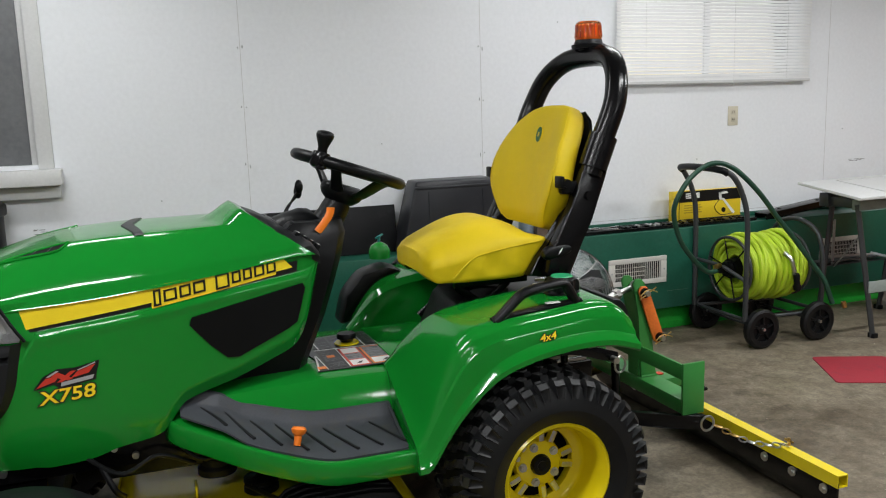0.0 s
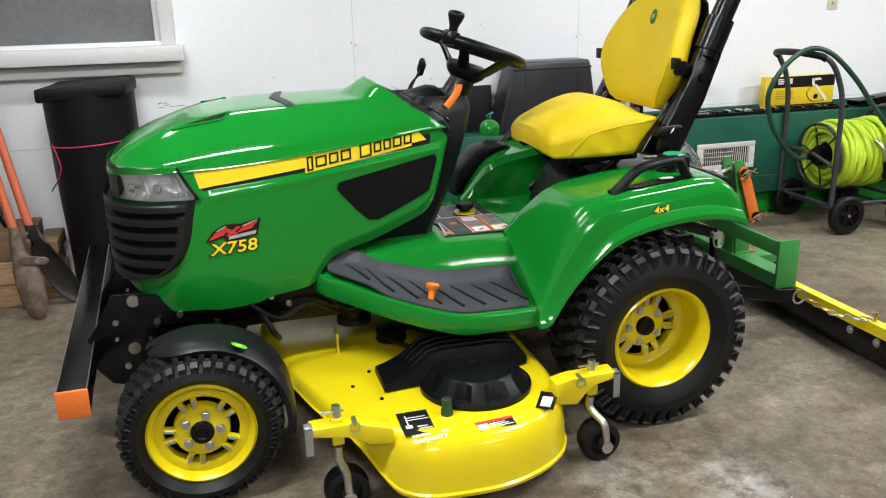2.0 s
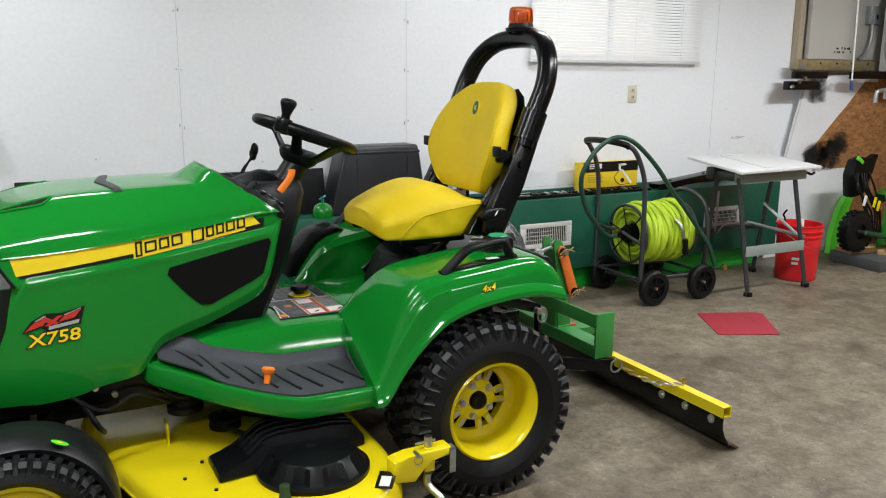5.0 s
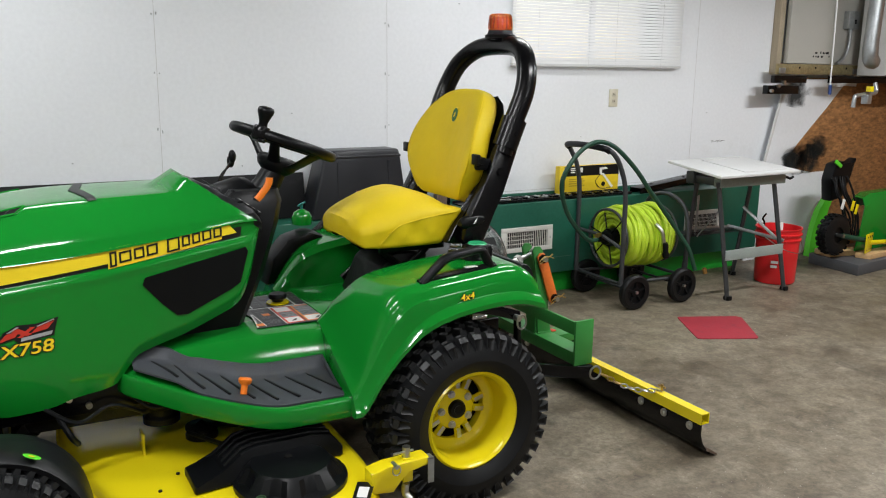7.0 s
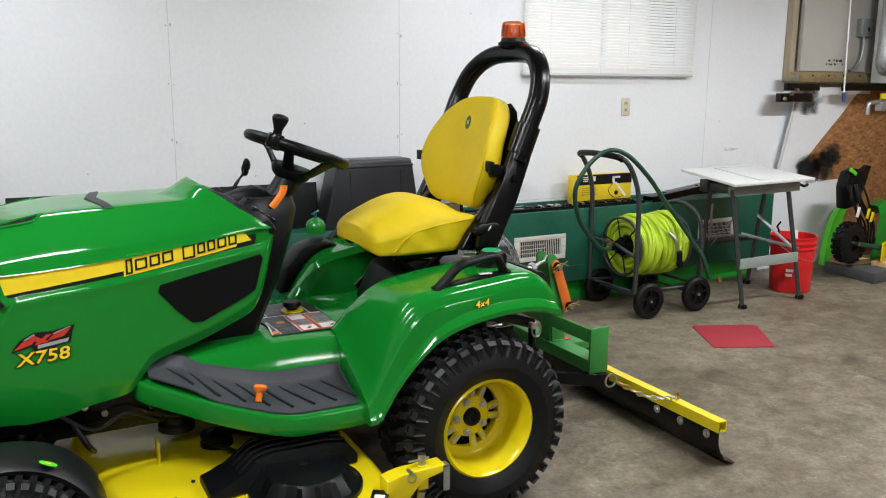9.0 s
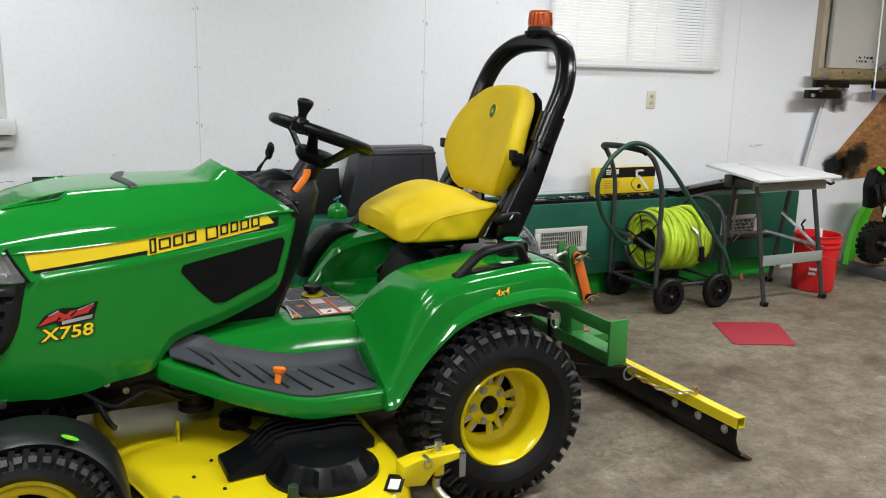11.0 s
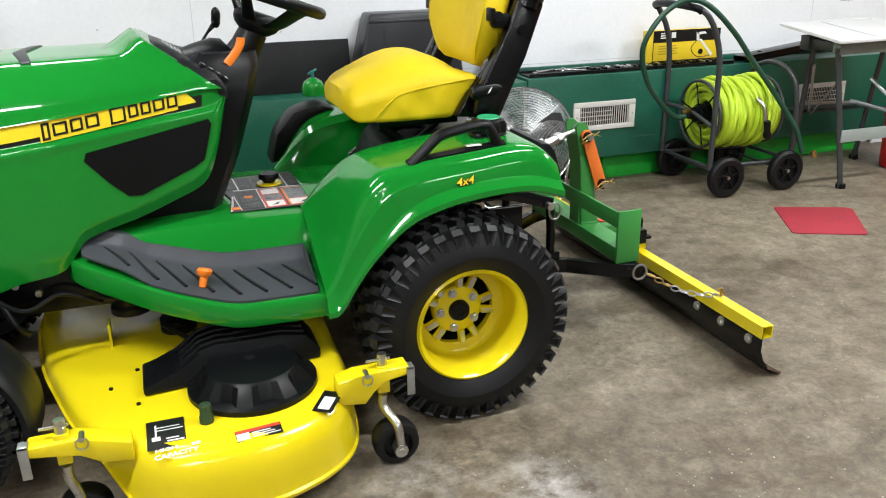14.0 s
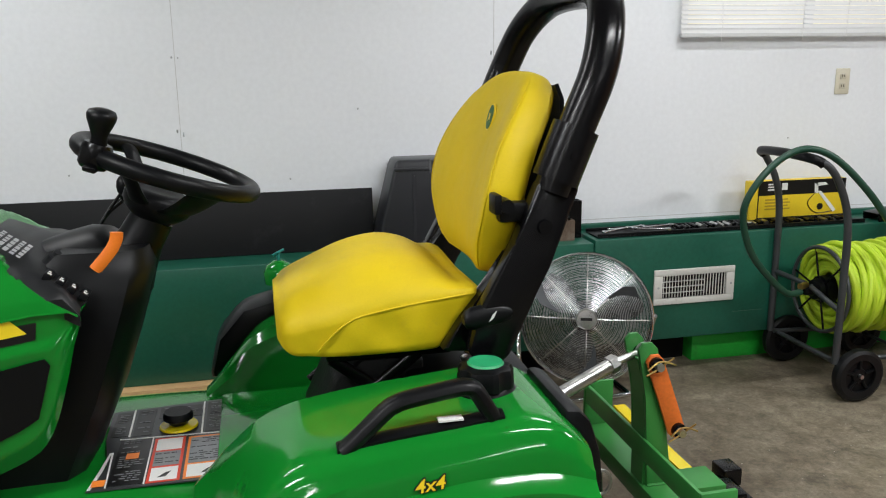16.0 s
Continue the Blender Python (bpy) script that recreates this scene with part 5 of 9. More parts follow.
def on_fender(x0, z0, lift):
    def f(u, v, o):
        x, z = x0 + u, z0 + v + u * 0.10
        zl = curve_at(x, ARCH) + 0.045
        zr = curve_at(x, RIDGE)
        y = -0.531 + 0.008 * min(1.0, (z - zl) / (zr - zl))
        return Vector((x, y - lift - o, z))
    return f


part("drive_mark_edge", words("4x4", 0.032, on_fender(-0.012, 0.733, 0.004), 0.0003, 0.0022, 0.15, 1.1), DECAL_BLACK, FEN)
part("drive_mark", words("4x4", 0.032, on_fender(-0.012, 0.733, 0.0055), 0.0003, 0.0004, 0.15, 1.1), DECAL_YELLOW, FEN, "yellow 4x4 lettering")

# fuel cap on the near fender
bm = B()
lathe(bm, [(0.0, 0.0), (0.058, 0.0), (0.06, 0.012), (0.052, 0.016), (0.045, 0.03)], (0.168, -0.335, 0.816), "z", 28)
fc = part("fuel_filler", bm, BLACK_PLASTIC, TR, "black fuel cap with green top")
bm = B()
cols = lathe(bm, [(0.0, 0.062), (0.034, 0.062), (0.046, 0.056), (0.05, 0.045), (0.05, 0.02), (0.0, 0.02)], (0.168, -0.335, 0.816), "z", 32)
for i, col in enumerate(cols):
    if i % 4 < 2:
        for v in col[2:5]:
            d = (v.co - Vector((0.168, -0.335, v.co.z))) * 0.14
            v.co += Vector((d.x, d.y, 0))
part("cap_grip", bm, BLACK_PLASTIC, fc)
bm = B()
lathe(bm, [(0.0, 0.004), (0.033, 0.004), (0.036, 0.0), (0.0, 0.0)], (0.168, -0.335, 0.8785), "z", 28)
part("cap_disc", bm, mat("mint_green_plastic", (0.02, 0.33, 0.13), 0.45, 0, 0.08, 20, 300, 0.1), fc, "mint green disc")

# far-side control tower: dark lever box with a green knob cap
bm = B()
prism(bm, [(-0.40, 0.60), (-0.37, 0.72), (-0.30, 0.80), (-0.20, 0.825), (-0.13, 0.80), (-0.14, 0.68)], "y", 0.40, 0.54, 0.025)
part("lever_console", bm, BLACK_PLASTIC, TR)
bm = B()
lathe(bm, [(0.0, 0.0), (0.042, 0.0), (0.044, 0.03), (0.034, 0.052), (0.014, 0.064), (0.0, 0.066)], (-0.195, 0.53, 0.835), "z", 22)
part("knob_cap", bm, GREEN, TR, "green domed knob")
bm = B()
rod(bm, (-0.195, 0.53, 0.89), (-0.195, 0.53, 0.925), 0.006, seg=10)
pipe(bm, [(-0.21, 0.53, 0.915), (-0.195, 0.52, 0.925), (-0.18, 0.53, 0.93)], 0.004, 8)
part("knob_stem", bm, mat("teal_plastic", (0.02, 0.22, 0.2), 0.4), TR)

# rear deck between the fenders
bm = B()
box(bm, -0.36, 0.30, YC - 0.20, YC + 0.20, 0.60, 0.63, 0.006)
part("seat_deck", bm, GREEN, TR)
bm = B()
box(bm, 0.05, 0.33, YC - 0.21, YC + 0.21, 0.62, 0.78, 0.02)
part("rear_housing", bm, BLACK_PLASTIC, TR)


# ---- seat ----
def seat():
    # cushion: domed top over a loose side skirt that is cut back at the rear
    ZT = ((-0.245, 0.950), (-0.235, 0.965), (-0.20, 0.985), (-0.134, 1.008), (-0.08, 1.026), (-0.02, 1.040), (0.03, 1.045), (0.07, 1.040), (0.11, 1.026), (0.15, 0.999), (0.185, 0.977), (0.205, 0.966))
    ZS = ((-0.245, 0.905), (-0.20, 0.912), (-0.10, 0.934), (0.0, 0.953), (0.10, 0.966), (0.185, 0.973), (0.205, 0.966))
    WD = ((-0.255, 0.150), (-0.248, 0.178), (-0.23, 0.196), (-0.19, 0.207), (-0.15, 0.221), (-0.10, 0.229), (0.0, 0.234), (0.10, 0.234), (0.16, 0.231), (0.195, 0.222), (0.205, 0.200))
    bm = B()
    rows = []
    for i in range(47):
        x = -0.255 + 0.46 * i / 46
        zt, zs, w = curve_at(x, ZT), curve_at(x, ZS), curve_at(x, WD)
        zb = 0.851 + 0.030 * max(0.0, 1 - (x + 0.255) / 0.04) ** 2
        half = []
        for k, (fy, f) in enumerate(((0.45, -1.0), (0.80, -1.0), (0.925, -0.99), (0.955, -0.95), (0.965, -0.8), (0.975, -0.6), (0.985, -0.4), (0.993, -0.2), (1.0, -0.06), (1.0, 0.0), (0.985, 0.10))):
            z = zs + f * (zs - zb) if f < 0 else zs + 0.012 * f / 0.10
            bx_ = x - max(0.0, x - 0.02) * 0.46 * max(0.0, -f) ** 0.9
            fold = 0.0
            if -0.97 < f < -0.05:
                fold = 0.0055 * math.sin(34 * (x + 0.55 * z) + 1.3 * math.sin(9 * x)) * ease((x + 0.20) / 0.15) * math.sin(math.pi * -f)
            half.append((bx_, w * fy + fold, z))
        for fy in (0.96, 0.92, 0.86, 0.78, 0.68, 0.55, 0.40, 0.22, 0.0):
            z = zs + 0.012 + max(0.002, zt - zs - 0.012) * (1 - fy ** 4.5)
            half.append((x, w * fy, z - 0.008 * ease((x - 0.02) / 0.18) * (1 - fy)))
        rows.append([(px, YC - y, z) for px, y, z in half] + [(px, YC + y, z) for px, y, z in half[-2::-1]])
    loft(bm, rows, caps=True)
    bmesh.ops.remove_doubles(bm, verts=bm.verts, dist=1e-5)
    bmesh.ops.smooth_vert(bm, verts=bm.verts, factor=0.3, use_axis_x=True, use_axis_y=True, use_axis_z=True)
    for v in bm.verts:
        v.co.x += 0.034 * ease((0.02 - v.co.x) / 0.25)
    s = part("seat_cushion", bm, YELLOW_VINYL, TR, "yellow vinyl seat cushion", 75)
    for sd in (-1, 1):
        seam = []
        for i in range(17):
            x = -0.17 + 0.36 * i / 16
            drop = 0.05 * max(0.0, 1 - i / 5) ** 2
            seam.append((x + 0.034 * ease((0.02 - x) / 0.25), YC + sd * (curve_at(x, WD) + 0.0005), curve_at(x, ZS) - drop))
        bm = B()
        pipe(bm, smooth_path(seam, 3), 0.0022, 6)
        part("seat_piping", bm, YELLOW_VINYL, s, "stitched yellow edge seam")
    # backrest, leaning back: padded front face with a seam and deep side panels
    base, tip = Vector((0.260, YC, 0.990)), Vector((0.378, YC, 1.417))
    ax = (tip - base).normalized()
    nr = Vector((-ax.z, 0, ax.x))
    bm = B()
    rows = []
    L = (tip - base).length
    BW = ((0.0, 0.150), (0.02, 0.172), (0.06, 0.190), (0.14, 0.214), (0.26, 0.250), (0.36, 0.262), (0.46, 0.260), (0.62, 0.240), (0.78, 0.210), (0.88, 0.176), (0.95, 0.138), (0.985, 0.10), (1.0, 0.055))
    TH = ((0.0, 0.045), (0.03, 0.062), (0.10, 0.080), (0.25, 0.090), (0.8, 0.086), (0.92, 0.070), (0.98, 0.045), (1.0, 0.020))

    def back_at(t, y, front):
        w, th = curve_at(t, BW), curve_at(t, TH)
        return base + ax * (L * t) + Vector((0, y * w, 0)) + nr * (0.008 + 0.014 * math.sin(math.pi * min(1, t * 1.1)) + front * th / 2 + 0.050 * y * y * math.sin(math.pi * min(1, 0.12 + 0.88 * t)))

    for i in range(33):
        t = 0.5 - 0.5 * math.cos(math.pi * i / 32)
        row = [back_at(t, fy, fr) for fy, fr in ((-0.90, -1.0), (-0.97, -0.9), (-1.0, -0.6), (-1.0, 0.0), (-0.985, 0.55), (-0.965, 0.72), (-0.95, 0.76), (-0.93, 0.84), (-0.87, 0.94), (-0.70, 1.0), (-0.45, 0.98), (-0.2, 0.96), (0.0, 0.95), (0.2, 0.96), (0.45, 0.98), (0.70, 1.0), (0.87, 0.94), (0.93, 0.84), (0.95, 0.76), (0.965, 0.72), (0.985, 0.55), (1.0, 0.0), (1.0, -0.6), (0.97, -0.9), (0.90, -1.0))]
        rows.append(row)
    loft(bm, rows, close=True, caps=True)
    b = part("backrest", bm, YELLOW_VINYL, TR, "yellow vinyl backrest", 50)
    for sd in (-1, 1):
        bm = B()
        pipe(bm, [back_at(0.03 + 0.93 * i / 24, sd * 0.962, 0.765) for i in range(25)], 0.0018, 6)
        part("back_seam", bm, YELLOW_VINYL, b)
    # dark rear shell of the backrest
    bm = B()
    rows = []
    for t, w in ((0.05, 0.16), (0.25, 0.215), (0.5, 0.23), (0.75, 0.222), (0.9, 0.19), (0.97, 0.14)):
        c = base + ax * (L * t) - nr * (0.022 + 0.016 * math.sin(math.pi * t))
        rows.append([c + Vector((0, w * k / 6, 0)) - nr * (0.03 * (1 - (k / 6) ** 2)) for k in range(-6, 7)])
    loft(bm, rows)
    shell(bm, 0.008)
    part("backrest_shell", bm, BLACK_PLASTIC, b)
    # small badge
    p = back_at(0.735, 0.0, 0.95)

    def oval(nm, w, h, o, m, parent, label=""):
        bm = B()
        lo, hi = [[p + Vector((0, w * math.cos(a), 0)) + ax * h * math.sin(a) + nr * q for a in [2 * math.pi * k / 24 for k in range(24)]] for q in (0.0, o)]
        loft(bm, [lo, hi], close=True, caps=True)
        return part(nm, bm, m, parent, label)
    eb = oval("seat_badge", 0.022, 0.031, 0.0045, DECAL_YELLOW, b, "green oval badge with a yellow edge")
    oval("badge_field", 0.019, 0.028, 0.0058, mat("dark_green_badge", (0.008, 0.10, 0.025), 0.5), eb)
    bm = B()
    vs = [p + nr * 0.0066 + Vector((0, y, 0)) + ax * z for y, z in ((-0.010, -0.012), (-0.004, -0.004), (0.008, -0.010), (0.004, 0.002), (0.009, 0.010), (0.0, 0.006), (-0.008, 0.012), (-0.005, 0.003))]
    bm.faces.new([bm.verts.new(v) for v in vs])
    part("badge_mark", bm, DECAL_YELLOW, eb)
    # seat pan, suspension and hinge
    bm = B()
    box(bm, -0.13, 0.16, YC - 0.17, YC + 0.17, 0.853, 0.872, 0.008)
    part("seat_pan", bm, BLACK_STEEL, TR)
    for yk in (-0.11, 0.21):
        bm = B()
        box(bm, -0.12, 0.15, yk - 0.012, yk + 0.012, 0.825, 0.853, 0.004)
        part("seat_rail", bm, BLACK_STEEL, TR)
        for a, b_ in (((-0.14, 0.66), (0.08, 0.83)), ((-0.11, 0.83), (0.10, 0.66))):
            bm = B()
            pipe(bm, [(a[0], yk, a[1]), (b_[0], yk, b_[1])], 0.01, 8, flat=(0.006, 0.014), up=(0, 1, 0))
            part("suspension_link", bm, BLACK_STEEL, TR)
    bm = B()
    prism(bm, [(-0.16, 0.63), (0.08, 0.63), (0.10, 0.80), (-0.03, 0.82), (-0.10, 0.76)], "y", YC - 0.13, YC + 0.13, 0.012)
    part("suspension_body", bm, GREASE, TR)
    bm = B()
    pipe(bm, smooth_path([(-0.30, -0.12, 0.66), (-0.26, -0.15, 0.69), (-0.22, -0.15, 0.70)], 4), 0.007, 8)
    part("slide_lever", bm, BLACK_PLASTIC, TR)
    # coil spring at the rear of the suspension
    bm = B()
    pipe(bm, [(0.20 + 0.028 * math.cos(a) + 0.05 * a / 40, -0.12 + 0.028 * math.sin(a), 0.80 + 0.11 * a / 44) for a in [0.4 * i for i in range(110)]], 0.0042, 6)
    part("seat_spring", bm, ZINC, TR)
    # latch lever on the hinge
    bm = B()
    m = Matrix.Translation((0.196, -0.245, 0.944)) @ Matrix.Rotation(radians(-8), 4, "Y")
    rows = []
    for x, h in ((-0.050, 0.010), (-0.044, 0.019), (-0.030, 0.0245), (0.0, 0.026), (0.028, 0.024), (0.044, 0.018), (0.050, 0.009)):
        rows.append([m @ Vector((x, 0.017 * math.cos(g), h * math.sin(g))) for g in [2 * math.pi * k / 16 for k in range(16)]])
    loft(bm, rows, close=True, caps=True)
    lt = part("recline_lever", bm, BLACK_PLASTIC, TR, "", 50)
    bm = B()
    prism(bm, [(0.196, 0.936), (0.206, 0.944), (0.212, 0.958), (0.203, 0.950)], "y", -0.2635, -0.2618)
    part("lever_mark", bm, DECAL_WHITE, lt)
    # back supports: black arms carrying hinge knobs
    for s in (-1, 1):
        yy = (lambda y: y if s < 0 else far(y))
        bm = B()
        prism(bm, [(0.11, 0.86), (0.20, 0.85), (0.27, 0.95), (0.36, 1.15), (0.32, 1.17), (0.235, 1.02), (0.16, 0.93)], "y", min(yy(-0.205), yy(-0.165)), max(yy(-0.205), yy(-0.165)), 0.008)
        arm = part("back_arm", bm, BLACK_STEEL, TR)
        bm = B()
        rod(bm, (0.235, yy(-0.18), 1.168), (0.235, yy(-0.258), 1.168), 0.014, seg=12)
        box(bm, 0.225, 0.31, min(yy(-0.232), yy(-0.205)), max(yy(-0.232), yy(-0.205)), 1.13, 1.172, 0.008)
        box(bm, 0.208, 0.223, min(yy(-0.260), yy(-0.215)), max(yy(-0.260), yy(-0.215)), 1.152, 1.192, 0.004)
        part("hinge_knob", bm, BLACK_PLASTIC, arm)


seat()


# ---- roll bar and beacon ----
def roll_bar():
    r = part("roll_bar", (lambda bm: (pipe(bm, smooth_path([(0.332, YC - 0.285, 1.19), (0.382, YC - 0.285, 1.315), (0.428, YC - 0.280, 1.425), (0.458, YC - 0.240, 1.520), (0.484, YC - 0.150, 1.580), (0.491, YC, 1.594), (0.478, YC + 0.155, 1.580), (0.446, YC + 0.250, 1.520), (0.410, YC + 0.292, 1.425), (0.364, YC + 0.292, 1.315), (0.318, YC + 0.290, 1.19)], 8), 0.038, 18), bm)[1])(B()), BLACK_STEEL, TR, "black tubular roll bar")
    for s in (-1, 1):
        bm = B()
        y = YC + s * 0.285
        rod(bm, (0.340, y, 1.212), (0.382, y, 1.317), 0.048, seg=20)
        part("fold_collar", bm, BLACK_STEEL, r)
        bm = B()
        rod(bm, (0.361, y, 1.265), (0.361, y + s * 0.05, 1.265), 0.008, seg=10)
        part("collar_bolt", bm, BLACK_STEEL, r)
        bm = B()
        prism(bm, [(0.300, 1.215), (0.252, 1.09), (0.180, 0.96), (0.155, 0.87), (0.205, 0.82), (0.245, 0.86), (0.325, 1.04), (0.388, 1.20)], "y", y - 0.022, y + 0.022, 0.010)
        part("roll_bar_post", bm, BLACK_STEEL, r)
        bm = B()
        rod(bm, (0.31, y - 0.035, 1.125), (0.31, y + 0.035, 1.125), 0.014, seg=14)
        part("pivot_bolt", bm, BLACK_STEEL, r)
    # beacon on its plate
    bm = B()
    box(bm, 0.46, 0.52, YC - 0.02, YC + 0.02, 1.612, 1.622, 0.003)
    part("beacon_bracket", bm, BLACK_STEEL, r)
    bm = B()
    lathe(bm, [(0.0, 0.0), (0.060, 0.0), (0.062, 0.012), (0.052, 0.016), (0.048, 0.03), (0.0, 0.03)], (0.491, YC, 1.622), "z", 28)
    bc = part("beacon_base", bm, BLACK_PLASTIC, TR, "black beacon base")
    bm = B()
    lathe(bm, [(0.047, 0.028), (0.049, 0.04), (0.045, 0.088), (0.038, 0.094), (0.0, 0.095)], (0.491, YC, 1.622), "z", 32)
    part("beacon_lens", bm, LENS_RED, bc, "orange ribbed beacon lens")
    for i in range(16):
        a = 2 * math.pi * i / 16
        bm = B()
        rod(bm, (0.491 + 0.0475 * math.cos(a), YC + 0.0475 * math.sin(a), 1.66), (0.491 + 0.044 * math.cos(a), YC + 0.044 * math.sin(a), 1.706), 0.003, seg=6)
        part("lens_rib", bm, LENS_RED, bc)
    bm = B()
    lathe(bm, [(0.0, 0.03), (0.032, 0.03), (0.026, 0.08), (0.0, 0.085)], (0.491, YC, 1.622), "z", 20)
    part("beacon_core", bm, mat("orange_beacon_core", (0.95, 0.36, 0.04), 0.3, 0, 0.2, 30, 90, 0.3), bc)


roll_bar()


# ---- wheels ----
LUG_RUBBER = mat("dusty_tread_rubber", (0.011, 0.0115, 0.0125), 0.5, 0, 0.3, 9, 160, 0.2, 0.0008, 0, 0.1, dirt=(0.025, 0.024, 0.023), dirt_at=0.64, spec=0.4)


def wheel(name, cx, cz, R, y_out, y_in, rim_r, hub_y, s, lugs, rows_n):
    """A tyre with moulded lugs on a dished yellow rim; s=-1 faces the near side."""
    yy = (lambda y: y if s < 0 else far(y))
    t = 0.02
    w = y_in - y_out
    rc = R - 0.019
    bm = B()
    prof = [(rim_r - 0.004, 0.030), (rim_r + 0.012, 0.012), (rim_r + (rc - rim_r) * 0.4, -0.004), (rim_r + (rc - rim_r) * 0.7, 0.004), (rc - 0.012, 0.022), (rc, 0.05), (rc + 0.004, w * 0.5), (rc, w - 0.05), (rc - 0.012, w - 0.022), (rim_r + (rc - rim_r) * 0.6, w), (rim_r, w - 0.02)]
    lathe(bm, [(r, yy(y_out + h) - YC) for r, h in prof], (cx, YC, cz), "y", 64)
    bmesh.ops.recalc_face_normals(bm, faces=bm.faces)
    wt = part(name, bm, RUBBER, TR, "black knobbly lugged tyre", 30)
    # lugs: one shape a row, set round the tyre
    root = TR.location
    for k in range(rows_n):
        h0 = 0.03 + (w - 0.06) * k / (rows_n - 1)
        edge = k in (0, rows_n - 1)
        wy = (w - 0.06) / (rows_n - 1) * 0.37
        da = 2 * math.pi / lugs * (0.37 if edge else 0.30)
        ra, rb = rc - 0.006, R - ((0.003 if R > 0.3 else 0.008) if edge else 0)
        skew = 0.35 * da * (1 if k < rows_n / 2 else -1)

        def P(r, h, b):
            return (r * math.cos(b), yy(y_out + (h if k < rows_n - 1 else w - h)) - YC, r * math.sin(b))
        bm = B()
        if edge:
            # a shoulder block that tapers down the sidewall, each face with a sunk triangle
            low = ((rc - 0.040 * R / 0.318, -0.001, 0.62), (ra, 0.03, 1.0), (ra, 0.03 + wy, 0.85))
            top = ((rb - 0.014, 0.006, 0.80), (rb - 0.002, 0.022, 0.76), (rb - 0.002, 0.03 + wy * 0.85, 0.50))
        else:
            low = ((ra, h0 - wy, 0.9), (ra, h0, 1.05), (ra, h0 + wy, 0.9))
            top = ((rb, h0 - wy * 0.82, 0.66), (rb, h0, 0.82), (rb, h0 + wy * 0.82, 0.66))

        def ring(rows3):
            turn = [0 if edge else skew * q for q in (-1, 0, 1)]
            return [bm.verts.new(P(r, h, -f * da + turn[q])) for q, (r, h, f) in enumerate(rows3)] + [bm.verts.new(P(r, h, f * da + turn[2 - q])) for q, (r, h, f) in enumerate(rows3[::-1])]
        lower, upper = ring(low), ring(top)
        f = bm.faces.new((upper[1], upper[2], upper[3], upper[4]))
        f2 = bm.faces.new((upper[0], upper[1], upper[4], upper[5]))
        sides = [bm.faces.new((lower[q], lower[(q + 1) % 6], upper[(q + 1) % 6], upper[q])) for q in range(6)]
        bmesh.ops.recalc_face_normals(bm, faces=bm.faces)
        if f.normal.x < 0:
            bmesh.ops.reverse_faces(bm, faces=bm.faces)
        sunk = [sides[5], f] if edge else [f, f2]
        for g in sunk:
            bmesh.ops.inset_region(bm, faces=[g], thickness=(0.0062 if g is sides[5] else 0.004) if R > 0.3 else 0.003, depth=-0.006)
            # recess shade put into colour: the sunk face takes the darker carcass rubber
            g.material_index = 1
        me = mesh_of("lug", bm, [LUG_RUBBER, RUBBER], 55)
        for i in range(lugs):
            o = new("lug", me)
            o.parent = wt
            o.location = Vector((cx, YC, cz)) - root
            o.rotation_euler = (0, -2 * math.pi * (i + (0.5 if k % 2 else 0)) / lugs, 0)
    # rim: barrel, rolled lip and disc with spoke slots
    bm = B()
    yo = y_out + 0.022
    hy = hub_y
    lathe(bm, [(rim_r, yy(y_out + 0.035) - YC), (rim_r + 0.004, yy(yo) - YC), (rim_r - 0.004, yy(yo - 0.006) - YC), (rim_r - 0.014, yy(yo + 0.004) - YC), (rim_r - 0.020, yy(yo + 0.03) - YC), (rim_r - 0.024, yy(hy + 0.03) - YC), (rim_r - 0.030, yy(hy + 0.07) - YC)], (cx, YC, cz), "y", 56)
    rim = part("rim", bm, YELLOW, wt, "glossy yellow rim")
    ri = rim_r - 0.024
    small = R < 0.3
    r_in, r_out = (ri * 0.63, ri * 0.83) if small else (ri * 0.53, ri * 0.78)
    bm = B()
    lathe(bm, [(0.018, yy(hy - 0.008) - YC), (r_in * 0.55, yy(hy - 0.008) - YC), (r_in * 0.96, yy(hy + 0.001) - YC), (r_in, yy(hy + 0.006) - YC), (r_in, yy(hy + 0.03) - YC)], (cx, YC, cz), "y", 40)
    part("wheel_disc", bm, YELLOW, rim)
    bm = B()
    lathe(bm, [(r_out, yy(hy + 0.024) - YC), (r_out, yy(hy + 0.003) - YC), (r_out + 0.003, yy(hy + 0.001) - YC), (ri - 0.012, yy(hy - 0.001) - YC), (ri - 0.003, yy(hy + (0.0 if small else -0.007)) - YC), (ri + (0.008 if small else 0.001), yy(hy + (0.003 if small else -0.016)) - YC)], (cx, YC, cz), "y", 48)
    part("disc_ring", bm, YELLOW, rim)
    # five pairs of machined ribs with wide openings between the pairs
    n = 5
    ph = radians(38 if small else 2)
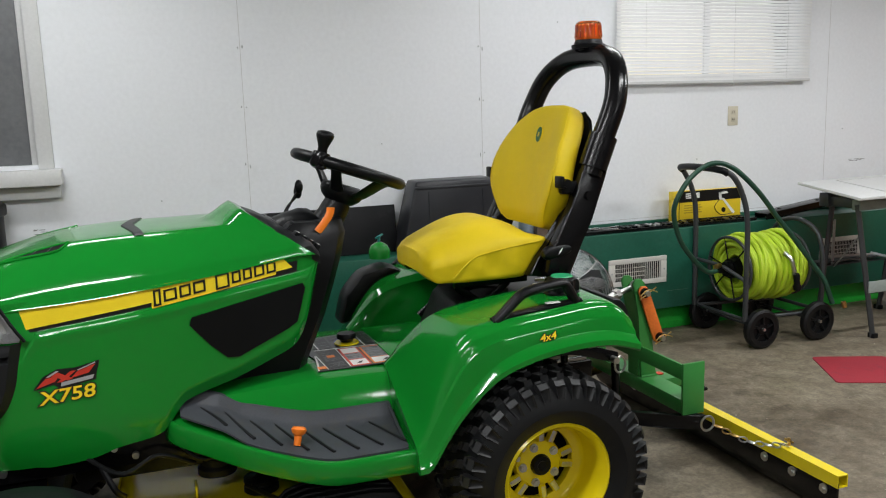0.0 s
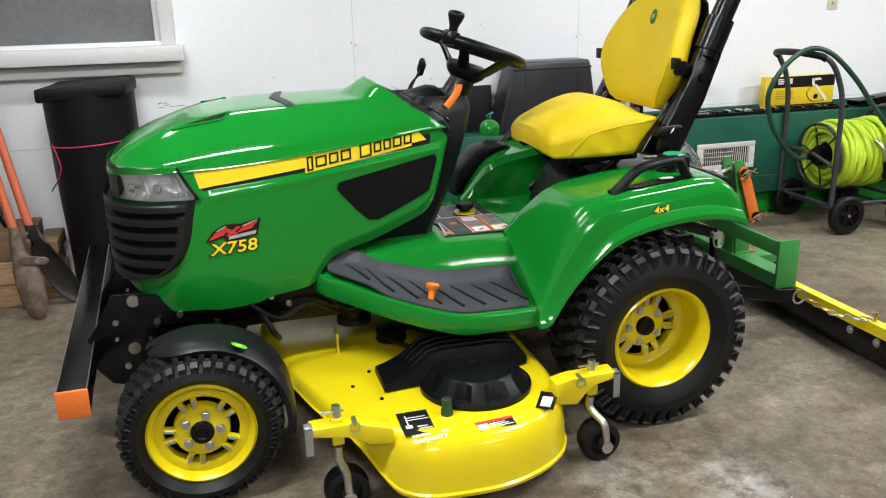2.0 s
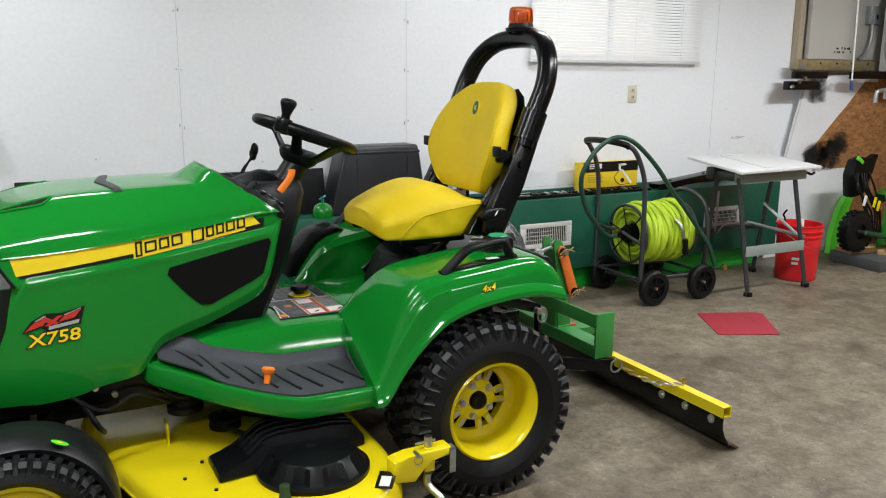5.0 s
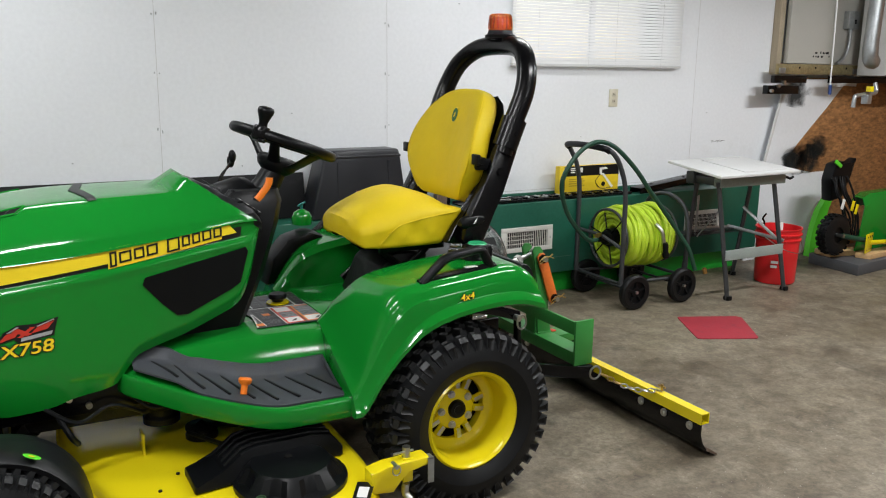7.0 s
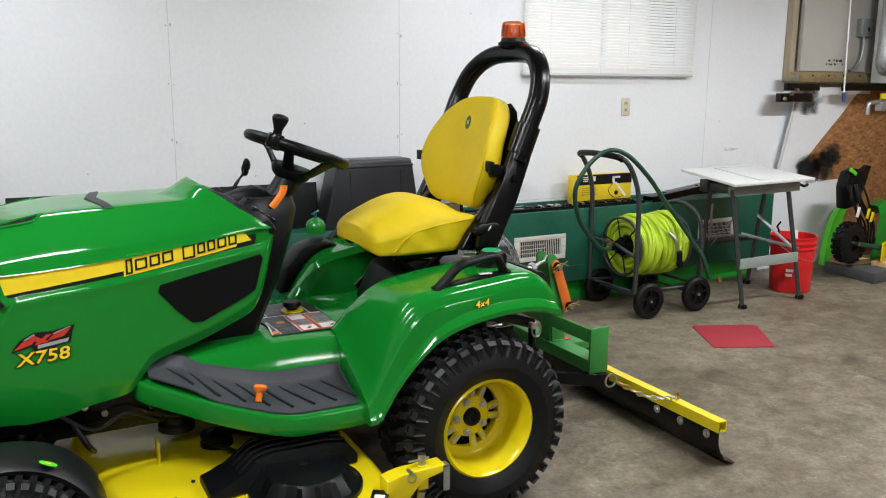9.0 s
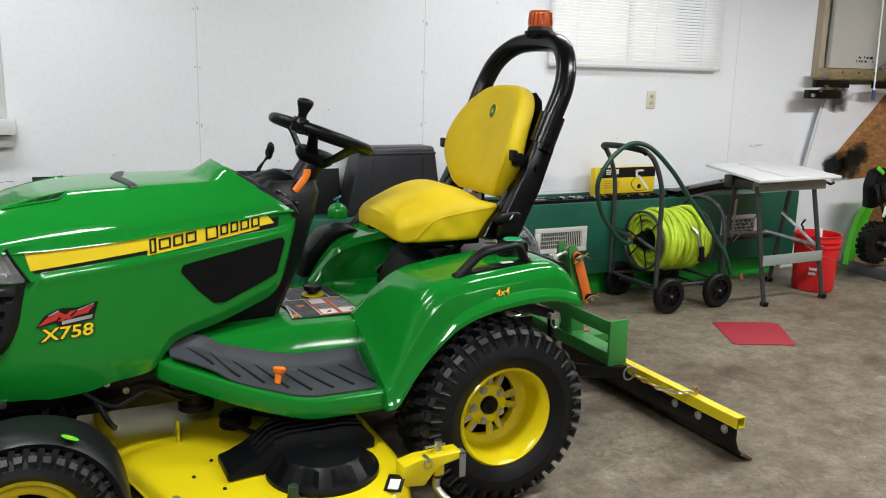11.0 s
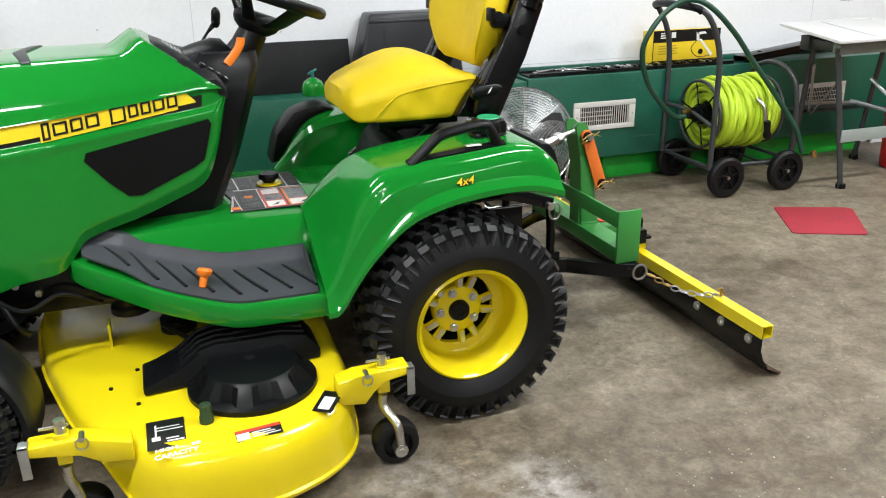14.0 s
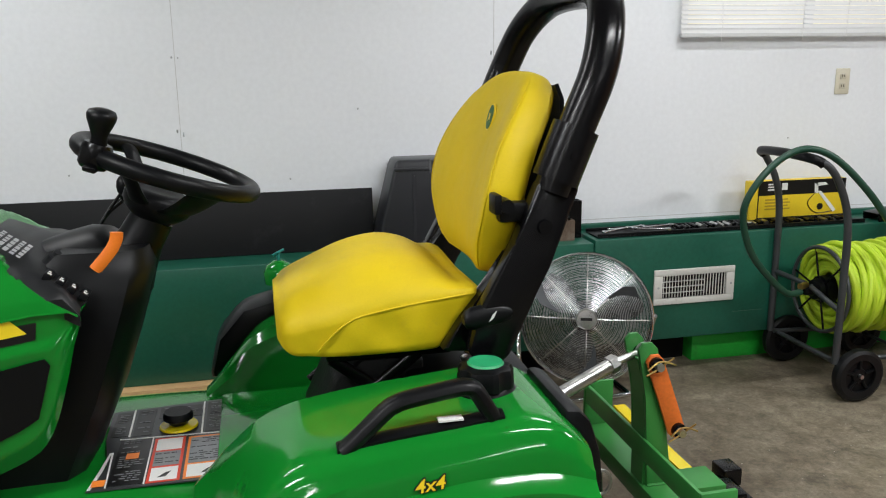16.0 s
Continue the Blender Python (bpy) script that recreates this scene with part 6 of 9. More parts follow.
    for i in range(n):
        a = ph + 2 * math.pi * i / n
        for off in ((-0.19, 0.19) if small else (-0.215, 0.215)):
            b = a + off
            d, e = Vector((math.cos(b), 0, math.sin(b))), Vector((-math.sin(b), 0, math.cos(b)))
            bm = B()
            pts = [Vector((cx, yy(hy + 0.004), cz)) + d * (r_in * 0.9), Vector((cx, yy(hy + 0.006), cz)) + d * (r_out + 0.002)]
            pipe(bm, pts, 0.01, 8, flat=((0.075 if small else 0.085) * ri, 0.012), up=e)
            part("spoke_rib", bm, YELLOW, rim)
            bm = B()
            q0 = Vector((cx, yy(hy - 0.0105), cz)) + d * (r_in * 0.97)
            q1 = Vector((cx, yy(hy - 0.009), cz)) + d * (r_out * 0.97)
            pipe(bm, [q0, q1], 0.01, 6, flat=((0.040 if small else 0.056) * ri, 0.0022), up=e)
            part("spoke_edge", bm, ZINC, rim)
        ang = a + math.pi / n
        bm = B()
        c = Vector((cx + ri * 0.40 * math.cos(ang), yy(hy - 0.006), cz + ri * 0.40 * math.sin(ang)))
        d = Vector((0, -1 if s < 0 else 1, 0))
        rod(bm, c, c + d * 0.012, 0.0105, seg=6)
        rod(bm, c, c + d * 0.004, 0.014, seg=14)
        part("wheel_bolt", bm, ZINC, rim)
    # added near-black disc: shade inside the rim openings put into colour
    bm = B()
    yd = hy + 0.07
    lathe(bm, [(0.0, yy(yd) - YC), (ri, yy(yd) - YC)], (cx, YC, cz), "y", 32)
    part("rim_gap_shade", bm, DARK, rim)
    bm = B()
    c = Vector((cx, YC, cz))
    lathe(bm, [(0.0, yy(hy - 0.022) - YC), (0.014, yy(hy - 0.022) - YC), (0.018, yy(hy - 0.026) - YC), (0.030, yy(hy - 0.024) - YC), (0.034, yy(hy - 0.014) - YC), (0.034, yy(hy) - YC)], (cx, YC, cz), "y", 28)
    part("hub_cap", bm, BLACK_PLASTIC, rim, "black hub cap")
    return wt


for s in (-1, 1):
    wheel("rear_wheel", 0.020, 0.314, 0.318, -0.605, -0.315, 0.174, -0.452, s, 36, 5)
    wheel("front_wheel", -1.462, 0.233, 0.237, -0.610, -0.395, 0.152, -0.566, s, 40, 5)

# axle, frame rails, engine underside
bm = B()
rod(bm, (-1.455, -0.50, 0.23), (-1.455, far(-0.50), 0.23), 0.035, seg=14)
box(bm, -1.53, -1.38, YC - 0.25, YC + 0.25, 0.21, 0.31, 0.02)
part("front_axle", bm, GREASE, TR)
bm = B()
rod(bm, (0, -0.45, 0.315), (0, far(-0.45), 0.315), 0.05, seg=16)
box(bm, -0.16, 0.20, YC - 0.20, YC + 0.20, 0.2, 0.56, 0.03)
part("transaxle", bm, GREASE, TR)
for yk in (-0.22, 0.30):
    bm = B()
    box(bm, -1.62, 0.34, yk - 0.012, yk + 0.012, 0.44, 0.545, 0.004)
    fr = part("frame_rail", bm, BLACK_STEEL, TR)
bm = B()
box(bm, -1.34, -0.72, YC - 0.2, YC + 0.2, 0.36, 0.60, 0.03)
part("engine_sump", bm, GREASE, TR)
bm = B()
box(bm, -1.35, -0.35, YC - 0.3, YC + 0.3, 0.545, 0.56)
part("heat_shield", bm, DARK, TR)
# wiring and brackets seen beneath the hood
for pts, r in ((((-1.3, -0.25, 0.50), (-1.2, -0.29, 0.44), (-1.1, -0.27, 0.47), (-1.0, -0.25, 0.42)), 0.007), (((-1.25, -0.27, 0.46), (-1.22, -0.3, 0.40), (-1.2, -0.26, 0.36)), 0.009), (((-1.05, -0.26, 0.50), (-0.98, -0.3, 0.45), (-0.9, -0.27, 0.46)), 0.006)):
    bm = B()
    pipe(bm, smooth_path(pts, 6), r, 8)
    part("cable", bm, BLACK_PLASTIC, TR)
for x, z in ((-1.215, 0.50), (-1.16, 0.47), (-1.57, 0.46), (-1.50, 0.475), (-1.02, 0.47)):
    bm = B()
    rod(bm, (x, -0.232, z), (x, -0.248, z), 0.010, seg=8)
    part("frame_bolt", bm, ZINC, TR)
bm = B()
lathe(bm, [(0.0, 0), (0.06, 0), (0.06, 0.02), (0.05, 0.03), (0.05, 0.05), (0.06, 0.06), (0.06, 0.08), (0.0, 0.08)], (-0.93, -0.12, 0.33), "z", 24)
part("drive_pulley", bm, GREASE, TR)

# front fenders over the wheels
for s in (-1, 1):
    yy = (lambda y: y if s < 0 else far(y))
    bm = B()
    rows = []
    for i in range(27):
        a = radians(122 - 132 * i / 26)
        R = 0.268
        cx, cz = -1.448, 0.216
        nib = max(0.0, 1 - i / 5)
        row = []
        for y, dr in ((-0.552, -0.024), (-0.558, -0.008), (-0.546, 0.003), (-0.51, 0.010), (-0.45, 0.014), (-0.40, 0.012), (-0.375, -0.012)):
            k = 0.94 + 0.06 * math.sin(a) if a > 0 else 0.94
            row.append((cx + (R + dr) * math.cos(a) * (1.0 if math.cos(a) < 0 else 0.95), yy(y + (0.05 * max(0, math.cos(a + 0.2)) if y > -0.46 else 0) + (nib * nib * 0.09 if y < -0.48 else 0)), cz + (R + dr) * math.sin(a)))
        rows.append(row)
    loft(bm, rows)
    shell(bm, 0.006)
    ff = part("front_fender", bm, GREY_PLASTIC, TR, "dark grey plastic front fender", 45)
    if s < 0:
        bm = B()
        a = radians(65)
        c = Vector((-1.448 + 0.279 * 0.95 * math.cos(a), -0.545, 0.216 + 0.279 * math.sin(a)))
        n = Vector((math.cos(a), -0.15, math.sin(a))).normalized()
        t = Vector((math.sin(a), 0, -math.cos(a)))
        vs = [c + n * 0.004 + t * 0.024 * math.cos(q) + Vector((0, 0.016, 0)) * math.sin(q) for q in [2 * math.pi * k / 16 for k in range(16)]]
        bm.faces.new([bm.verts.new(v) for v in vs])
        fb = part("fender_badge", bm, mat("lime_badge", (0.10, 0.62, 0.03), 0.4), ff, "lime green oval badge")
        bm = B()
        vs = [c + n * 0.005 + t * 0.010 * u + Vector((0, 0.006, 0)) * v for u, v in ((-1, -0.7), (0.2, -1), (1, 0.4), (0, 1), (-0.8, 0.6))]
        bm.faces.new([bm.verts.new(v) for v in vs])
        part("badge_mark", bm, DECAL_YELLOW, fb)
    bm = B()
    pipe(bm, [(-1.44, yy(-0.36), 0.30), (-1.44, yy(-0.38), 0.47)], 0.02, 8, flat=(0.03, 0.004), up=(1, 0, 0))
    part("fender_stay", bm, BLACK_STEEL, ff)

# push bar on the front bracket, with an orange end cap
for yk in (-0.19, 0.29):
    bm = B()
    prism(bm, [(-1.79, 0.33), (-1.73, 0.25), (-1.65, 0.23), (-1.56, 0.33), (-1.40, 0.40), (-1.40, 0.476), (-1.56, 0.476), (-1.60, 0.545), (-1.70, 0.545), (-1.74, 0.47), (-1.79, 0.40)], "y", yk - 0.006, yk + 0.006, 0.002)
    br = part("front_bracket", bm, BLACK_STEEL, TR)
    for x, z, r in ((-1.637, 0.522, 0.019), (-1.651, 0.364, 0.019), (-1.697, 0.456, 0.009), (-1.576, 0.433, 0.009), (-1.677, 0.306, 0.010), (-1.70, 0.40, 0.006), (-1.60, 0.39, 0.006)):
        bm = B()
        rod(bm, (x, yk - 0.006, z), (x, yk - 0.014, z), r, seg=16)
        part("bracket_bolt", bm, ZINC, br)
BAR0, BAR1 = (-1.793, -0.54), (-1.857, 0.93)
bm = B()
dx = (BAR1[0] - BAR0[0]) / (BAR1[1] - BAR0[1])
prism(bm, [(-0.041, 0.323), (0.041, 0.323), (0.041, 0.402), (-0.041, 0.402)], "y", BAR0[1], BAR1[1], 0.006)
for v in bm.verts:
    v.co.x += BAR0[0] + dx * (v.co.y - BAR0[1])
pb = part("push_bar", bm, BLACK_STEEL, TR, "black square steel push bar")
bm = B()
prism(bm, [(-0.043, 0.321), (0.043, 0.321), (0.043, 0.404), (-0.043, 0.404)], "y", BAR0[1] - 0.012, BAR0[1] - 0.001, 0.003)
for v in bm.verts:
    v.co.x += BAR0[0] + dx * (v.co.y - BAR0[1])
part("bar_end_cap", bm, ORANGE_PAINT, pb, "orange painted end cap")
for sx in (-0.039, 0.039):
    bm = B()
    rod(bm, (BAR0[0] + sx, BAR0[1], 0.4005), (BAR1[0] + sx, BAR1[1], 0.4005), 0.0022, seg=6)
    part("bright_edge", bm, ZINC, pb, "thin bright edge line")


# ---- mower deck ----
def mower_deck():
    plan = [(-1.10, 0.78), (-1.23, 0.30), (-1.21, -0.09), (-1.15, -0.35), (-1.10, -0.52), (-1.04, -0.66), (-0.985, -0.75), (-0.93, -0.82), (-0.875, -0.860), (-0.80, -0.876), (-0.65, -0.878), (-0.53, -0.842), (-0.435, -0.78), (-0.378, -0.70), (-0.352, -0.60), (-0.34, -0.50), (-0.33, -0.30), (-0.32, 0.0), (-0.34, 0.45), (-0.42, 0.80), (-0.70, 0.88), (-1.0, 0.86)]
    q = [Vector((x, y, 0)) for x, y in plan]
    q = smooth_path(q, 5, closed=True)
    cen = Vector((-0.72, 0.03, 0))
    bm = B()
    rows = []
    for z, k, lip in ((0.073, 0.012, 1), (0.066, 0.006, 1), (0.066, -0.002, 1), (0.070, -0.005, 1), (0.078, -0.005, 1), (0.083, 0.003, 1), (0.130, 0.007, 0), (0.175, 0.012, 0), (0.205, 0.022, 0), (0.224, 0.036, 0), (0.235, 0.055, 0), (0.240, 0.080, 0)):
        row = []
        for p in q:
            t = min(1, max(0, (-0.93 - p.x) / 0.13)) if p.y < 0.6 else 0
            up = 0.115 * t * t * (3 - 2 * t) * max(0, 1 - (z - 0.066) / 0.17)
            row.append((p - (p - cen).normalized() * k) + Vector((0, 0, z + up)))
        rows.append(row)
    rows = [r + [r[0]] for r in rows]
    loft(bm, rows)
    top = [bm.verts.new((p - (p - cen).normalized() * 0.080) + Vector((0, 0, 0.240))) for p in q]
    bm.faces.new(top)
    bmesh.ops.remove_doubles(bm, verts=bm.verts, dist=1e-5)
    d = part("mower_deck", bm, YELLOW, TR, "glossy yellow mower deck", 40)
    # welded hanger lugs
    for x, y in ((-1.0, -0.15), (-0.50, -0.15)):
        bm = B()
        box(bm, x - 0.004, x + 0.004, y - 0.03, y + 0.03, 0.238, 0.314, 0.002)
        part("deck_lug", bm, YELLOW, d)
    for x, y in ((-0.93, -0.36), (-1.0, -0.45), (-0.93, -0.56)):
        bm = B()
        rod(bm, (x, y, 0.2395), (x, y, 0.245), 0.006, seg=8)
        part("deck_bolt", bm, GREASE, d)
    # idler pulley, belt and spindle bracket beside the cover
    bm = B()
    lathe(bm, [(0.0, 0.0), (0.055, 0.0), (0.055, 0.012), (0.042, 0.02), (0.055, 0.03), (0.055, 0.04), (0.02, 0.045), (0.0, 0.06)], (-0.80, -0.12, 0.245), "z", 24)
    part("idler_pulley", bm, GREASE, d)
    for pts in (((-0.85, -0.14, 0.275), (-0.72, -0.42, 0.29)), ((-0.75, -0.10, 0.275), (-0.50, -0.36, 0.29))):
        bm = B()
        pipe(bm, pts, 0.007, 6, flat=(0.006, 0.009), up=(1, 0, 0))
        part("drive_belt", bm, RUBBER, d)
    # pulley cover: dome and stepped arm
    c = Vector((-0.628, -0.558, 0.24))
    bm = B()
    cols = lathe(bm, [(0.176, 0.0), (0.176, 0.014), (0.164, 0.020), (0.132, 0.062), (0.122, 0.068), (0.0, 0.070)], c, "z", 48)
    for i, col in enumerate(cols):
        if i % 6 < 3:
            for v, k in ((col[2], 0.87), (col[3], 0.95)):
                v.co.x, v.co.y = c.x + (v.co.x - c.x) * k, c.y + (v.co.y - c.y) * k
    pc = part("pulley_cover", bm, BLACK_PLASTIC, d, "black moulded pulley cover", 24)
    # dark disc drawn for the hole in the dome, its shade as colour
    bm = B()
    rod(bm, c + Vector((0.0, 0.02, 0.069)), c + Vector((0, 0.02, 0.072)), 0.014, seg=14)
    part("cover_hole", bm, DARK, pc)
    bm = B()
    prof = [(-0.915, 0.242), (-0.915, 0.272), (-0.82, 0.278), (-0.76, 0.325), (-0.71, 0.338), (-0.53, 0.338), (-0.46, 0.325), (-0.42, 0.275), (-0.42, 0.242)]
    prism(bm, prof, "y", -0.48, -0.33, 0.008)
    for v in bm.verts:
        if v.co.x < -0.79:
            v.co.y -= 0.05 * min(1, (-0.79 - v.co.x) / 0.08)
    arm = part("belt_cover", bm, BLACK_PLASTIC, d, "black stepped belt cover", 24)
    for k in range(4):
        bm = B()
        pipe(bm, [(-0.81, -0.463 + 0.036 * k, 0.287), (-0.755, -0.463 + 0.036 * k, 0.332), (-0.71, -0.463 + 0.036 * k, 0.342), (-0.53, -0.463 + 0.036 * k, 0.342), (-0.465, -0.463 + 0.036 * k, 0.330)], 0.006, 8)
        part("cover_rib", bm, BLACK_PLASTIC, arm)
    # wash port
    bm = B()
    lathe(bm, [(0.0, 0.045), (0.010, 0.045), (0.012, 0.05), (0.015, 0.05), (0.015, 0.022), (0.018, 0.018), (0.018, 0.0), (0.0, 0.0)], (-0.767, -0.712, 0.24), "z", 20)
    part("wash_port", bm, mat("dark_olive_plastic", (0.02, 0.05, 0.02), 0.45), d)
    # labels
    def sticker(nm, x0, x1, y0, y1, m, rot, bars, bm_mat, z=0.2425, tilt=0):
        c = ((x0 + x1) / 2, (y0 + y1) / 2)
        bm = B()
        box(bm, x0 - c[0], x1 - c[0], y0 - c[1], y1 - c[1], 0, 0.0012, m=pose(c[0], c[1], z, tilt, 0, rot))
        st = part(nm, bm, m, d)
        bm = B()
        for a, b, e, f in bars:
            box(bm, a, b, e, f, 0.0013, 0.0019, m=pose(c[0], c[1], z, tilt, 0, rot))
        part("label_print", bm, bm_mat, st)
    sticker("height_label", -0.914, -0.822, -0.795, -0.675, DECAL_BLACK, 0, ((-0.026, -0.022, -0.008, 0.040), (-0.022, 0.042, 0.014, 0.017), (-0.022, 0.034, 0.026, 0.029), (-0.034, -0.014, -0.026, -0.010), (0.002, 0.042, -0.036, -0.031), (0.0, 0.03, -0.024, -0.020)), DECAL_WHITE, 0.2415, 4)
    sticker("warning_label", -0.706, -0.591, -0.824, -0.786, DECAL_BLACK, 5, ((-0.056, -0.024, -0.016, 0.007), (-0.018, 0.040, -0.006, -0.003), (-0.018, 0.052, -0.013, -0.010), (-0.018, 0.030, 0.001, 0.004)), DECAL_WHITE, 0.2372, 13)
    bm = B()
    box(bm, -0.056, 0.056, 0.008, 0.0175, 0.0013, 0.0019, m=pose(-0.6485, -0.805, 0.2372, 13, 0, 5))
    part("warning_band", bm, DECAL_RED, d)
    sticker("serial_label", -0.483, -0.429, -0.776, -0.681, DECAL_BLACK, -33, ((-0.016, 0.016, -0.036, 0.020),), DECAL_WHITE, 0.2405, 4)
    def deck_z(y):
        return curve_at(y + 0.878, ((0.007, 0.13), (0.012, 0.175), (0.022, 0.205), (0.036, 0.224), (0.055, 0.235), (0.080, 0.240), (0.2, 0.240)))

    for txt, x, y in (("HIGH", -0.897, -0.814), ("CAPACITY", -0.900, -0.834), ("60", -0.812, -0.810)):
        bm = words(txt, 0.019, lambda u, v, o: Vector((x + u + v * 0.05, y + v * 0.85 + u * 0.06, deck_z(y + v * 0.85 + u * 0.06) + 0.0026 + max(o, 0))), 0.0006, 0.0004, 0, 1.15)
        part("deck_lettering", bm, DECAL_WHITE, d, "white HIGH CAPACITY 60 lettering")
    # gauge wheels on pinned arms
    for cx, cy, ax_ in ((-1.078, -0.745, -1.09), (-0.268, -0.725, -0.30)):
        front = cx < -0.7
        dz = 0.006 if front else -0.004
        bm = B()
        if front:
            prism(bm, [(-1.175, 0.272), (-1.175, 0.298), (-1.06, 0.300), (-0.945, 0.266), (-0.945, 0.215), (-1.02, 0.225), (-1.06, 0.262)], "y", -0.785, -0.725, 0.005)
        else:
            prism(bm, [(-0.425, 0.215), (-0.425, 0.284), (-0.37, 0.294), (-0.225, 0.300), (-0.225, 0.272), (-0.30, 0.268), (-0.325, 0.240), (-0.35, 0.205)], "y", -0.722, -0.662, 0.005)
        a = part("gauge_wheel_arm", bm, YELLOW, d)
        bm = B()
        sx, sy = (-1.098, -0.755) if front else (-0.294, -0.692)
        box(bm, sx - 0.017, sx + 0.017, sy - 0.017, sy + 0.017, 0.225 + dz, 0.306 + dz, 0.004)
        part("arm_socket", bm, YELLOW, a)
        bm = B()
        rod(bm, (sx, sy, 0.30 + dz), (sx, sy, 0.34 + dz), 0.013, seg=14)
        rod(bm, (sx - 0.045, sy, 0.322 + dz), (sx + 0.02, sy - 0.01, 0.328 + dz), 0.004, seg=8)
        part("lock_pin", bm, ZINC, a)
        bm = B()
        pipe(bm, smooth_path([(sx, sy, 0.215 + dz), (sx, sy, 0.175 + dz), (cx - 0.004, cy - 0.018, 0.138), (cx, cy - 0.030, 0.095), (cx, cy - 0.031, 0.066)], 5), 0.0125, 12)
        st = part("gauge_wheel_stem", bm, ZINC, a, "zinc plated stem")
        bm = B()
        lathe(bm, [(0.014, 0.022), (0.038, 0.022), (0.042, 0.034), (0.050, 0.035), (0.062, 0.028), (0.066, 0.01), (0.066, -0.01), (0.062, -0.028), (0.050, -0.035), (0.042, -0.034), (0.038, -0.018), (0.014, -0.018)], (cx, cy + 0.02, 0.066), "y", 28, closed=True)
        part("gauge_wheel", bm, RUBBER, a, "small black anti-scalp wheel")
        bm = B()
        rod(bm, (cx, cy + 0.06, 0.066), (cx, cy - 0.05, 0.066), 0.009, seg=12)
        rod(bm, (cx, cy - 0.012, 0.066), (cx, cy - 0.046, 0.066), 0.019, seg=18)
        part("wheel_axle", bm, ZINC, a)
        # hanging lock plate and ring clip
        bm = B()
        px = -1.180 if front else -0.222
        box(bm, px - 0.011, px + 0.011, sy - 0.035, sy - 0.031, 0.215 + dz, 0.300 + dz, 0.0015)
        box(bm, px - 0.011, px + 0.011, sy - 0.035, sy - 0.002, 0.294 + dz, 0.300 + dz, 0.0015)
        part("lock_plate", bm, GALV, a)
        bm = B()
        k = Vector((sx + (0.045 if front else -0.05), sy - 0.036, 0.285 + dz))
        pipe(bm, [k + Vector((0.014 * math.cos(t), 0, 0.016 * math.sin(t))) for t in [2 * math.pi * i / 14 for i in range(14)]], 0.0018, 6, closed=True)
        rod(bm, k + Vector((0, 0.03, 0.012)), k + Vector((0, -0.004, 0.012)), 0.007, seg=10)
        part("ring_clip", bm, ZINC, a)


mower_deck()


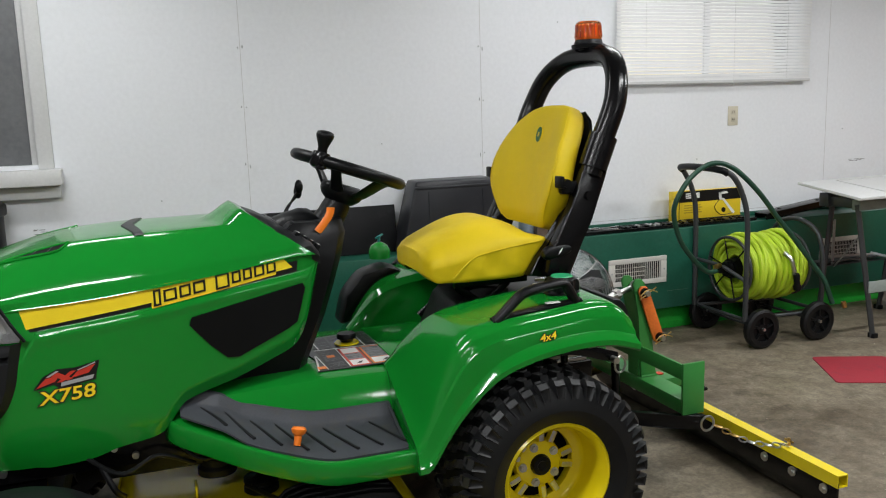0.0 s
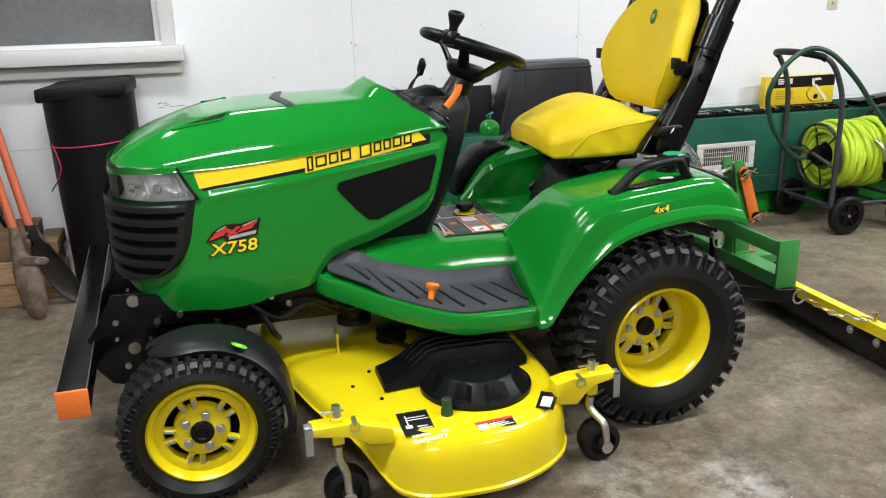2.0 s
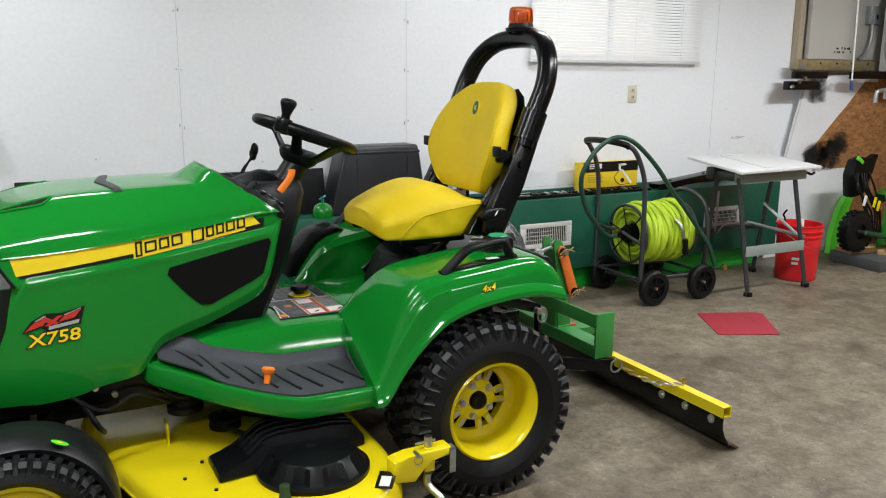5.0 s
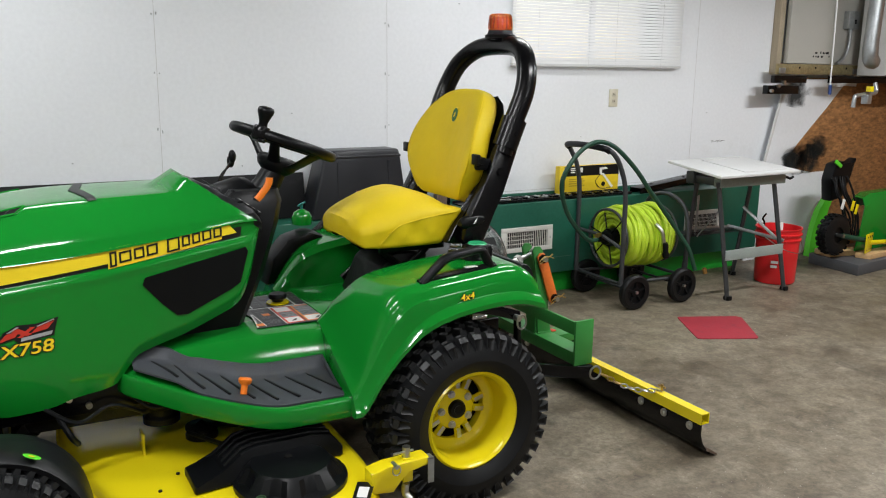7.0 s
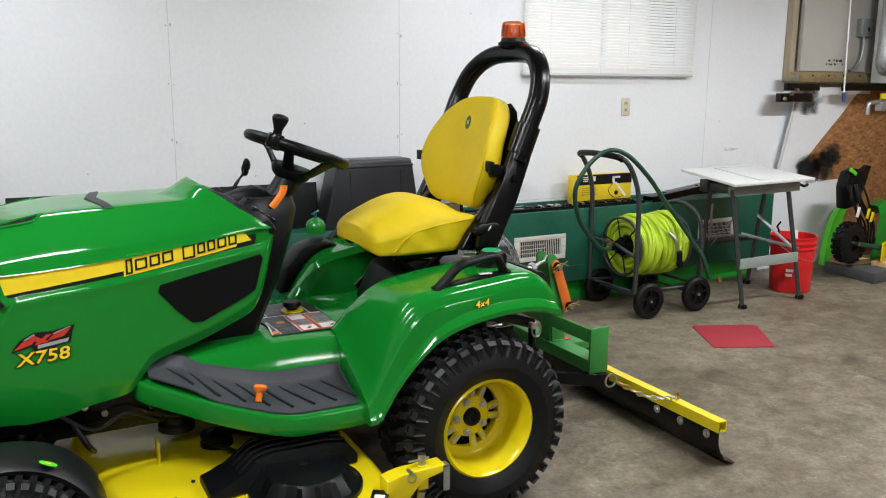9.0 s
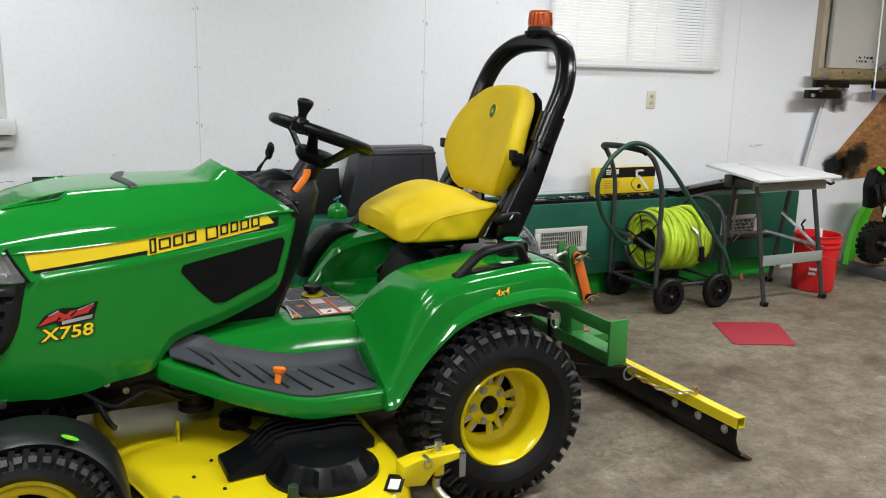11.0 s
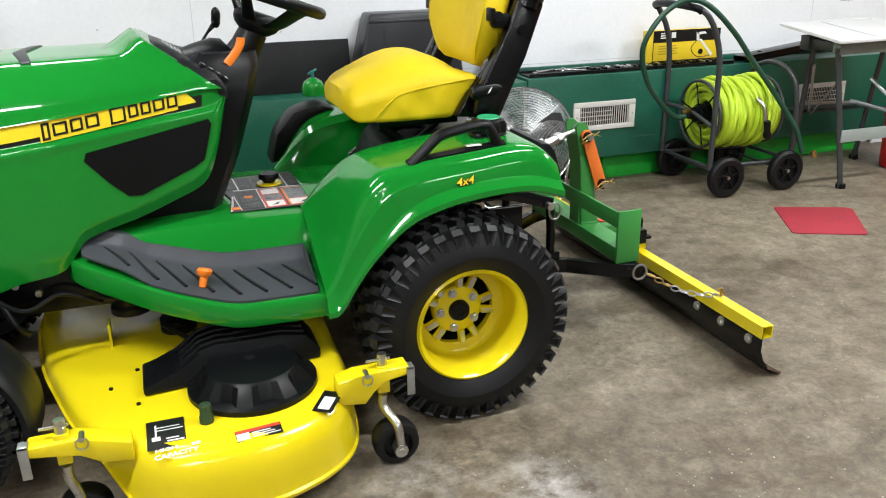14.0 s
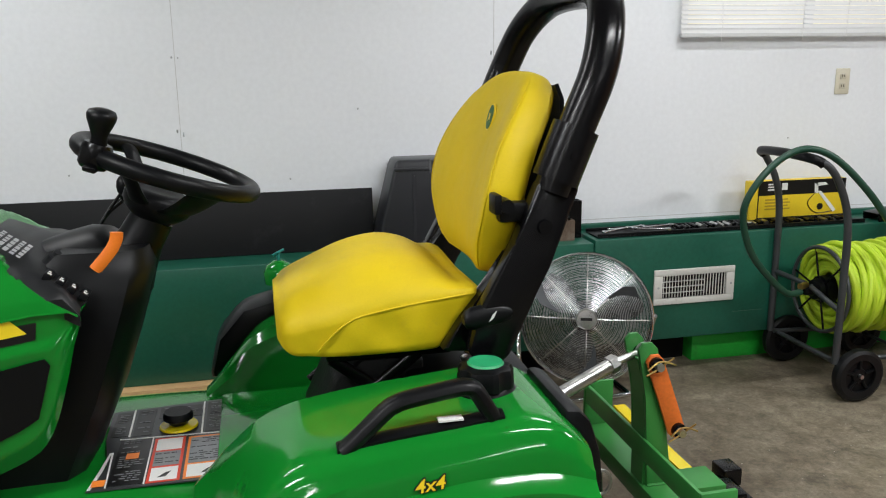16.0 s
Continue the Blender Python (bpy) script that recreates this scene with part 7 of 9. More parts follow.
# ---- rear blade on its hitch frame ----
def rear_blade():
    T = thing("rear_blade", (0.9, YC, 0), "black and yellow rear grading blade on green hitch frame", "grader blade")
    def bx(y):
        return 0.998 + 0.006 * (y + 0.70)
    y0, y1 = -0.70, 0.86
    # curved mouldboard
    bm = B()
    rows = []
    for i in range(9):
        y = y0 + (y1 - y0) * i / 8
        x = bx(y)
        rows.append([(x + dx, y, z) for dx, z in ((-0.004, 0.165), (-0.012, 0.13), (-0.012, 0.095), (0.0, 0.06), (0.022, 0.03), (0.05, 0.012), (0.055, 0.018), (0.03, 0.037), (0.01, 0.065), (-0.003, 0.1), (-0.003, 0.165))])
    loft(bm, rows, close=True, caps=True)
    mb = part("mouldboard", bm, BLACK_STEEL, T, "black curved mouldboard", 40)
    bm = B()
    rows = []
    for i in range(9):
        y = y0 - 0.006 + (y1 - y0 + 0.012) * i / 8
        x = bx(y)
        rows.append([(x + dx, y, z) for dx, z in ((0.03, 0.03), (0.085, 0.002), (0.088, 0.008), (0.036, 0.042))])
    loft(bm, rows, close=True, caps=True)
    part("cutting_edge", bm, RUST, T)
    # hollow square tube along the top
    bm = B()
    rows = []
    for s in (0, 1):
        y = y0 if s == 0 else y1
        x = bx(y)
        rows.append([(x - 0.010, y, 0.190), (x + 0.034, y, 0.190), (x + 0.034, y, 0.146), (x - 0.010, y, 0.146)])
        rows.append([(x - 0.006, y, 0.186), (x + 0.030, y, 0.186), (x + 0.030, y, 0.150), (x - 0.006, y, 0.150)])
    rr = [rows[1], rows[0], rows[2], rows[3], rows[1]]
    loft(bm, rr, close=True)
    bmesh.ops.remove_doubles(bm, verts=bm.verts, dist=1e-5)
    part("top_tube", bm, YELLOW, T, "yellow square top tube", 20)
    for y in (-0.362, -0.50, -0.645, 0.5, 0.65):
        bm = B()
        x = bx(y) - 0.012
        rod(bm, (x + 0.004, y, 0.125), (x - 0.004, y, 0.125), 0.017, seg=18)
        rod(bm, (x, y, 0.125), (x - 0.012, y, 0.125), 0.009, seg=6)
        part("carriage_bolt", bm, ZINC, mb)
    # green A-frame: end plates, square lower beam, flat upper bar
    for y in (-0.27, 0.407):
        bm = B()
        box(bm, 0.688, 0.780, y - 0.006, y + 0.006, 0.300, 0.493, 0.002)
        part("side_plate", bm, GREEN_MATTE, T)
    bm = B()
    box(bm, 0.690, 0.778, -0.264, 0.401, 0.302, 0.356, 0.003)
    part("lower_beam", bm, GREEN_MATTE, T)
    bm = B()
    box(bm, 0.690, 0.700, -0.264, 0.401, 0.430, 0.488, 0.002)
    part("upper_bar", bm, GREEN_MATTE, T)
    # tapered mast of folded plate
    for y in (0.018, 0.098):
        bm = B()
        prism(bm, [(0.704, 0.356), (0.774, 0.356), (0.726, 0.690), (0.716, 0.735), (0.700, 0.752), (0.676, 0.752), (0.664, 0.735), (0.690, 0.60)], "y", y - 0.005, y + 0.005, 0.002)
        part("mast", bm, GREEN_MATTE, T)
    bm = B()
    rows = [[(x, y, z) for y in (0.024, 0.092)] for x, z in ((0.702, 0.358), (0.700, 0.55), (0.690, 0.64), (0.672, 0.71))]
    loft(bm, rows)
    shell(bm, 0.006)
    part("mast_web", bm, GREEN_MATTE, T)
    # weld beads at the foot of the mast
    for y in (0.012, 0.104):
        bm = B()
        pipe(bm, [(0.704 + 0.007 * i, y, 0.3585 + 0.0008 * (i % 2)) for i in range(11)], 0.0045, 6)
        part("weld_bead", bm, GREEN_MATTE, T)
    bm = B()
    box(bm, 0.780, 0.93, 0.0, 0.11, 0.300, 0.338, 0.003)
    part("drawbar", bm, GREEN_MATTE, T)
    for y in (0.004, 0.112):
        bm = B()
        prism(bm, [(0.680, 0.707), (0.692, 0.724), (0.714, 0.724), (0.728, 0.708), (0.800, 0.508), (0.788, 0.495), (0.764, 0.493), (0.752, 0.503)], "y", y - 0.005, y + 0.005, 0.002)
        part("brace_link", bm, ORANGE_PAINT, T, "orange flat brace link")
    for x, z in ((0.705, 0.700), (0.776, 0.515)):
        bm = B()
        rod(bm, (x, -0.012, z), (x, 0.13, z), 0.019, seg=16)
        part("washer", bm, BLACK_STEEL, T)
        bm = B()
        rod(bm, (x, -0.030, z), (x, 0.14, z), 0.0105, seg=12)
        hp = part("hitch_pin", bm, ZINC, T)
        bm = B()
        pipe(bm, smooth_path([(x - 0.035, -0.030, z - 0.004), (x - 0.01, -0.026, z + 0.012), (x + 0.012, -0.026, z + 0.014), (x + 0.040, -0.030, z + 0.004)], 5), 0.0024, 6)
        pipe(bm, smooth_path([(x - 0.038, -0.028, z - 0.018), (x - 0.012, -0.024, z - 0.008), (x + 0.008, -0.024, z + 0.004), (x + 0.034, -0.030, z + 0.024)], 5), 0.0024, 6)
        part("cotter_pin", bm, BRASS, hp)
    # black pivot with its stop block over the blade
    bm = B()
    box(bm, 0.88, 1.0, 0.005, 0.105, 0.24, 0.298, 0.005)
    part("pivot_block", bm, BLACK_STEEL, T)
    bm = B()
    box(bm, 1.005, 1.062, 0.13, 0.20, 0.248, 0.300, 0.004)
    part("stop_lug", bm, BLACK_STEEL, T)
    bm = B()
    box(bm, 0.96, 1.056, 0.055, 0.20, 0.236, 0.248, 0.002)
    part("pivot_plate", bm, BLACK_STEEL, T)
    bm = B()
    box(bm, 0.985, 1.048, 0.075, 0.15, 0.190, 0.236, 0.002)
    part("pivot_tab", bm, YELLOW, T)
    bm = B()
    box(bm, 0.81, 0.835, 0.05, 0.08, 0.338, 0.344, 0.002)
    part("tag", bm, DECAL_RED, T)
    # safety chain with ring
    bm = B()
    c = Vector((0.742, -0.340, 0.288))
    pipe(bm, [c + Vector((0.027 * math.cos(t), -0.006, 0.027 * math.sin(t))) for t in [2 * math.pi * i / 20 for i in range(20)]], 0.004, 8, closed=True)
    part("ring", bm, ZINC, T)
    a, b = Vector((0.768, -0.35, 0.283)), Vector((bx(-0.45) + 0.016, -0.45, 0.20))
    for i in range(9):
        t = (i + 0.5) / 9
        p = a.lerp(b, t) + Vector((0, 0, -0.03 * math.sin(math.pi * t)))
        d = (b - a).normalized()
        u = frame_of(d)[i % 2]
        bm = B()
        pipe(bm, [p + d * 0.016 * math.cos(q) + u * 0.009 * math.sin(q) for q in [2 * math.pi * k / 12 for k in range(12)]], 0.0028, 6, closed=True)
        part("chain_link", bm, BRASS if i < 3 else ZINC, T)
    bm = B()
    rod(bm, (b.x, b.y, 0.195), (b.x, b.y, 0.225), 0.006, seg=10)
    rod(bm, (b.x, b.y - 0.02, 0.215), (b.x, b.y + 0.02, 0.215), 0.004, seg=8)
    part("chain_pin", bm, BRASS, T)


rear_blade()

# three-point linkage of the tractor
bm = B()
rod(bm, (0.37, -0.02, 0.617), (0.60, 0.04, 0.692), 0.0175, seg=18)
tl = part("top_link", bm, ZINC, TR, "zinc plated top link turnbuckle")
bm = B()
rod(bm, (0.597, 0.039, 0.691), (0.618, 0.044, 0.698), 0.023, seg=6)
rod(bm, (0.61, 0.042, 0.696), (0.70, 0.056, 0.716), 0.010, seg=12)
part("lock_nut", bm, ZINC, tl)
bm = B()
ball(bm, (0.70, 0.056, 0.716), 0.024, 14, (1, 0.7, 1))
part("ball_end", bm, ZINC, tl)
for y, g in ((-0.13, -1), (0.265, 1)):
    bm = B()
    line = ((0.20, -0.02), (0.46, 0.0), (0.55, 0.02), (0.67, 0.118), (0.70, 0.135), (0.77, 0.160))
    prism(bm, [(x, y + g * (o + 0.014)) for x, o in line] + [(x, y + g * (o - 0.014)) for x, o in reversed(line)], "z", 0.248, 0.299, 0.004)
    la = part("lower_link", bm, BLACK_STEEL, TR)
    bm = B()
    pipe(bm, [(0.495, y, 0.50), (0.50, y, 0.40), (0.50, y, 0.29)], 0.016, 10)
    box(bm, 0.470, 0.530, y - 0.022, y + 0.022, 0.255, 0.325, 0.004)
    part("lift_link", bm, BLACK_STEEL, la)
    bm = B()
    c = Vector((0.50, y - 0.026, 0.485))
    pipe(bm, [c + Vector((0.022 * math.cos(t), 0, 0.03 * math.sin(t))) for t in [2 * math.pi * i / 16 for i in range(16)]], 0.004, 8, closed=True)
    rod(bm, c + Vector((-0.02, 0.05, 0.02)), c + Vector((-0.02, -0.012, 0.02)), 0.013, seg=12)
    part("lynch_pin", bm, ZINC, la)
    bm = B()
    pipe(bm, smooth_path([(0.17, y, 0.56), (0.32, y, 0.56), (0.50, y, 0.505)], 5), 0.02, 10, flat=(0.01, 0.022), up=(0, 1, 0))
    part("lift_arm", bm, BLACK_STEEL, TR)
    bm = B()
    c = Vector((0.21, y - 0.05, 0.635))
    pipe(bm, [c + Vector((0.018 * math.cos(t), 0, 0.020 * math.sin(t))) for t in [2 * math.pi * i / 16 for i in range(16)]], 0.0045, 8, closed=True)
    part("arm_ring", bm, BRASS, TR)


# ---- along the back wall: heater cabinet and what lies on it ----
def heater_cabinet():
    x0, x1, yf, z0, z1 = -1.30, 3.87, 1.55, 0.165, 0.655
    h = thing("heater_cabinet", (1.3, 1.7, 0), "long dark green sheet metal heater cabinet along wall", "heater")
    bm = B()
    box(bm, x0, 1.198, yf, WALL_Y - 0.003, z0, z1 - 0.012, 0.006)
    part("casing", bm, HEATER, h)
    bm = B()
    box(bm, 1.202, x1, yf - 0.004, WALL_Y - 0.003, z0, z1, 0.006)
    part("casing", bm, HEATER, h)
    bm = B()
    box(bm, 1.202, x1, WALL_Y - 0.028, WALL_Y - 0.004, z1, z1 + 0.028, 0.004)
    part("rear_upstand", bm, HEATER, h)
    for a, b in ((1.766, 2.28), (2.283, 3.78)):
        bm = B()
        box(bm, a, b, 1.655, WALL_Y - 0.004, 0.0, 0.135, 0.004)
        part("plinth", bm, BASE_GREEN, h, "bright green plinth")
    bm = B()
    box(bm, -1.25, 0.35, 1.50, WALL_Y - 0.004, 0.0, 0.1645, 0.004)
    part("plinth", bm, PALE_WOOD, h, "bare pine plinth")
    # no plinth here: added near-black strip paints the shaded gap under the casing
    bm = B()
    box(bm, 0.36, 1.755, 1.72, 1.78, 0.0, 0.164)
    part("foot", bm, DARK, h)
    for vx0, vx1, vz0, vz1, left in ((1.49, 1.895, 0.335, 0.50, 0.6), (3.09, 3.46, 0.335, 0.50, 1.0)):
        w, f = 0.03, yf - 0.004
        bm = B()
        for q in ((vx0, vx1, vz1 - w, vz1), (vx0, vx1, vz0, vz0 + w), (vx0, vx0 + w * 1.4, vz0 + w, vz1 - w), (vx1 - w * 1.4, vx1, vz0 + w, vz1 - w)):
            box(bm, q[0], q[1], f - 0.012, f - 0.0005, q[2], q[3], 0.003)
        bmesh.ops.remove_doubles(bm, verts=bm.verts, dist=1e-4)
        v = part("vent_grille", bm, VENT_WHITE, h, "ivory louvred vent grille")
        # black sheet behind the louvres, painting the shade between them
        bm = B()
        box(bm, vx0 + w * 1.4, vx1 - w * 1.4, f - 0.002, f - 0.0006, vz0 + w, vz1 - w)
        part("vent_gap_shade", bm, DARK, v)
        n = 22
        for i in range(n):
            x = vx0 + w * 1.4 + (vx1 - vx0 - w * 2.8) * (i + 0.5) / n
            bm = B()
            box(bm, -0.0022, 0.0022, -0.0010, 0.0010, vz0 + w, vz1 - w, m=pose(x, f - 0.0065, 0, 0, 0, 35 if i / n < left else -20))
            part("louvre", bm, VENT_WHITE, v)
        for i in range(1, 4):
            z = vz0 + w + (vz1 - vz0 - 2 * w) * i / 4
            bm = B()
            box(bm, vx0 + w * 1.4, vx0 + (vx1 - vx0) * (0.62 if left < 1 else 0.92), f - 0.011, f - 0.0095, z - 0.002, z + 0.002)
            part("damper_bar", bm, VENT_WHITE, v)
        for x in (vx0 + 0.02, vx1 - 0.02):
            bm = B()
            rod(bm, (x, f - 0.012, (vz0 + vz1) / 2), (x, f - 0.015, (vz0 + vz1) / 2), 0.005, seg=8)
            part("vent_screw", bm, GALV, v)
    # stains low on the front
    SCRATCH = mat("pale_scratch", (0.10, 0.17, 0.13), 0.6)
    for a, b, z in ((1.9, 2.06, 0.272), (1.2, 1.5, 0.25), (2.25, 2.4, 0.268)):
        bm = B()
        box(bm, a, b, yf - 0.0055, yf - 0.0045, z, z + 0.002)
        part("paint_scratch", bm, SCRATCH, h)


heater_cabinet()

bm = B()
box(bm, -1.37, 0.245, -0.008, 0.008, 0, 0.262, 0.002)
bmesh.ops.transform(bm, matrix=pose(0, 1.722, 0.6435, -9, 0, 0), verts=bm.verts)
solid("rubber_panel", bm, RUBBER_MAT, "long black panel leaning on wall above heater", "panel", at=(-0.5, 1.7, 0.644))


CHUTE = mat("charcoal_moulded_plastic", (0.019, 0.020, 0.024), 0.36, 0, 0.15, 5, 500, 0.2, 0.0005, 0, 0.08, spec=0.45)


def black_chute():
    c = thing("grass_chute", (0.55, 1.66, 0.644), "black plastic tapered chute standing on heater", "plastic chute")
    bm = B()
    a = [(0.225, 1.57, 0.644), (0.84, 1.57, 0.644), (0.84, 1.78, 0.644), (0.225, 1.78, 0.644)]
    m_ = [(0.315, 1.60, 0.99), (0.80, 1.60, 0.99), (0.80, 1.78, 0.99), (0.315, 1.78, 0.99)]
    t = [(0.33, 1.605, 1.035), (0.79, 1.605, 1.035), (0.79, 1.775, 1.035), (0.33, 1.775, 1.035)]
    loft(bm, [a, m_, t], close=True, caps=True)
    bmesh.ops.bevel(bm, geom=list(bm.edges), offset=0.014, segments=3, profile=0.5, affect="EDGES", clamp_overlap=True)
    part("body", bm, CHUTE, c)
    bm = B()
    box(bm, 0.318, 0.80, 1.596, 1.782, 0.988, 1.004, 0.005)
    part("rim_band", bm, CHUTE, c)
    for x in (0.40, 0.72):
        bm = B()
        prism(bm, [(1.574, 0.70), (1.578, 0.70), (1.598, 0.97), (1.594, 0.97)], "x", x - 0.006, x + 0.006)
        part("moulded_rib", bm, CHUTE, c)
    bm = B()
    box(bm, 0.505, 0.58, 1.578, 1.582, 0.715, 0.80)
    for v in bm.verts:
        v.co.y += (v.co.z - 0.644) * 0.087 - 0.013
    lb = part("warning_label", bm, DECAL_WHITE, c, "white and red warning label")
    bm = B()
    for q in ((0.505, 0.58, 0.79, 0.80), (0.505, 0.58, 0.715, 0.722), (0.505, 0.512, 0.715, 0.80), (0.573, 0.58, 0.715, 0.80)):
        box(bm, q[0], q[1], 1.5765, 1.5775, q[2], q[3])
    for v in bm.verts:
        v.co.y += (v.co.z - 0.644) * 0.087 - 0.013
    part("label_border", bm, DECAL_RED, lb)
    bm = B()
    box(bm, 0.525, 0.55, 1.5765, 1.5775, 0.735, 0.775)
    for v in bm.verts:
        v.co.y += (v.co.z - 0.644) * 0.087 - 0.013
        v.co.x += (v.co.z - 0.755) * 0.4
    part("label_mark", bm, DECAL_BLACK, lb)


black_chute()


def heater_top():
    for x, y, z1, w, m in ((1.155, 1.70, 0.815, 0.058, RUST), (1.10, 1.66, 0.735, 0.07, RUST)):
        t = thing("steel_tube", (x, y, 0.6435), "short dark square steel tube standing on heater", "steel tube", "steel offcuts")
        bm = B()
        h = w / 2
        o = [(x - h, y - h), (x + h, y - h), (x + h, y + h), (x - h, y + h)]
        i = [(x - h + 0.005, y - h + 0.005), (x + h - 0.005, y - h + 0.005), (x + h - 0.005, y + h - 0.005), (x - h + 0.005, y + h - 0.005)]
        rows = [[(*p, 0.66) for p in i], [(*p, z1) for p in i], [(*p, z1) for p in o], [(*p, 0.6435) for p in o]]
        loft(bm, rows, close=True)
        part("tube_wall", bm, BLACK_STEEL if w < 0.06 else RUST, t)
    c = thing("grey_bottle", (1.03, 1.70, 0.6435), "pale grey plastic bottle standing on heater", "bottle")
    bm = B()
    lathe(bm, [(0.0, 0.0), (0.042, 0.0), (0.045, 0.006), (0.045, 0.15), (0.036, 0.175), (0.018, 0.185)], (1.03, 1.70, 0.6435), "z", 24)
    part("body", bm, mat("grey_blue_plastic", (0.22, 0.26, 0.30), 0.4), c)
    bm = B()
    lathe(bm, [(0.020, 0.0), (0.020, 0.03), (0.0, 0.031)], (1.03, 1.70, 0.826), "z", 18)
    part("cap", bm, DECAL_GREY, c)
    # socket tray
    t = thing("socket_tray", (1.9, 1.65, 0.655), "long black tool tray with chrome sockets", "tool tray")
    bm = B()
    box(bm, 1.225, 2.60, 1.575, 1.715, 0.6555, 0.664, 0.003)
    part("tray", bm, BLACK_PLASTIC, t)
    for y in (1.577, 1.713):
        bm = B()
        box(bm, 1.225, 2.60, y - 0.004, y + 0.004, 0.664, 0.676, 0.002)
        part("tray_edge", bm, BLACK_PLASTIC, t)
    rnd = random.Random(3)
    for i in range(34):
        x = 1.62 + 0.028 * i
        y = 1.60 + rnd.uniform(0, 0.02)
        bm = B()
        if i % 3:
            rod(bm, (x, y, 0.674), (x + rnd.uniform(-0.01, 0.01), y + 0.065, 0.674), rnd.uniform(0.007, 0.011), seg=10)
        else:
            rod(bm, (x, y, 0.672), (x + 0.02, y + 0.09, 0.672), 0.005, seg=8)
        part("socket", bm, BLACK_STEEL if rnd.random() < 0.55 else ZINC, t)
    for x, y, a, L in ((1.34, 1.63, 25, 0.16), (1.40, 1.66, 12, 0.18), (1.50, 1.61, -20, 0.15), (1.56, 1.66, 8, 0.14)):
        w = thing("wrench", (x, y, 0.677), "small chrome wrench lying on tray", "wrench", "wrenches on tray")
        bm = B()
        box(bm, -L / 2, L / 2, -0.006, 0.006, 0.677, 0.683, 0.002, pose(x, y, 0, 0, 0, a))
        part("shank", bm, CHROME, w)
        for s in (-1, 1):
            bm = B()
            lathe(bm, [(0.007, 0.0), (0.014, 0.0), (0.014, 0.008), (0.007, 0.008)], (x + s * L / 2 * math.cos(radians(a)), y + s * L / 2 * math.sin(radians(a)), 0.676), "z", 14, closed=True)
            part("jaw", bm, CHROME, w)
    # tool box carton
    b = thing("tool_carton", (2.29, 1.69, 0.664), "yellow and black cardboard tool carton", "carton")
    x0, x1, y0, y1, z0, z1 = 2.035, 2.55, 1.672, 1.722, 0.678, 0.862
    bm = B()
    box(bm, x0, x1, y0, y1, z0, z1, 0.002)
    part("box", bm, mat("yellow_card", (0.78, 0.56, 0.02), 0.5, 0, 0.05, 5, 120, 0.05), b)
    bm = B()
    box(bm, x0 + 0.045, x1, y0 - 0.0012, y0 - 0.0004, z0 + 0.115, z1)
    part("black_band", bm, DECAL_BLACK, b)
    bm = B()
    box(bm, x0 + 0.04, x0 + 0.045, y0 - 0.0014, y0 - 0.0004, z0, z1)
    box(bm, x0 + 0.045, x1, y0 - 0.0014, y0 - 0.0004, z0, z0 + 0.008)
    part("black_edge", bm, DECAL_BLACK, b)
    bm = B()
    for k in range(3):
        box(bm, x0 + 0.09, x0 + 0.15 - 0.01 * k, y0 - 0.002, y0 - 0.0014, z1 - 0.02 - 0.013 * k, z1 - 0.013 - 0.013 * k)
    box(bm, x0 + 0.165, x0 + 0.195, y0 - 0.002, y0 - 0.0014, z1 - 0.045, z1 - 0.012)
    part("print_bars", bm, DECAL_WHITE, b)
    bm = B()
    for k in range(4):
        box(bm, x0 + 0.08, x0 + 0.215 - 0.012 * (k % 2), y0 - 0.0012, y0 - 0.0006, z0 + 0.045 + 0.015 * k, z0 + 0.052 + 0.015 * k)
    part("print_lines", bm, mat("brown_print", (0.45, 0.30, 0.02), 0.5), b)
    bm = B()
    for pts in (((0.34, 0.165), (0.40, 0.168), (0.415, 0.155), (0.36, 0.15)), ((0.34, 0.165), (0.36, 0.165), (0.365, 0.115), (0.345, 0.115)), ((0.36, 0.125), (0.38, 0.125), (0.47, 0.03), (0.455, 0.018))):
        bm.faces.new([bm.verts.new((x0 + u, y0 - 0.0022, z0 + v)) for u, v in pts])
    part("pictured_tool", bm, DECAL_WHITE, b)
    bm = B()
    pipe(bm, smooth_path([(x0 + 0.35, y0 - 0.0025, z0 + 0.12), (x0 + 0.31, y0 - 0.0025, z0 + 0.07), (x0 + 0.36, y0 - 0.0025, z0 + 0.02), (x0 + 0.45, y0 - 0.0025, z0 + 0.025)], 5), 0.002, 6)
    rod(bm, (x0 + 0.38, y0 - 0.0004, z0 + 0.05), (x0 + 0.38, y0 - 0.003, z0 + 0.05), 0.016, seg=16)
    part("pictured_hose", bm, DECAL_BLACK, b)
    # black channel laid across the end of the heater
    s = thing("steel_channel", (3.1, 1.66, 0.657), "black steel channel lying on the heater", "steel channel")
    bm = B()
    prism(bm, [(-0.05, 0.0), (0.05, 0.0), (0.05, 0.045), (0.043, 0.045), (0.043, 0.007), (-0.043, 0.007), (-0.043, 0.045), (-0.05, 0.045)], "x", -0.42, 0.42, 0.001, m=pose(3.08, 1.66, 0.685, 180, -5, 6))
    for v in bm.verts:
        v.co.z += 0.045
    part("channel", bm, BLACK_STEEL, s)
    bm = B()
    for k in (-0.25, 0.1, 0.3):
        rod(bm, (3.08 + k, 1.66 + k * 0.1, 0.727 + k * 0.087), (3.08 + k, 1.66 + k * 0.1, 0.733 + k * 0.087), 0.012, seg=12)
    part("slot_mark", bm, DARK, s)


heater_top()


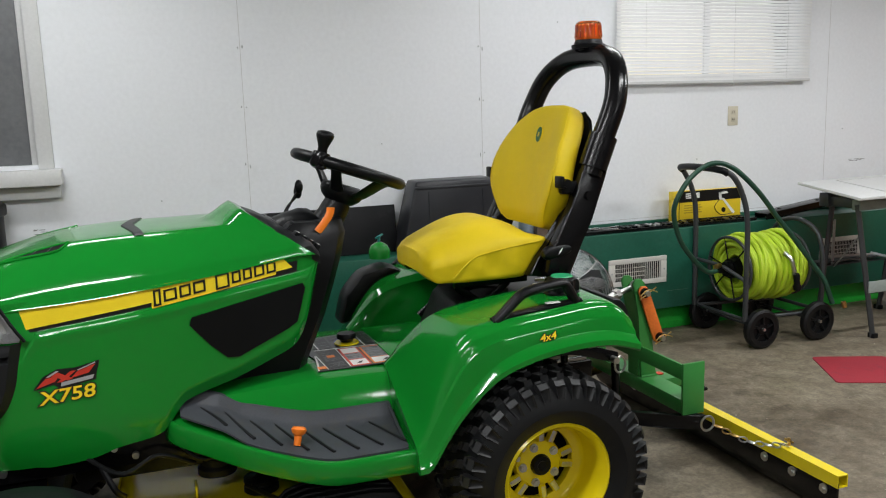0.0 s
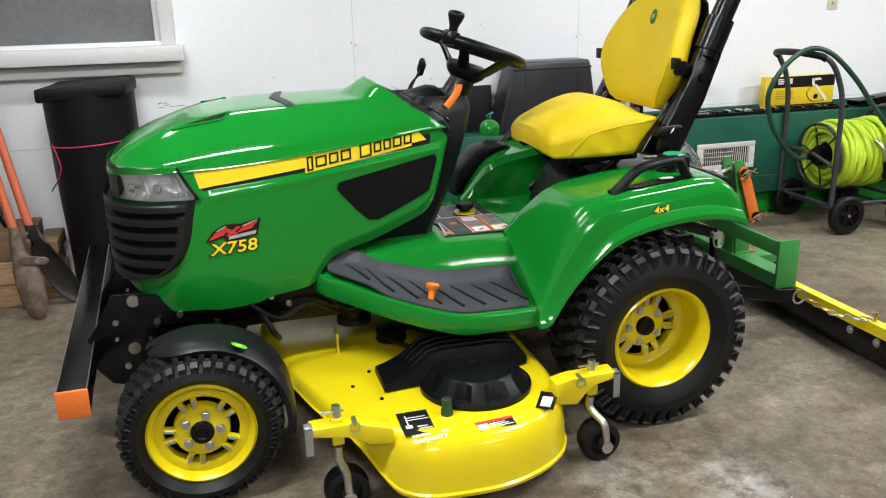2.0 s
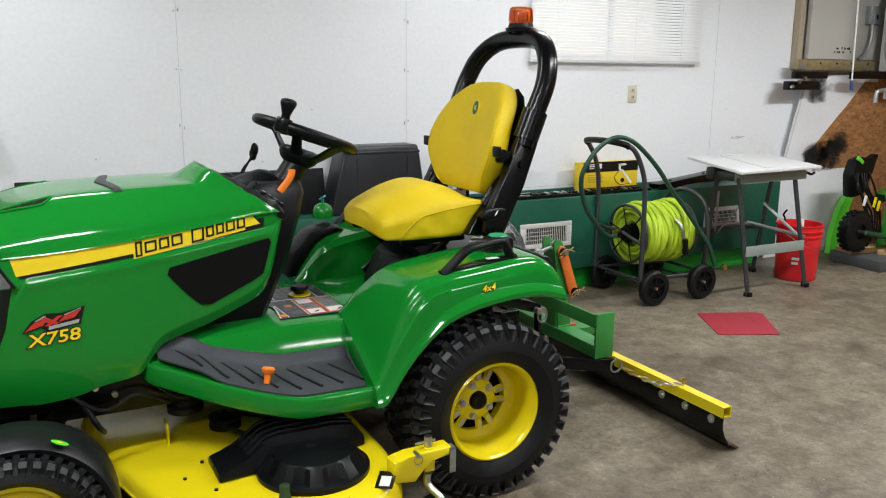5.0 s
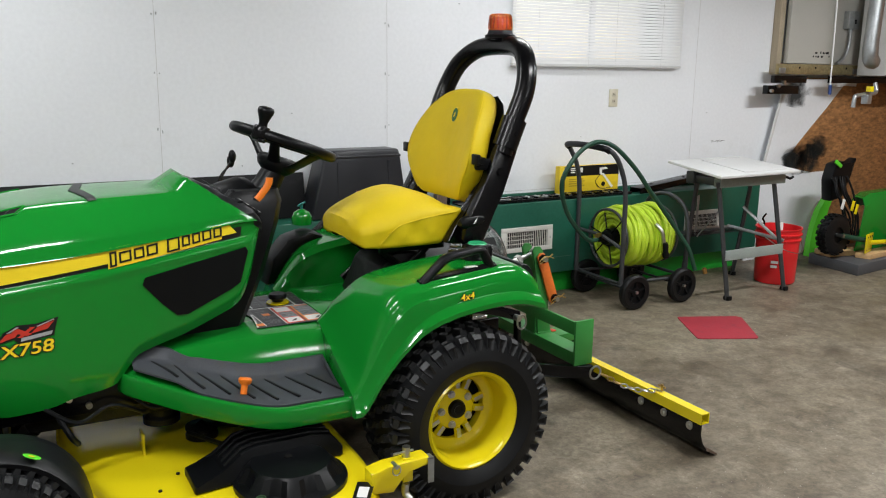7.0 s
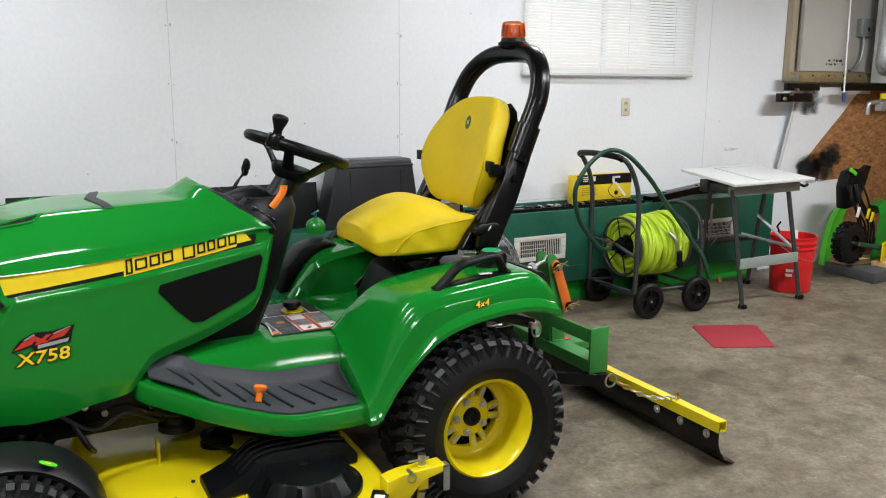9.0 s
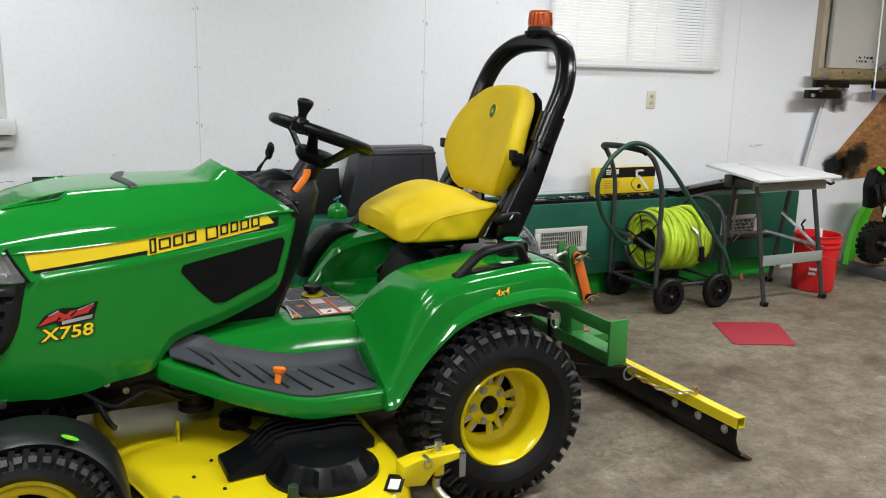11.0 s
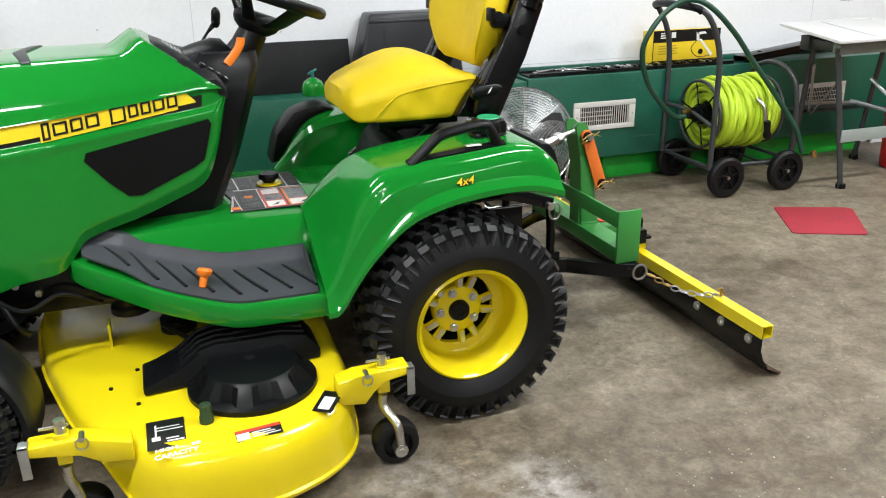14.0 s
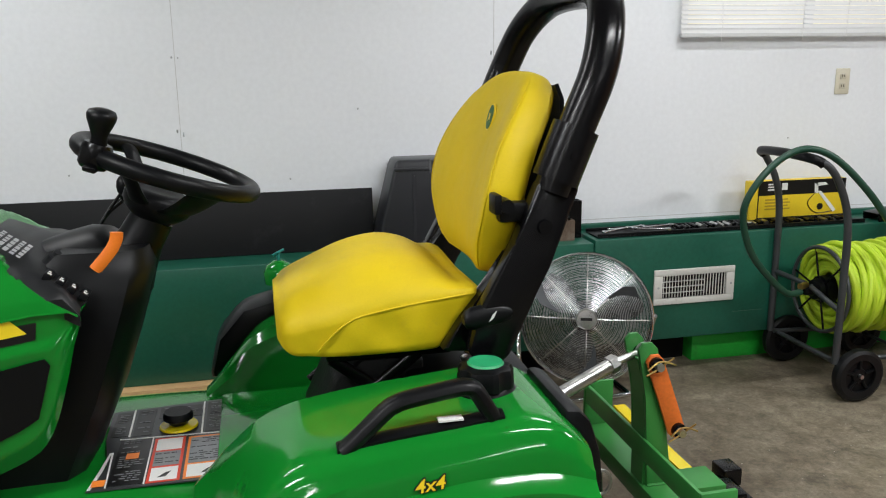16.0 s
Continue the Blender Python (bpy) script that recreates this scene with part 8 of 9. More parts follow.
def wall_outlet():
    o = thing("wall_outlet", (2.572, WALL_Y, 1.25), "ivory duplex wall outlet", "outlet")
    bm = B()
    box(bm, 2.533, 2.611, WALL_Y - 0.007, WALL_Y, 1.255, 1.378, 0.004)
    part("cover_plate", bm, mat("ivory_plastic", (0.62, 0.58, 0.46), 0.4, 0, 0.05), o)
    for z in (1.293, 1.34):
        bm = B()
        box(bm, 2.556, 2.588, WALL_Y - 0.010, WALL_Y - 0.006, z - 0.014, z + 0.014, 0.004)
        r = part("receptacle", bm, mat("ivory_receptacle", (0.52, 0.48, 0.38), 0.4), o)
        bm = B()
        for x in (2.565, 2.577):
            box(bm, x - 0.0015, x + 0.0015, WALL_Y - 0.0108, WALL_Y - 0.0098, z - 0.004, z + 0.008)
        part("slot", bm, DARK, r)


wall_outlet()

# pencil scribbles on the panels
bm = B()
rnd = random.Random(8)
for x, z in ((-1.55, 0.885), (3.62, 0.98)):
    for k in range(7):
        u = x + rnd.uniform(-0.06, 0.06)
        w = z + rnd.uniform(-0.012, 0.012)
        box(bm, u, u + rnd.uniform(0.015, 0.05), WALL_Y - 0.0012, WALL_Y - 0.0002, w, w + 0.003)
tagged(solid("wall_scribble", bm, mat("pencil", (0.2, 0.2, 0.21), 0.7), "faint pencil marks on the wall", "marks"), kind="structure")


# ---- fan ----
FAN_GREY = mat("dark_anodised_fan_blade", (0.05, 0.055, 0.06), 0.6, 0.0, 0.1, 8, 80, 0.05)


FAN_WIRE = mat("dull_chrome_fan_wire", (0.66, 0.67, 0.68), 0.28, 1, 0.1, 20, 200, 0.02, 0.0003)


def drum_fan():
    c = Vector((1.09, 1.36, 0.365))
    R = 0.272
    f = thing("floor_fan", (c.x, c.y, 0), "round chrome wire floor fan", "fan")
    tilt = Matrix.Translation(c) @ Matrix.Rotation(radians(-22), 4, "Z") @ Matrix.Rotation(radians(-14), 4, "X")
    def W(p):
        return tilt @ Vector(p)
    def circle(r, y, n=48):
        return [W((r * math.cos(2 * math.pi * i / n), y, r * math.sin(2 * math.pi * i / n))) for i in range(n)]
    for i in range(34):
        r = 0.045 + (R - 0.045) * i / 33
        y = -0.075 + 0.07 * (r / R) ** 3
        bm = B()
        pipe(bm, circle(r, y, 40), 0.0017, 5, closed=True)
        part("grille_ring", bm, FAN_WIRE, f)
    for i in range(16):
        r = 0.08 + (R - 0.08) * i / 15
        bm = B()
        pipe(bm, circle(r, 0.075 - 0.04 * (r / R) ** 3, 32), 0.0018, 5, closed=True)
        part("rear_ring", bm, FAN_WIRE, f)
    for i in range(8):
        a = 2 * math.pi * i / 8
        bm = B()
        pipe(bm, [W((r * math.cos(a), -0.078 + 0.07 * (r / R) ** 3, r * math.sin(a))) for r in (0.03, 0.1, 0.16, 0.22, R)], 0.0028, 6)
        part("grille_spoke", bm, ZINC, f)
    bm = B()
    for y in (-0.02, 0.03):
        pipe(bm, circle(R + 0.004, y), 0.005, 8, closed=True)
    part("outer_hoop", bm, CHROME, f)
    bm = B()
    cols = lathe(bm, [(0.0, -0.092), (0.038, -0.090), (0.045, -0.080), (0.045, -0.07), (0.0, -0.07)], (0, 0, 0), "y", 24)
    bmesh.ops.transform(bm, matrix=tilt, verts=bm.verts)
    hub = part("hub_badge", bm, ZINC, f)
    bm = B()
    box(bm, -0.024, 0.024, -0.0935, -0.0925, -0.006, 0.006)
    bmesh.ops.transform(bm, matrix=tilt, verts=bm.verts)
    part("badge_bar", bm, DECAL_BLACK, hub)
    bm = B()
    cols = lathe(bm, [(0.0, -0.02), (0.06, -0.02), (0.07, 0.02), (0.07, 0.12), (0.0, 0.13)], (0, 0, 0), "y", 20)
    bmesh.ops.transform(bm, matrix=tilt, verts=bm.verts)
    part("motor", bm, BLACK_PLASTIC, f)
    for k in range(3):
        a = 2 * math.pi * k / 3 + 0.4
        bm = B()
        rows = []
        for r, w, tw in ((0.05, 0.035, 0.9), (0.12, 0.075, 0.7), (0.19, 0.085, 0.55), (0.235, 0.06, 0.45)):
            d = Vector((math.cos(a), 0, math.sin(a)))
            e = Vector((-math.sin(a) * math.cos(tw), -math.sin(tw), math.cos(a) * math.cos(tw)))
            rows.append([W(d * r + e * w * s + Vector((0, -0.03, 0))) for s in (-1, -0.4, 0.4, 1)])
        loft(bm, rows)
        shell(bm, 0.002)
        part("blade", bm, FAN_GREY, f)
    bm = B()
    pipe(bm, smooth_path([W((-R - 0.012, 0.005, 0.02)), Vector((c.x - 0.29, c.y + 0.02, 0.2)), Vector((c.x - 0.24, c.y - 0.02, 0.03)), Vector((c.x - 0.15, c.y - 0.04, 0.012)), Vector((c.x + 0.15, c.y - 0.04, 0.012)), Vector((c.x + 0.24, c.y - 0.02, 0.03)), Vector((c.x + 0.29, c.y + 0.02, 0.2)), W((R + 0.012, 0.005, 0.02))], 8), 0.011, 10)
    part("stand", bm, CHROME, f)
    for s in (-0.2, 0.2):
        bm = B()
        pipe(bm, smooth_path([(c.x + s, c.y - 0.03, 0.012), (c.x + s * 0.95, c.y + 0.12, 0.012)], 4), 0.011, 8)
        part("stand_foot", bm, CHROME, f)


drum_fan()


# ---- hose reel cart ----
def hose_cart():
    t = thing("hose_reel_cart", (2.4, 1.3, 0), "grey tubular hose reel cart with lime hose", "hose cart")
    yn, yf = 1.07, 1.53
    # wheels
    for x, y in ((2.20, 1.05), (2.61, 1.05), (2.20, 1.55), (2.61, 1.55)):
        bm = B()
        lathe(bm, [(0.072, -0.022), (0.10, -0.025), (0.114, -0.016), (0.117, 0.0), (0.114, 0.016), (0.10, 0.025), (0.072, 0.022)], (x, y, 0.117), "y", 32, closed=True)
        w = part("wheel", bm, RUBBER, t, "black cart wheel")
        bm = B()
        lathe(bm, [(0.0, -0.014), (0.03, -0.014), (0.034, -0.006), (0.072, -0.006), (0.072, 0.008), (0.0, 0.008)], (x, y, 0.117), "y", 28)
        part("wheel_disc", bm, BLACK_PLASTIC, w)
        for i in range(5):
            a = 2 * math.pi * i / 5 + 0.3
            bm = B()
            pipe(bm, [(x + 0.03 * math.cos(a), y - 0.011, 0.117 + 0.03 * math.sin(a)), (x + 0.073 * math.cos(a), y - 0.011, 0.117 + 0.073 * math.sin(a))], 0.008, 8)
            part("wheel_spoke", bm, BLACK_PLASTIC, w)
        bm = B()
        rod(bm, (x, y - 0.03, 0.117), (x, y - 0.012, 0.117), 0.009, seg=10)
        part("axle_nut", bm, ZINC, w)
    for x in (2.20, 2.61):
        bm = B()
        rod(bm, (x, 1.04, 0.117), (x, 1.56, 0.117), 0.008, seg=10)
        part("axle", bm, TUBE_GREY, t)
    # base frame
    for y in (yn + 0.03, yf - 0.03):
        bm = B()
        rod(bm, (2.10, y, 0.175), (2.68, y, 0.155), 0.011, seg=12)
        part("base_rail", bm, TUBE_GREY, t)
    for x in (2.12, 2.66):
        bm = B()
        rod(bm, (x, yn + 0.03, 0.168), (x, yf - 0.03, 0.168), 0.011, seg=12)
        part("base_cross", bm, TUBE_GREY, t)
    # push handle hoop: rises, kinks back and closes over the top
    path = smooth_path([(2.10, yn, 0.17), (2.10, yn, 0.50), (2.095, yn, 0.76), (2.06, yn + 0.005, 0.90), (2.00, yn + 0.01, 1.00), (1.95, yn + 0.05, 1.035), (1.935, (yn + yf) / 2, 1.045), (1.95, yf - 0.05, 1.035), (2.00, yf - 0.01, 1.00), (2.06, yf - 0.005, 0.90), (2.095, yf, 0.76), (2.10, yf, 0.50), (2.10, yf, 0.17)], 6)
    bm = B()
    pipe(bm, path, 0.0155, 12)
    part("handle_hoop", bm, TUBE_GREY, t)
    bm = B()
    pipe(bm, smooth_path([(1.975, yn + 0.025, 1.018), (1.95, yn + 0.05, 1.036), (1.935, 1.30, 1.046), (1.95, yf - 0.05, 1.036), (1.975, yf - 0.025, 1.018)], 6), 0.0195, 12)
    part("foam_grip", bm, BLACK_PLASTIC, t)
    # lower rear hoop
    bm = B()
    pipe(bm, smooth_path([(2.68, yn + 0.03, 0.15), (2.67, yn + 0.02, 0.45), (2.66, yn + 0.06, 0.63), (2.655, 1.30, 0.695), (2.66, yf - 0.06, 0.63), (2.67, yf - 0.02, 0.45), (2.68, yf - 0.03, 0.15)], 7), 0.0145, 12)
    part("rear_hoop", bm, TUBE_GREY, t)
    # reel flanges
    yc, zc, R = 1.30, 0.43, 0.188
    for x in (2.17, 2.60):
        bm = B()
        pipe(bm, [(x, yc + R * math.cos(a), zc + R * math.sin(a)) for a in [2 * math.pi * i / 40 for i in range(40)]], 0.009, 8, closed=True)
        fl = part("reel_flange", bm, TUBE_GREY, t)
        for i in range(6):
            a = 2 * math.pi * i / 6 + 0.25
            bm = B()
            rod(bm, (x, yc, zc), (x, yc + R * math.cos(a), zc + R * math.sin(a)), 0.0045, seg=8)
            part("flange_spoke", bm, BLACK_STEEL, fl)
    bm = B()
    rod(bm, (2.17, yc, zc), (2.60, yc, zc), 0.06, seg=20)
    part("reel_drum", bm, BLACK_PLASTIC, t)
    bm = B()
    lathe(bm, [(0.0, -0.07), (0.022, -0.07), (0.026, -0.03), (0.045, -0.025), (0.048, 0.0), (0.0, 0.0)], (2.165, yc, zc), "x", 20)
    part("reel_hub", bm, BLACK_PLASTIC, t)
    for a, b in (((2.10, yn, 0.40), (2.11, yc - 0.02, 0.45)), ((2.10, yf, 0.46), (2.11, yc + 0.02, 0.455))):
        bm = B()
        rod(bm, a, b, 0.012, seg=10)
        part("hub_arm", bm, TUBE_GREY, t)
    # wound hose: layers of turns
    lime = thing("garden_hose", (2.4, 1.3, 0.3), "lime green hose wound on the reel", "hose")
    rnd = random.Random(5)
    for layer, (r, n) in enumerate(((0.09, 15), (0.117, 15), (0.144, 14), (0.168, 13), (0.186, 11))):
        for i in range(n):
            x = 2.195 + 0.385 * (i + 0.5) / n + rnd.uniform(-0.006, 0.006)
            lean = rnd.uniform(-0.035, 0.035) * (1 if layer > 2 else 0.4)
            rr = r + rnd.uniform(-0.008, 0.010)
            ph = rnd.uniform(0, 6.28)
            bm = B()
            pts = [(x + lean * math.sin(a + ph) + 0.01 * math.sin(2 * a + ph), yc + (rr + 0.006 * math.sin(3 * a + ph)) * math.cos(a), zc + (rr + 0.006 * math.sin(3 * a + ph)) * math.sin(a)) for a in [2 * math.pi * k / 36 for k in range(36)]]
            pipe(bm, pts, 0.0145, 8, closed=True)
            part("hose_turn", bm, HOSE_LIME, lime)
    bm = B()
    pipe(bm, smooth_path([(2.42, 1.13, 0.53), (2.44, 1.095, 0.49), (2.45, 1.083, 0.44), (2.46, 1.085, 0.40)], 5), 0.013, 10)
    part("hose_ferrule", bm, ZINC, lime)
    bm = B()
    lathe(bm, [(0.0, 0.0), (0.022, 0.0), (0.024, 0.02), (0.017, 0.035), (0.019, 0.09), (0.014, 0.10), (0.0, 0.10)], (0, 0, 0), "z", 18)
    bmesh.ops.transform(bm, matrix=pose(2.475, 1.075, 0.315, 6, -12, 0), verts=bm.verts)
    part("spray_nozzle", bm, BLACK_PLASTIC, lime, "black spray nozzle")
    # dark green lead hose, looped over the handle
    lead = thing("lead_hose", (2.0, 1.25, 0.3), "dark green rubber lead hose looped over handle", "hose")
    bm = B()
    pipe(bm, smooth_path([(2.06, yc - 0.02, 0.43), (1.97, yc - 0.05, 0.44), (1.86, 1.24, 0.53), (1.74, 1.20, 0.66), (1.685, 1.18, 0.82), (1.73, 1.17, 0.94), (1.83, 1.17, 1.035), (1.94, 1.16, 1.075), (2.06, 1.14, 1.035), (2.21, 1.12, 0.90), (2.33, 1.10, 0.75), (2.44, 1.08, 0.62), (2.55, 1.06, 0.48), (2.63, 1.03, 0.36), (2.67, 1.02, 0.26), (2.685, 1.015, 0.22)], 8), 0.0145, 12)
    part("hose", bm, HOSE_GREEN, lead)
    for a, b in (((2.74, 0.99, 0.23), (2.75, 0.985, 0.195)), ((2.055, yc - 0.022, 0.455), (2.10, yc, 0.455))):
        bm = B()
        rod(bm, a, b, 0.015, seg=10)
        part("brass_coupling", bm, BRASS, lead, "brass coupling")


hose_cart()


# ---- folding work table with a white board ----
def work_table():
    t = thing("work_table", (3.15, 1.15, 0), "folding grey steel work table", "work table")
    legs = (((2.93, 0.94, 0.0), (2.80, 0.98, 0.80)), ((3.50, 0.95, 0.0), (3.345, 1.0, 0.80)), ((2.98, 1.42, 0.0), (2.86, 1.22, 0.80)), ((3.52, 1.44, 0.0), (3.42, 1.24, 0.80)))
    for a, b in legs:
        bm = B()
        pipe(bm, [a, Vector(a).lerp(Vector(b), 0.5), b], 0.015, 10, flat=(0.013, 0.019), up=(0, 1, 0))
        lg = part("leg", bm, TUBE_GREY, t)
        bm = B()
        box(bm, a[0] - 0.018, a[0] + 0.018, a[1] - 0.024, a[1] + 0.024, 0.0, 0.03, 0.005)
        part("rubber_foot", bm, RUBBER, lg)
    bm = B()
    box(bm, 2.875, 3.43, 0.935, 0.943, 0.275, 0.345, 0.002)
    part("cross_plate", bm, mat("pale_grey_green_steel", (0.33, 0.38, 0.36), 0.4, 0.2, 0.08), t)
    for z in (0.385, 0.36):
        bm = B()
        box(bm, 2.88, 3.44, 1.34, 1.42, z, z + 0.006)
        part("step_tread", bm, TUBE_GREY, t)
    for a, b in (((3.38, 1.40, 0.40), (3.46, 0.96, 0.36)), ((2.86, 1.2, 0.68), (3.02, 1.36, 0.36)), ((2.94, 1.36, 0.42), (3.42, 1.38, 0.39)), ((3.02, 1.34, 0.36), (2.86, 1.0, 0.62)), ((3.46, 0.98, 0.34), (3.28, 1.18, 0.58))):
        bm = B()
        pipe(bm, [a, b], 0.008, 8, flat=(0.005, 0.012), up=(0, 1, 0))
        part("brace", bm, GALV, t)
    bm = B()
    box(bm, 2.80, 3.42, 0.96, 1.02, 0.765, 0.825, 0.004)
    part("jaw_rail", bm, mat("grey_green_jaw", (0.22, 0.25, 0.23), 0.45), t)
    bm = B()
    box(bm, 2.80, 3.42, 1.20, 1.27, 0.765, 0.845, 0.004)
    part("jaw_rail", bm, TUBE_GREY, t)
    bm = B()
    box(bm, 2.82, 2.87, 0.97, 1.26, 0.77, 0.825, 0.004)
    part("end_bracket", bm, TUBE_GREY, t)
    bm = B()
    box(bm, 3.36, 3.41, 0.97, 1.26, 0.77, 0.825, 0.004)
    part("end_bracket", bm, TUBE_GREY, t)
    bm = B()
    pipe(bm, smooth_path([(3.41, 1.0, 0.80), (3.47, 1.0, 0.80), (3.50, 0.99, 0.79), (3.53, 0.99, 0.80)], 4), 0.009, 8)
    part("crank", bm, BLACK_PLASTIC, t)
    F, Rr, Tt, Ll = Vector((2.70, 0.87, 0.838)), Vector((3.50, 0.91, 0.838)), Vector((3.49, 1.44, 0.888)), Vector((2.74, 1.39, 0.888))
    b = thing("white_board", (3.1, 1.15, 0.85), "white painted cabinet door board lying on table", "board")
    bm = B()
    n = (Rr - F).cross(Ll - F).normalized()
    loft(bm, [[p for p in (F, Rr, Tt, Ll)], [p + n * 0.018 for p in (F, Rr, Tt, Ll)]], close=True, caps=True)
    bmesh.ops.bevel(bm, geom=list(bm.edges), offset=0.004, segments=2, profile=0.5, affect="EDGES")
    part("panel", bm, WHITE_TRIM, b)
    bm = B()
    def Q(u, v):
        return F.lerp(Rr, u).lerp(Ll.lerp(Tt, u), v) + n * 0.0185
    for u0, u1, v0, v1 in ((0.36, 0.385, 0.1, 0.9), (0.36, 0.9, 0.88, 0.9), (0.36, 0.9, 0.1, 0.12)):
        q = [Q(u0, v0), Q(u1, v0), Q(u1, v1), Q(u0, v1)]
        loft(bm, [q, [p + n * 0.004 for p in q]], close=True, caps=True)
    part("moulding", bm, WHITE_TRIM, b)


work_table()

# red mat on the floor
bm = B()
prism(bm, [(2.335, 0.785), (2.665, 0.635), (2.685, 0.60), (2.455, 0.27), (2.43, 0.262), (2.14, 0.40), (2.125, 0.42), (2.315, 0.775)], "z", 0.0, 0.006, 0.002)
solid("floor_mat", bm, RED_MAT, "thin red rubber mat on the concrete", "mat", at=(2.4, 0.52, 0))


def red_bucket():
    c = (3.66, 1.17, 0)
    b = thing("bucket", c, "red plastic five gallon bucket with odds inside", "bucket")
    b.scale = (1.08, 1.08, 1.10)
    bm = B()
    lathe(bm, [(0.0, 0.01), (0.125, 0.01), (0.128, 0.004), (0.131, 0.01), (0.139, 0.25), (0.141, 0.29), (0.149, 0.292), (0.149, 0.30), (0.142, 0.302), (0.143, 0.325), (0.152, 0.327), (0.152, 0.335), (0.144, 0.337), (0.145, 0.362), (0.152, 0.366), (0.150, 0.372), (0.142, 0.37), (0.134, 0.25), (0.124, 0.016), (0.0, 0.016)], c, "z", 40)
    part("shell", bm, RED_PLASTIC, b)
    bm = B()
    pipe(bm, smooth_path([(c[0] - 0.15, c[1] - 0.02, 0.315), (c[0] - 0.10, c[1] - 0.13, 0.25), (c[0] + 0.02, c[1] - 0.165, 0.22), (c[0] + 0.12, c[1] - 0.10, 0.26), (c[0] + 0.15, c[1] - 0.02, 0.315)], 6), 0.0028, 6)
    part("bail_wire", bm, ZINC, b)
    for k, (a0, z, w) in enumerate(((3.6, 0.235, 0.42), (3.6, 0.145, 0.34), (3.6, 0.115, 0.30))):
        bm = B()
        rows = []
        for i in range(7):
            a = a0 + w * i / 6
            r = 0.1325 + 0.026 * z + 0.0015
            rows.append([(c[0] + r * math.cos(a), c[1] + r * math.sin(a), z), (c[0] + (r + 0.0005) * math.cos(a), c[1] + (r + 0.0005) * math.sin(a), z + 0.018)])
        loft(bm, rows)
        part("print_bar", bm, DECAL_WHITE, b)
    bm = B()
    box(bm, c[0] - 0.03, c[0] + 0.02, c[1] - 0.02, c[1] + 0.0, 0.2, 0.40, 0.004, None)
    part("paper", bm, DECAL_WHITE, b)
    bm = B()
    pipe(bm, smooth_path([(c[0] - 0.1, c[1] + 0.03, 0.2), (c[0] - 0.11, c[1] + 0.03, 0.39), (c[0] - 0.13, c[1] + 0.03, 0.43), (c[0] - 0.10, c[1] + 0.03, 0.46)], 4), 0.006, 8)
    part("tool_hook", bm, BLACK_STEEL, b)


red_bucket()

# ---- right-hand end: heater unit, painted board, implements ----
def smudge(name, color, centre, radius):
    """A cloudy deposit that thins out from its centre."""
    m = bpy.data.materials.new(name)
    m.use_nodes = True
    n, l = m.node_tree.nodes, m.node_tree.links
    p = n["Principled BSDF"]
    p.inputs["Base Color"].default_value = (*color, 1)
    p.inputs["Roughness"].default_value = 0.8
    g = n.new("ShaderNodeNewGeometry")
    d = n.new("ShaderNodeVectorMath")
    d.operation = "DISTANCE"
    d.inputs[1].default_value = centre
    l.new(g.outputs["Position"], d.inputs[0])
    q = n.new("ShaderNodeTexNoise")
    q.inputs["Scale"].default_value, q.inputs["Detail"].default_value = 14, 6
    l.new(g.outputs["Position"], q.inputs["Vector"])
    fall = n.new("ShaderNodeMapRange")
    fall.inputs["From Min"].default_value, fall.inputs["From Max"].default_value, fall.inputs["To Min"].default_value, fall.inputs["To Max"].default_value = 0.03, radius, 0.55, -0.35
    fall.clamp = False
    l.new(d.outputs["Value"], fall.inputs["Value"])
    add = n.new("ShaderNodeMath")
    add.operation = "ADD"
    l.new(fall.outputs["Result"], add.inputs[0])
    l.new(q.outputs["Fac"], add.inputs[1])
    edge = n.new("ShaderNodeMapRange")
    edge.inputs["From Min"].default_value, edge.inputs["From Max"].default_value, edge.inputs["To Max"].default_value = 0.42, 0.85, 0.85
    l.new(add.outputs[0], edge.inputs["Value"])
    t = n.new("ShaderNodeBsdfTransparent")
    x = n.new("ShaderNodeMixShader")
    l.new(edge.outputs["Result"], x.inputs[0])
    l.new(t.outputs[0], x.inputs[1])
    l.new(p.outputs[0], x.inputs[2])
    l.new(x.outputs[0], n["Material Output"].inputs["Surface"])
    return m


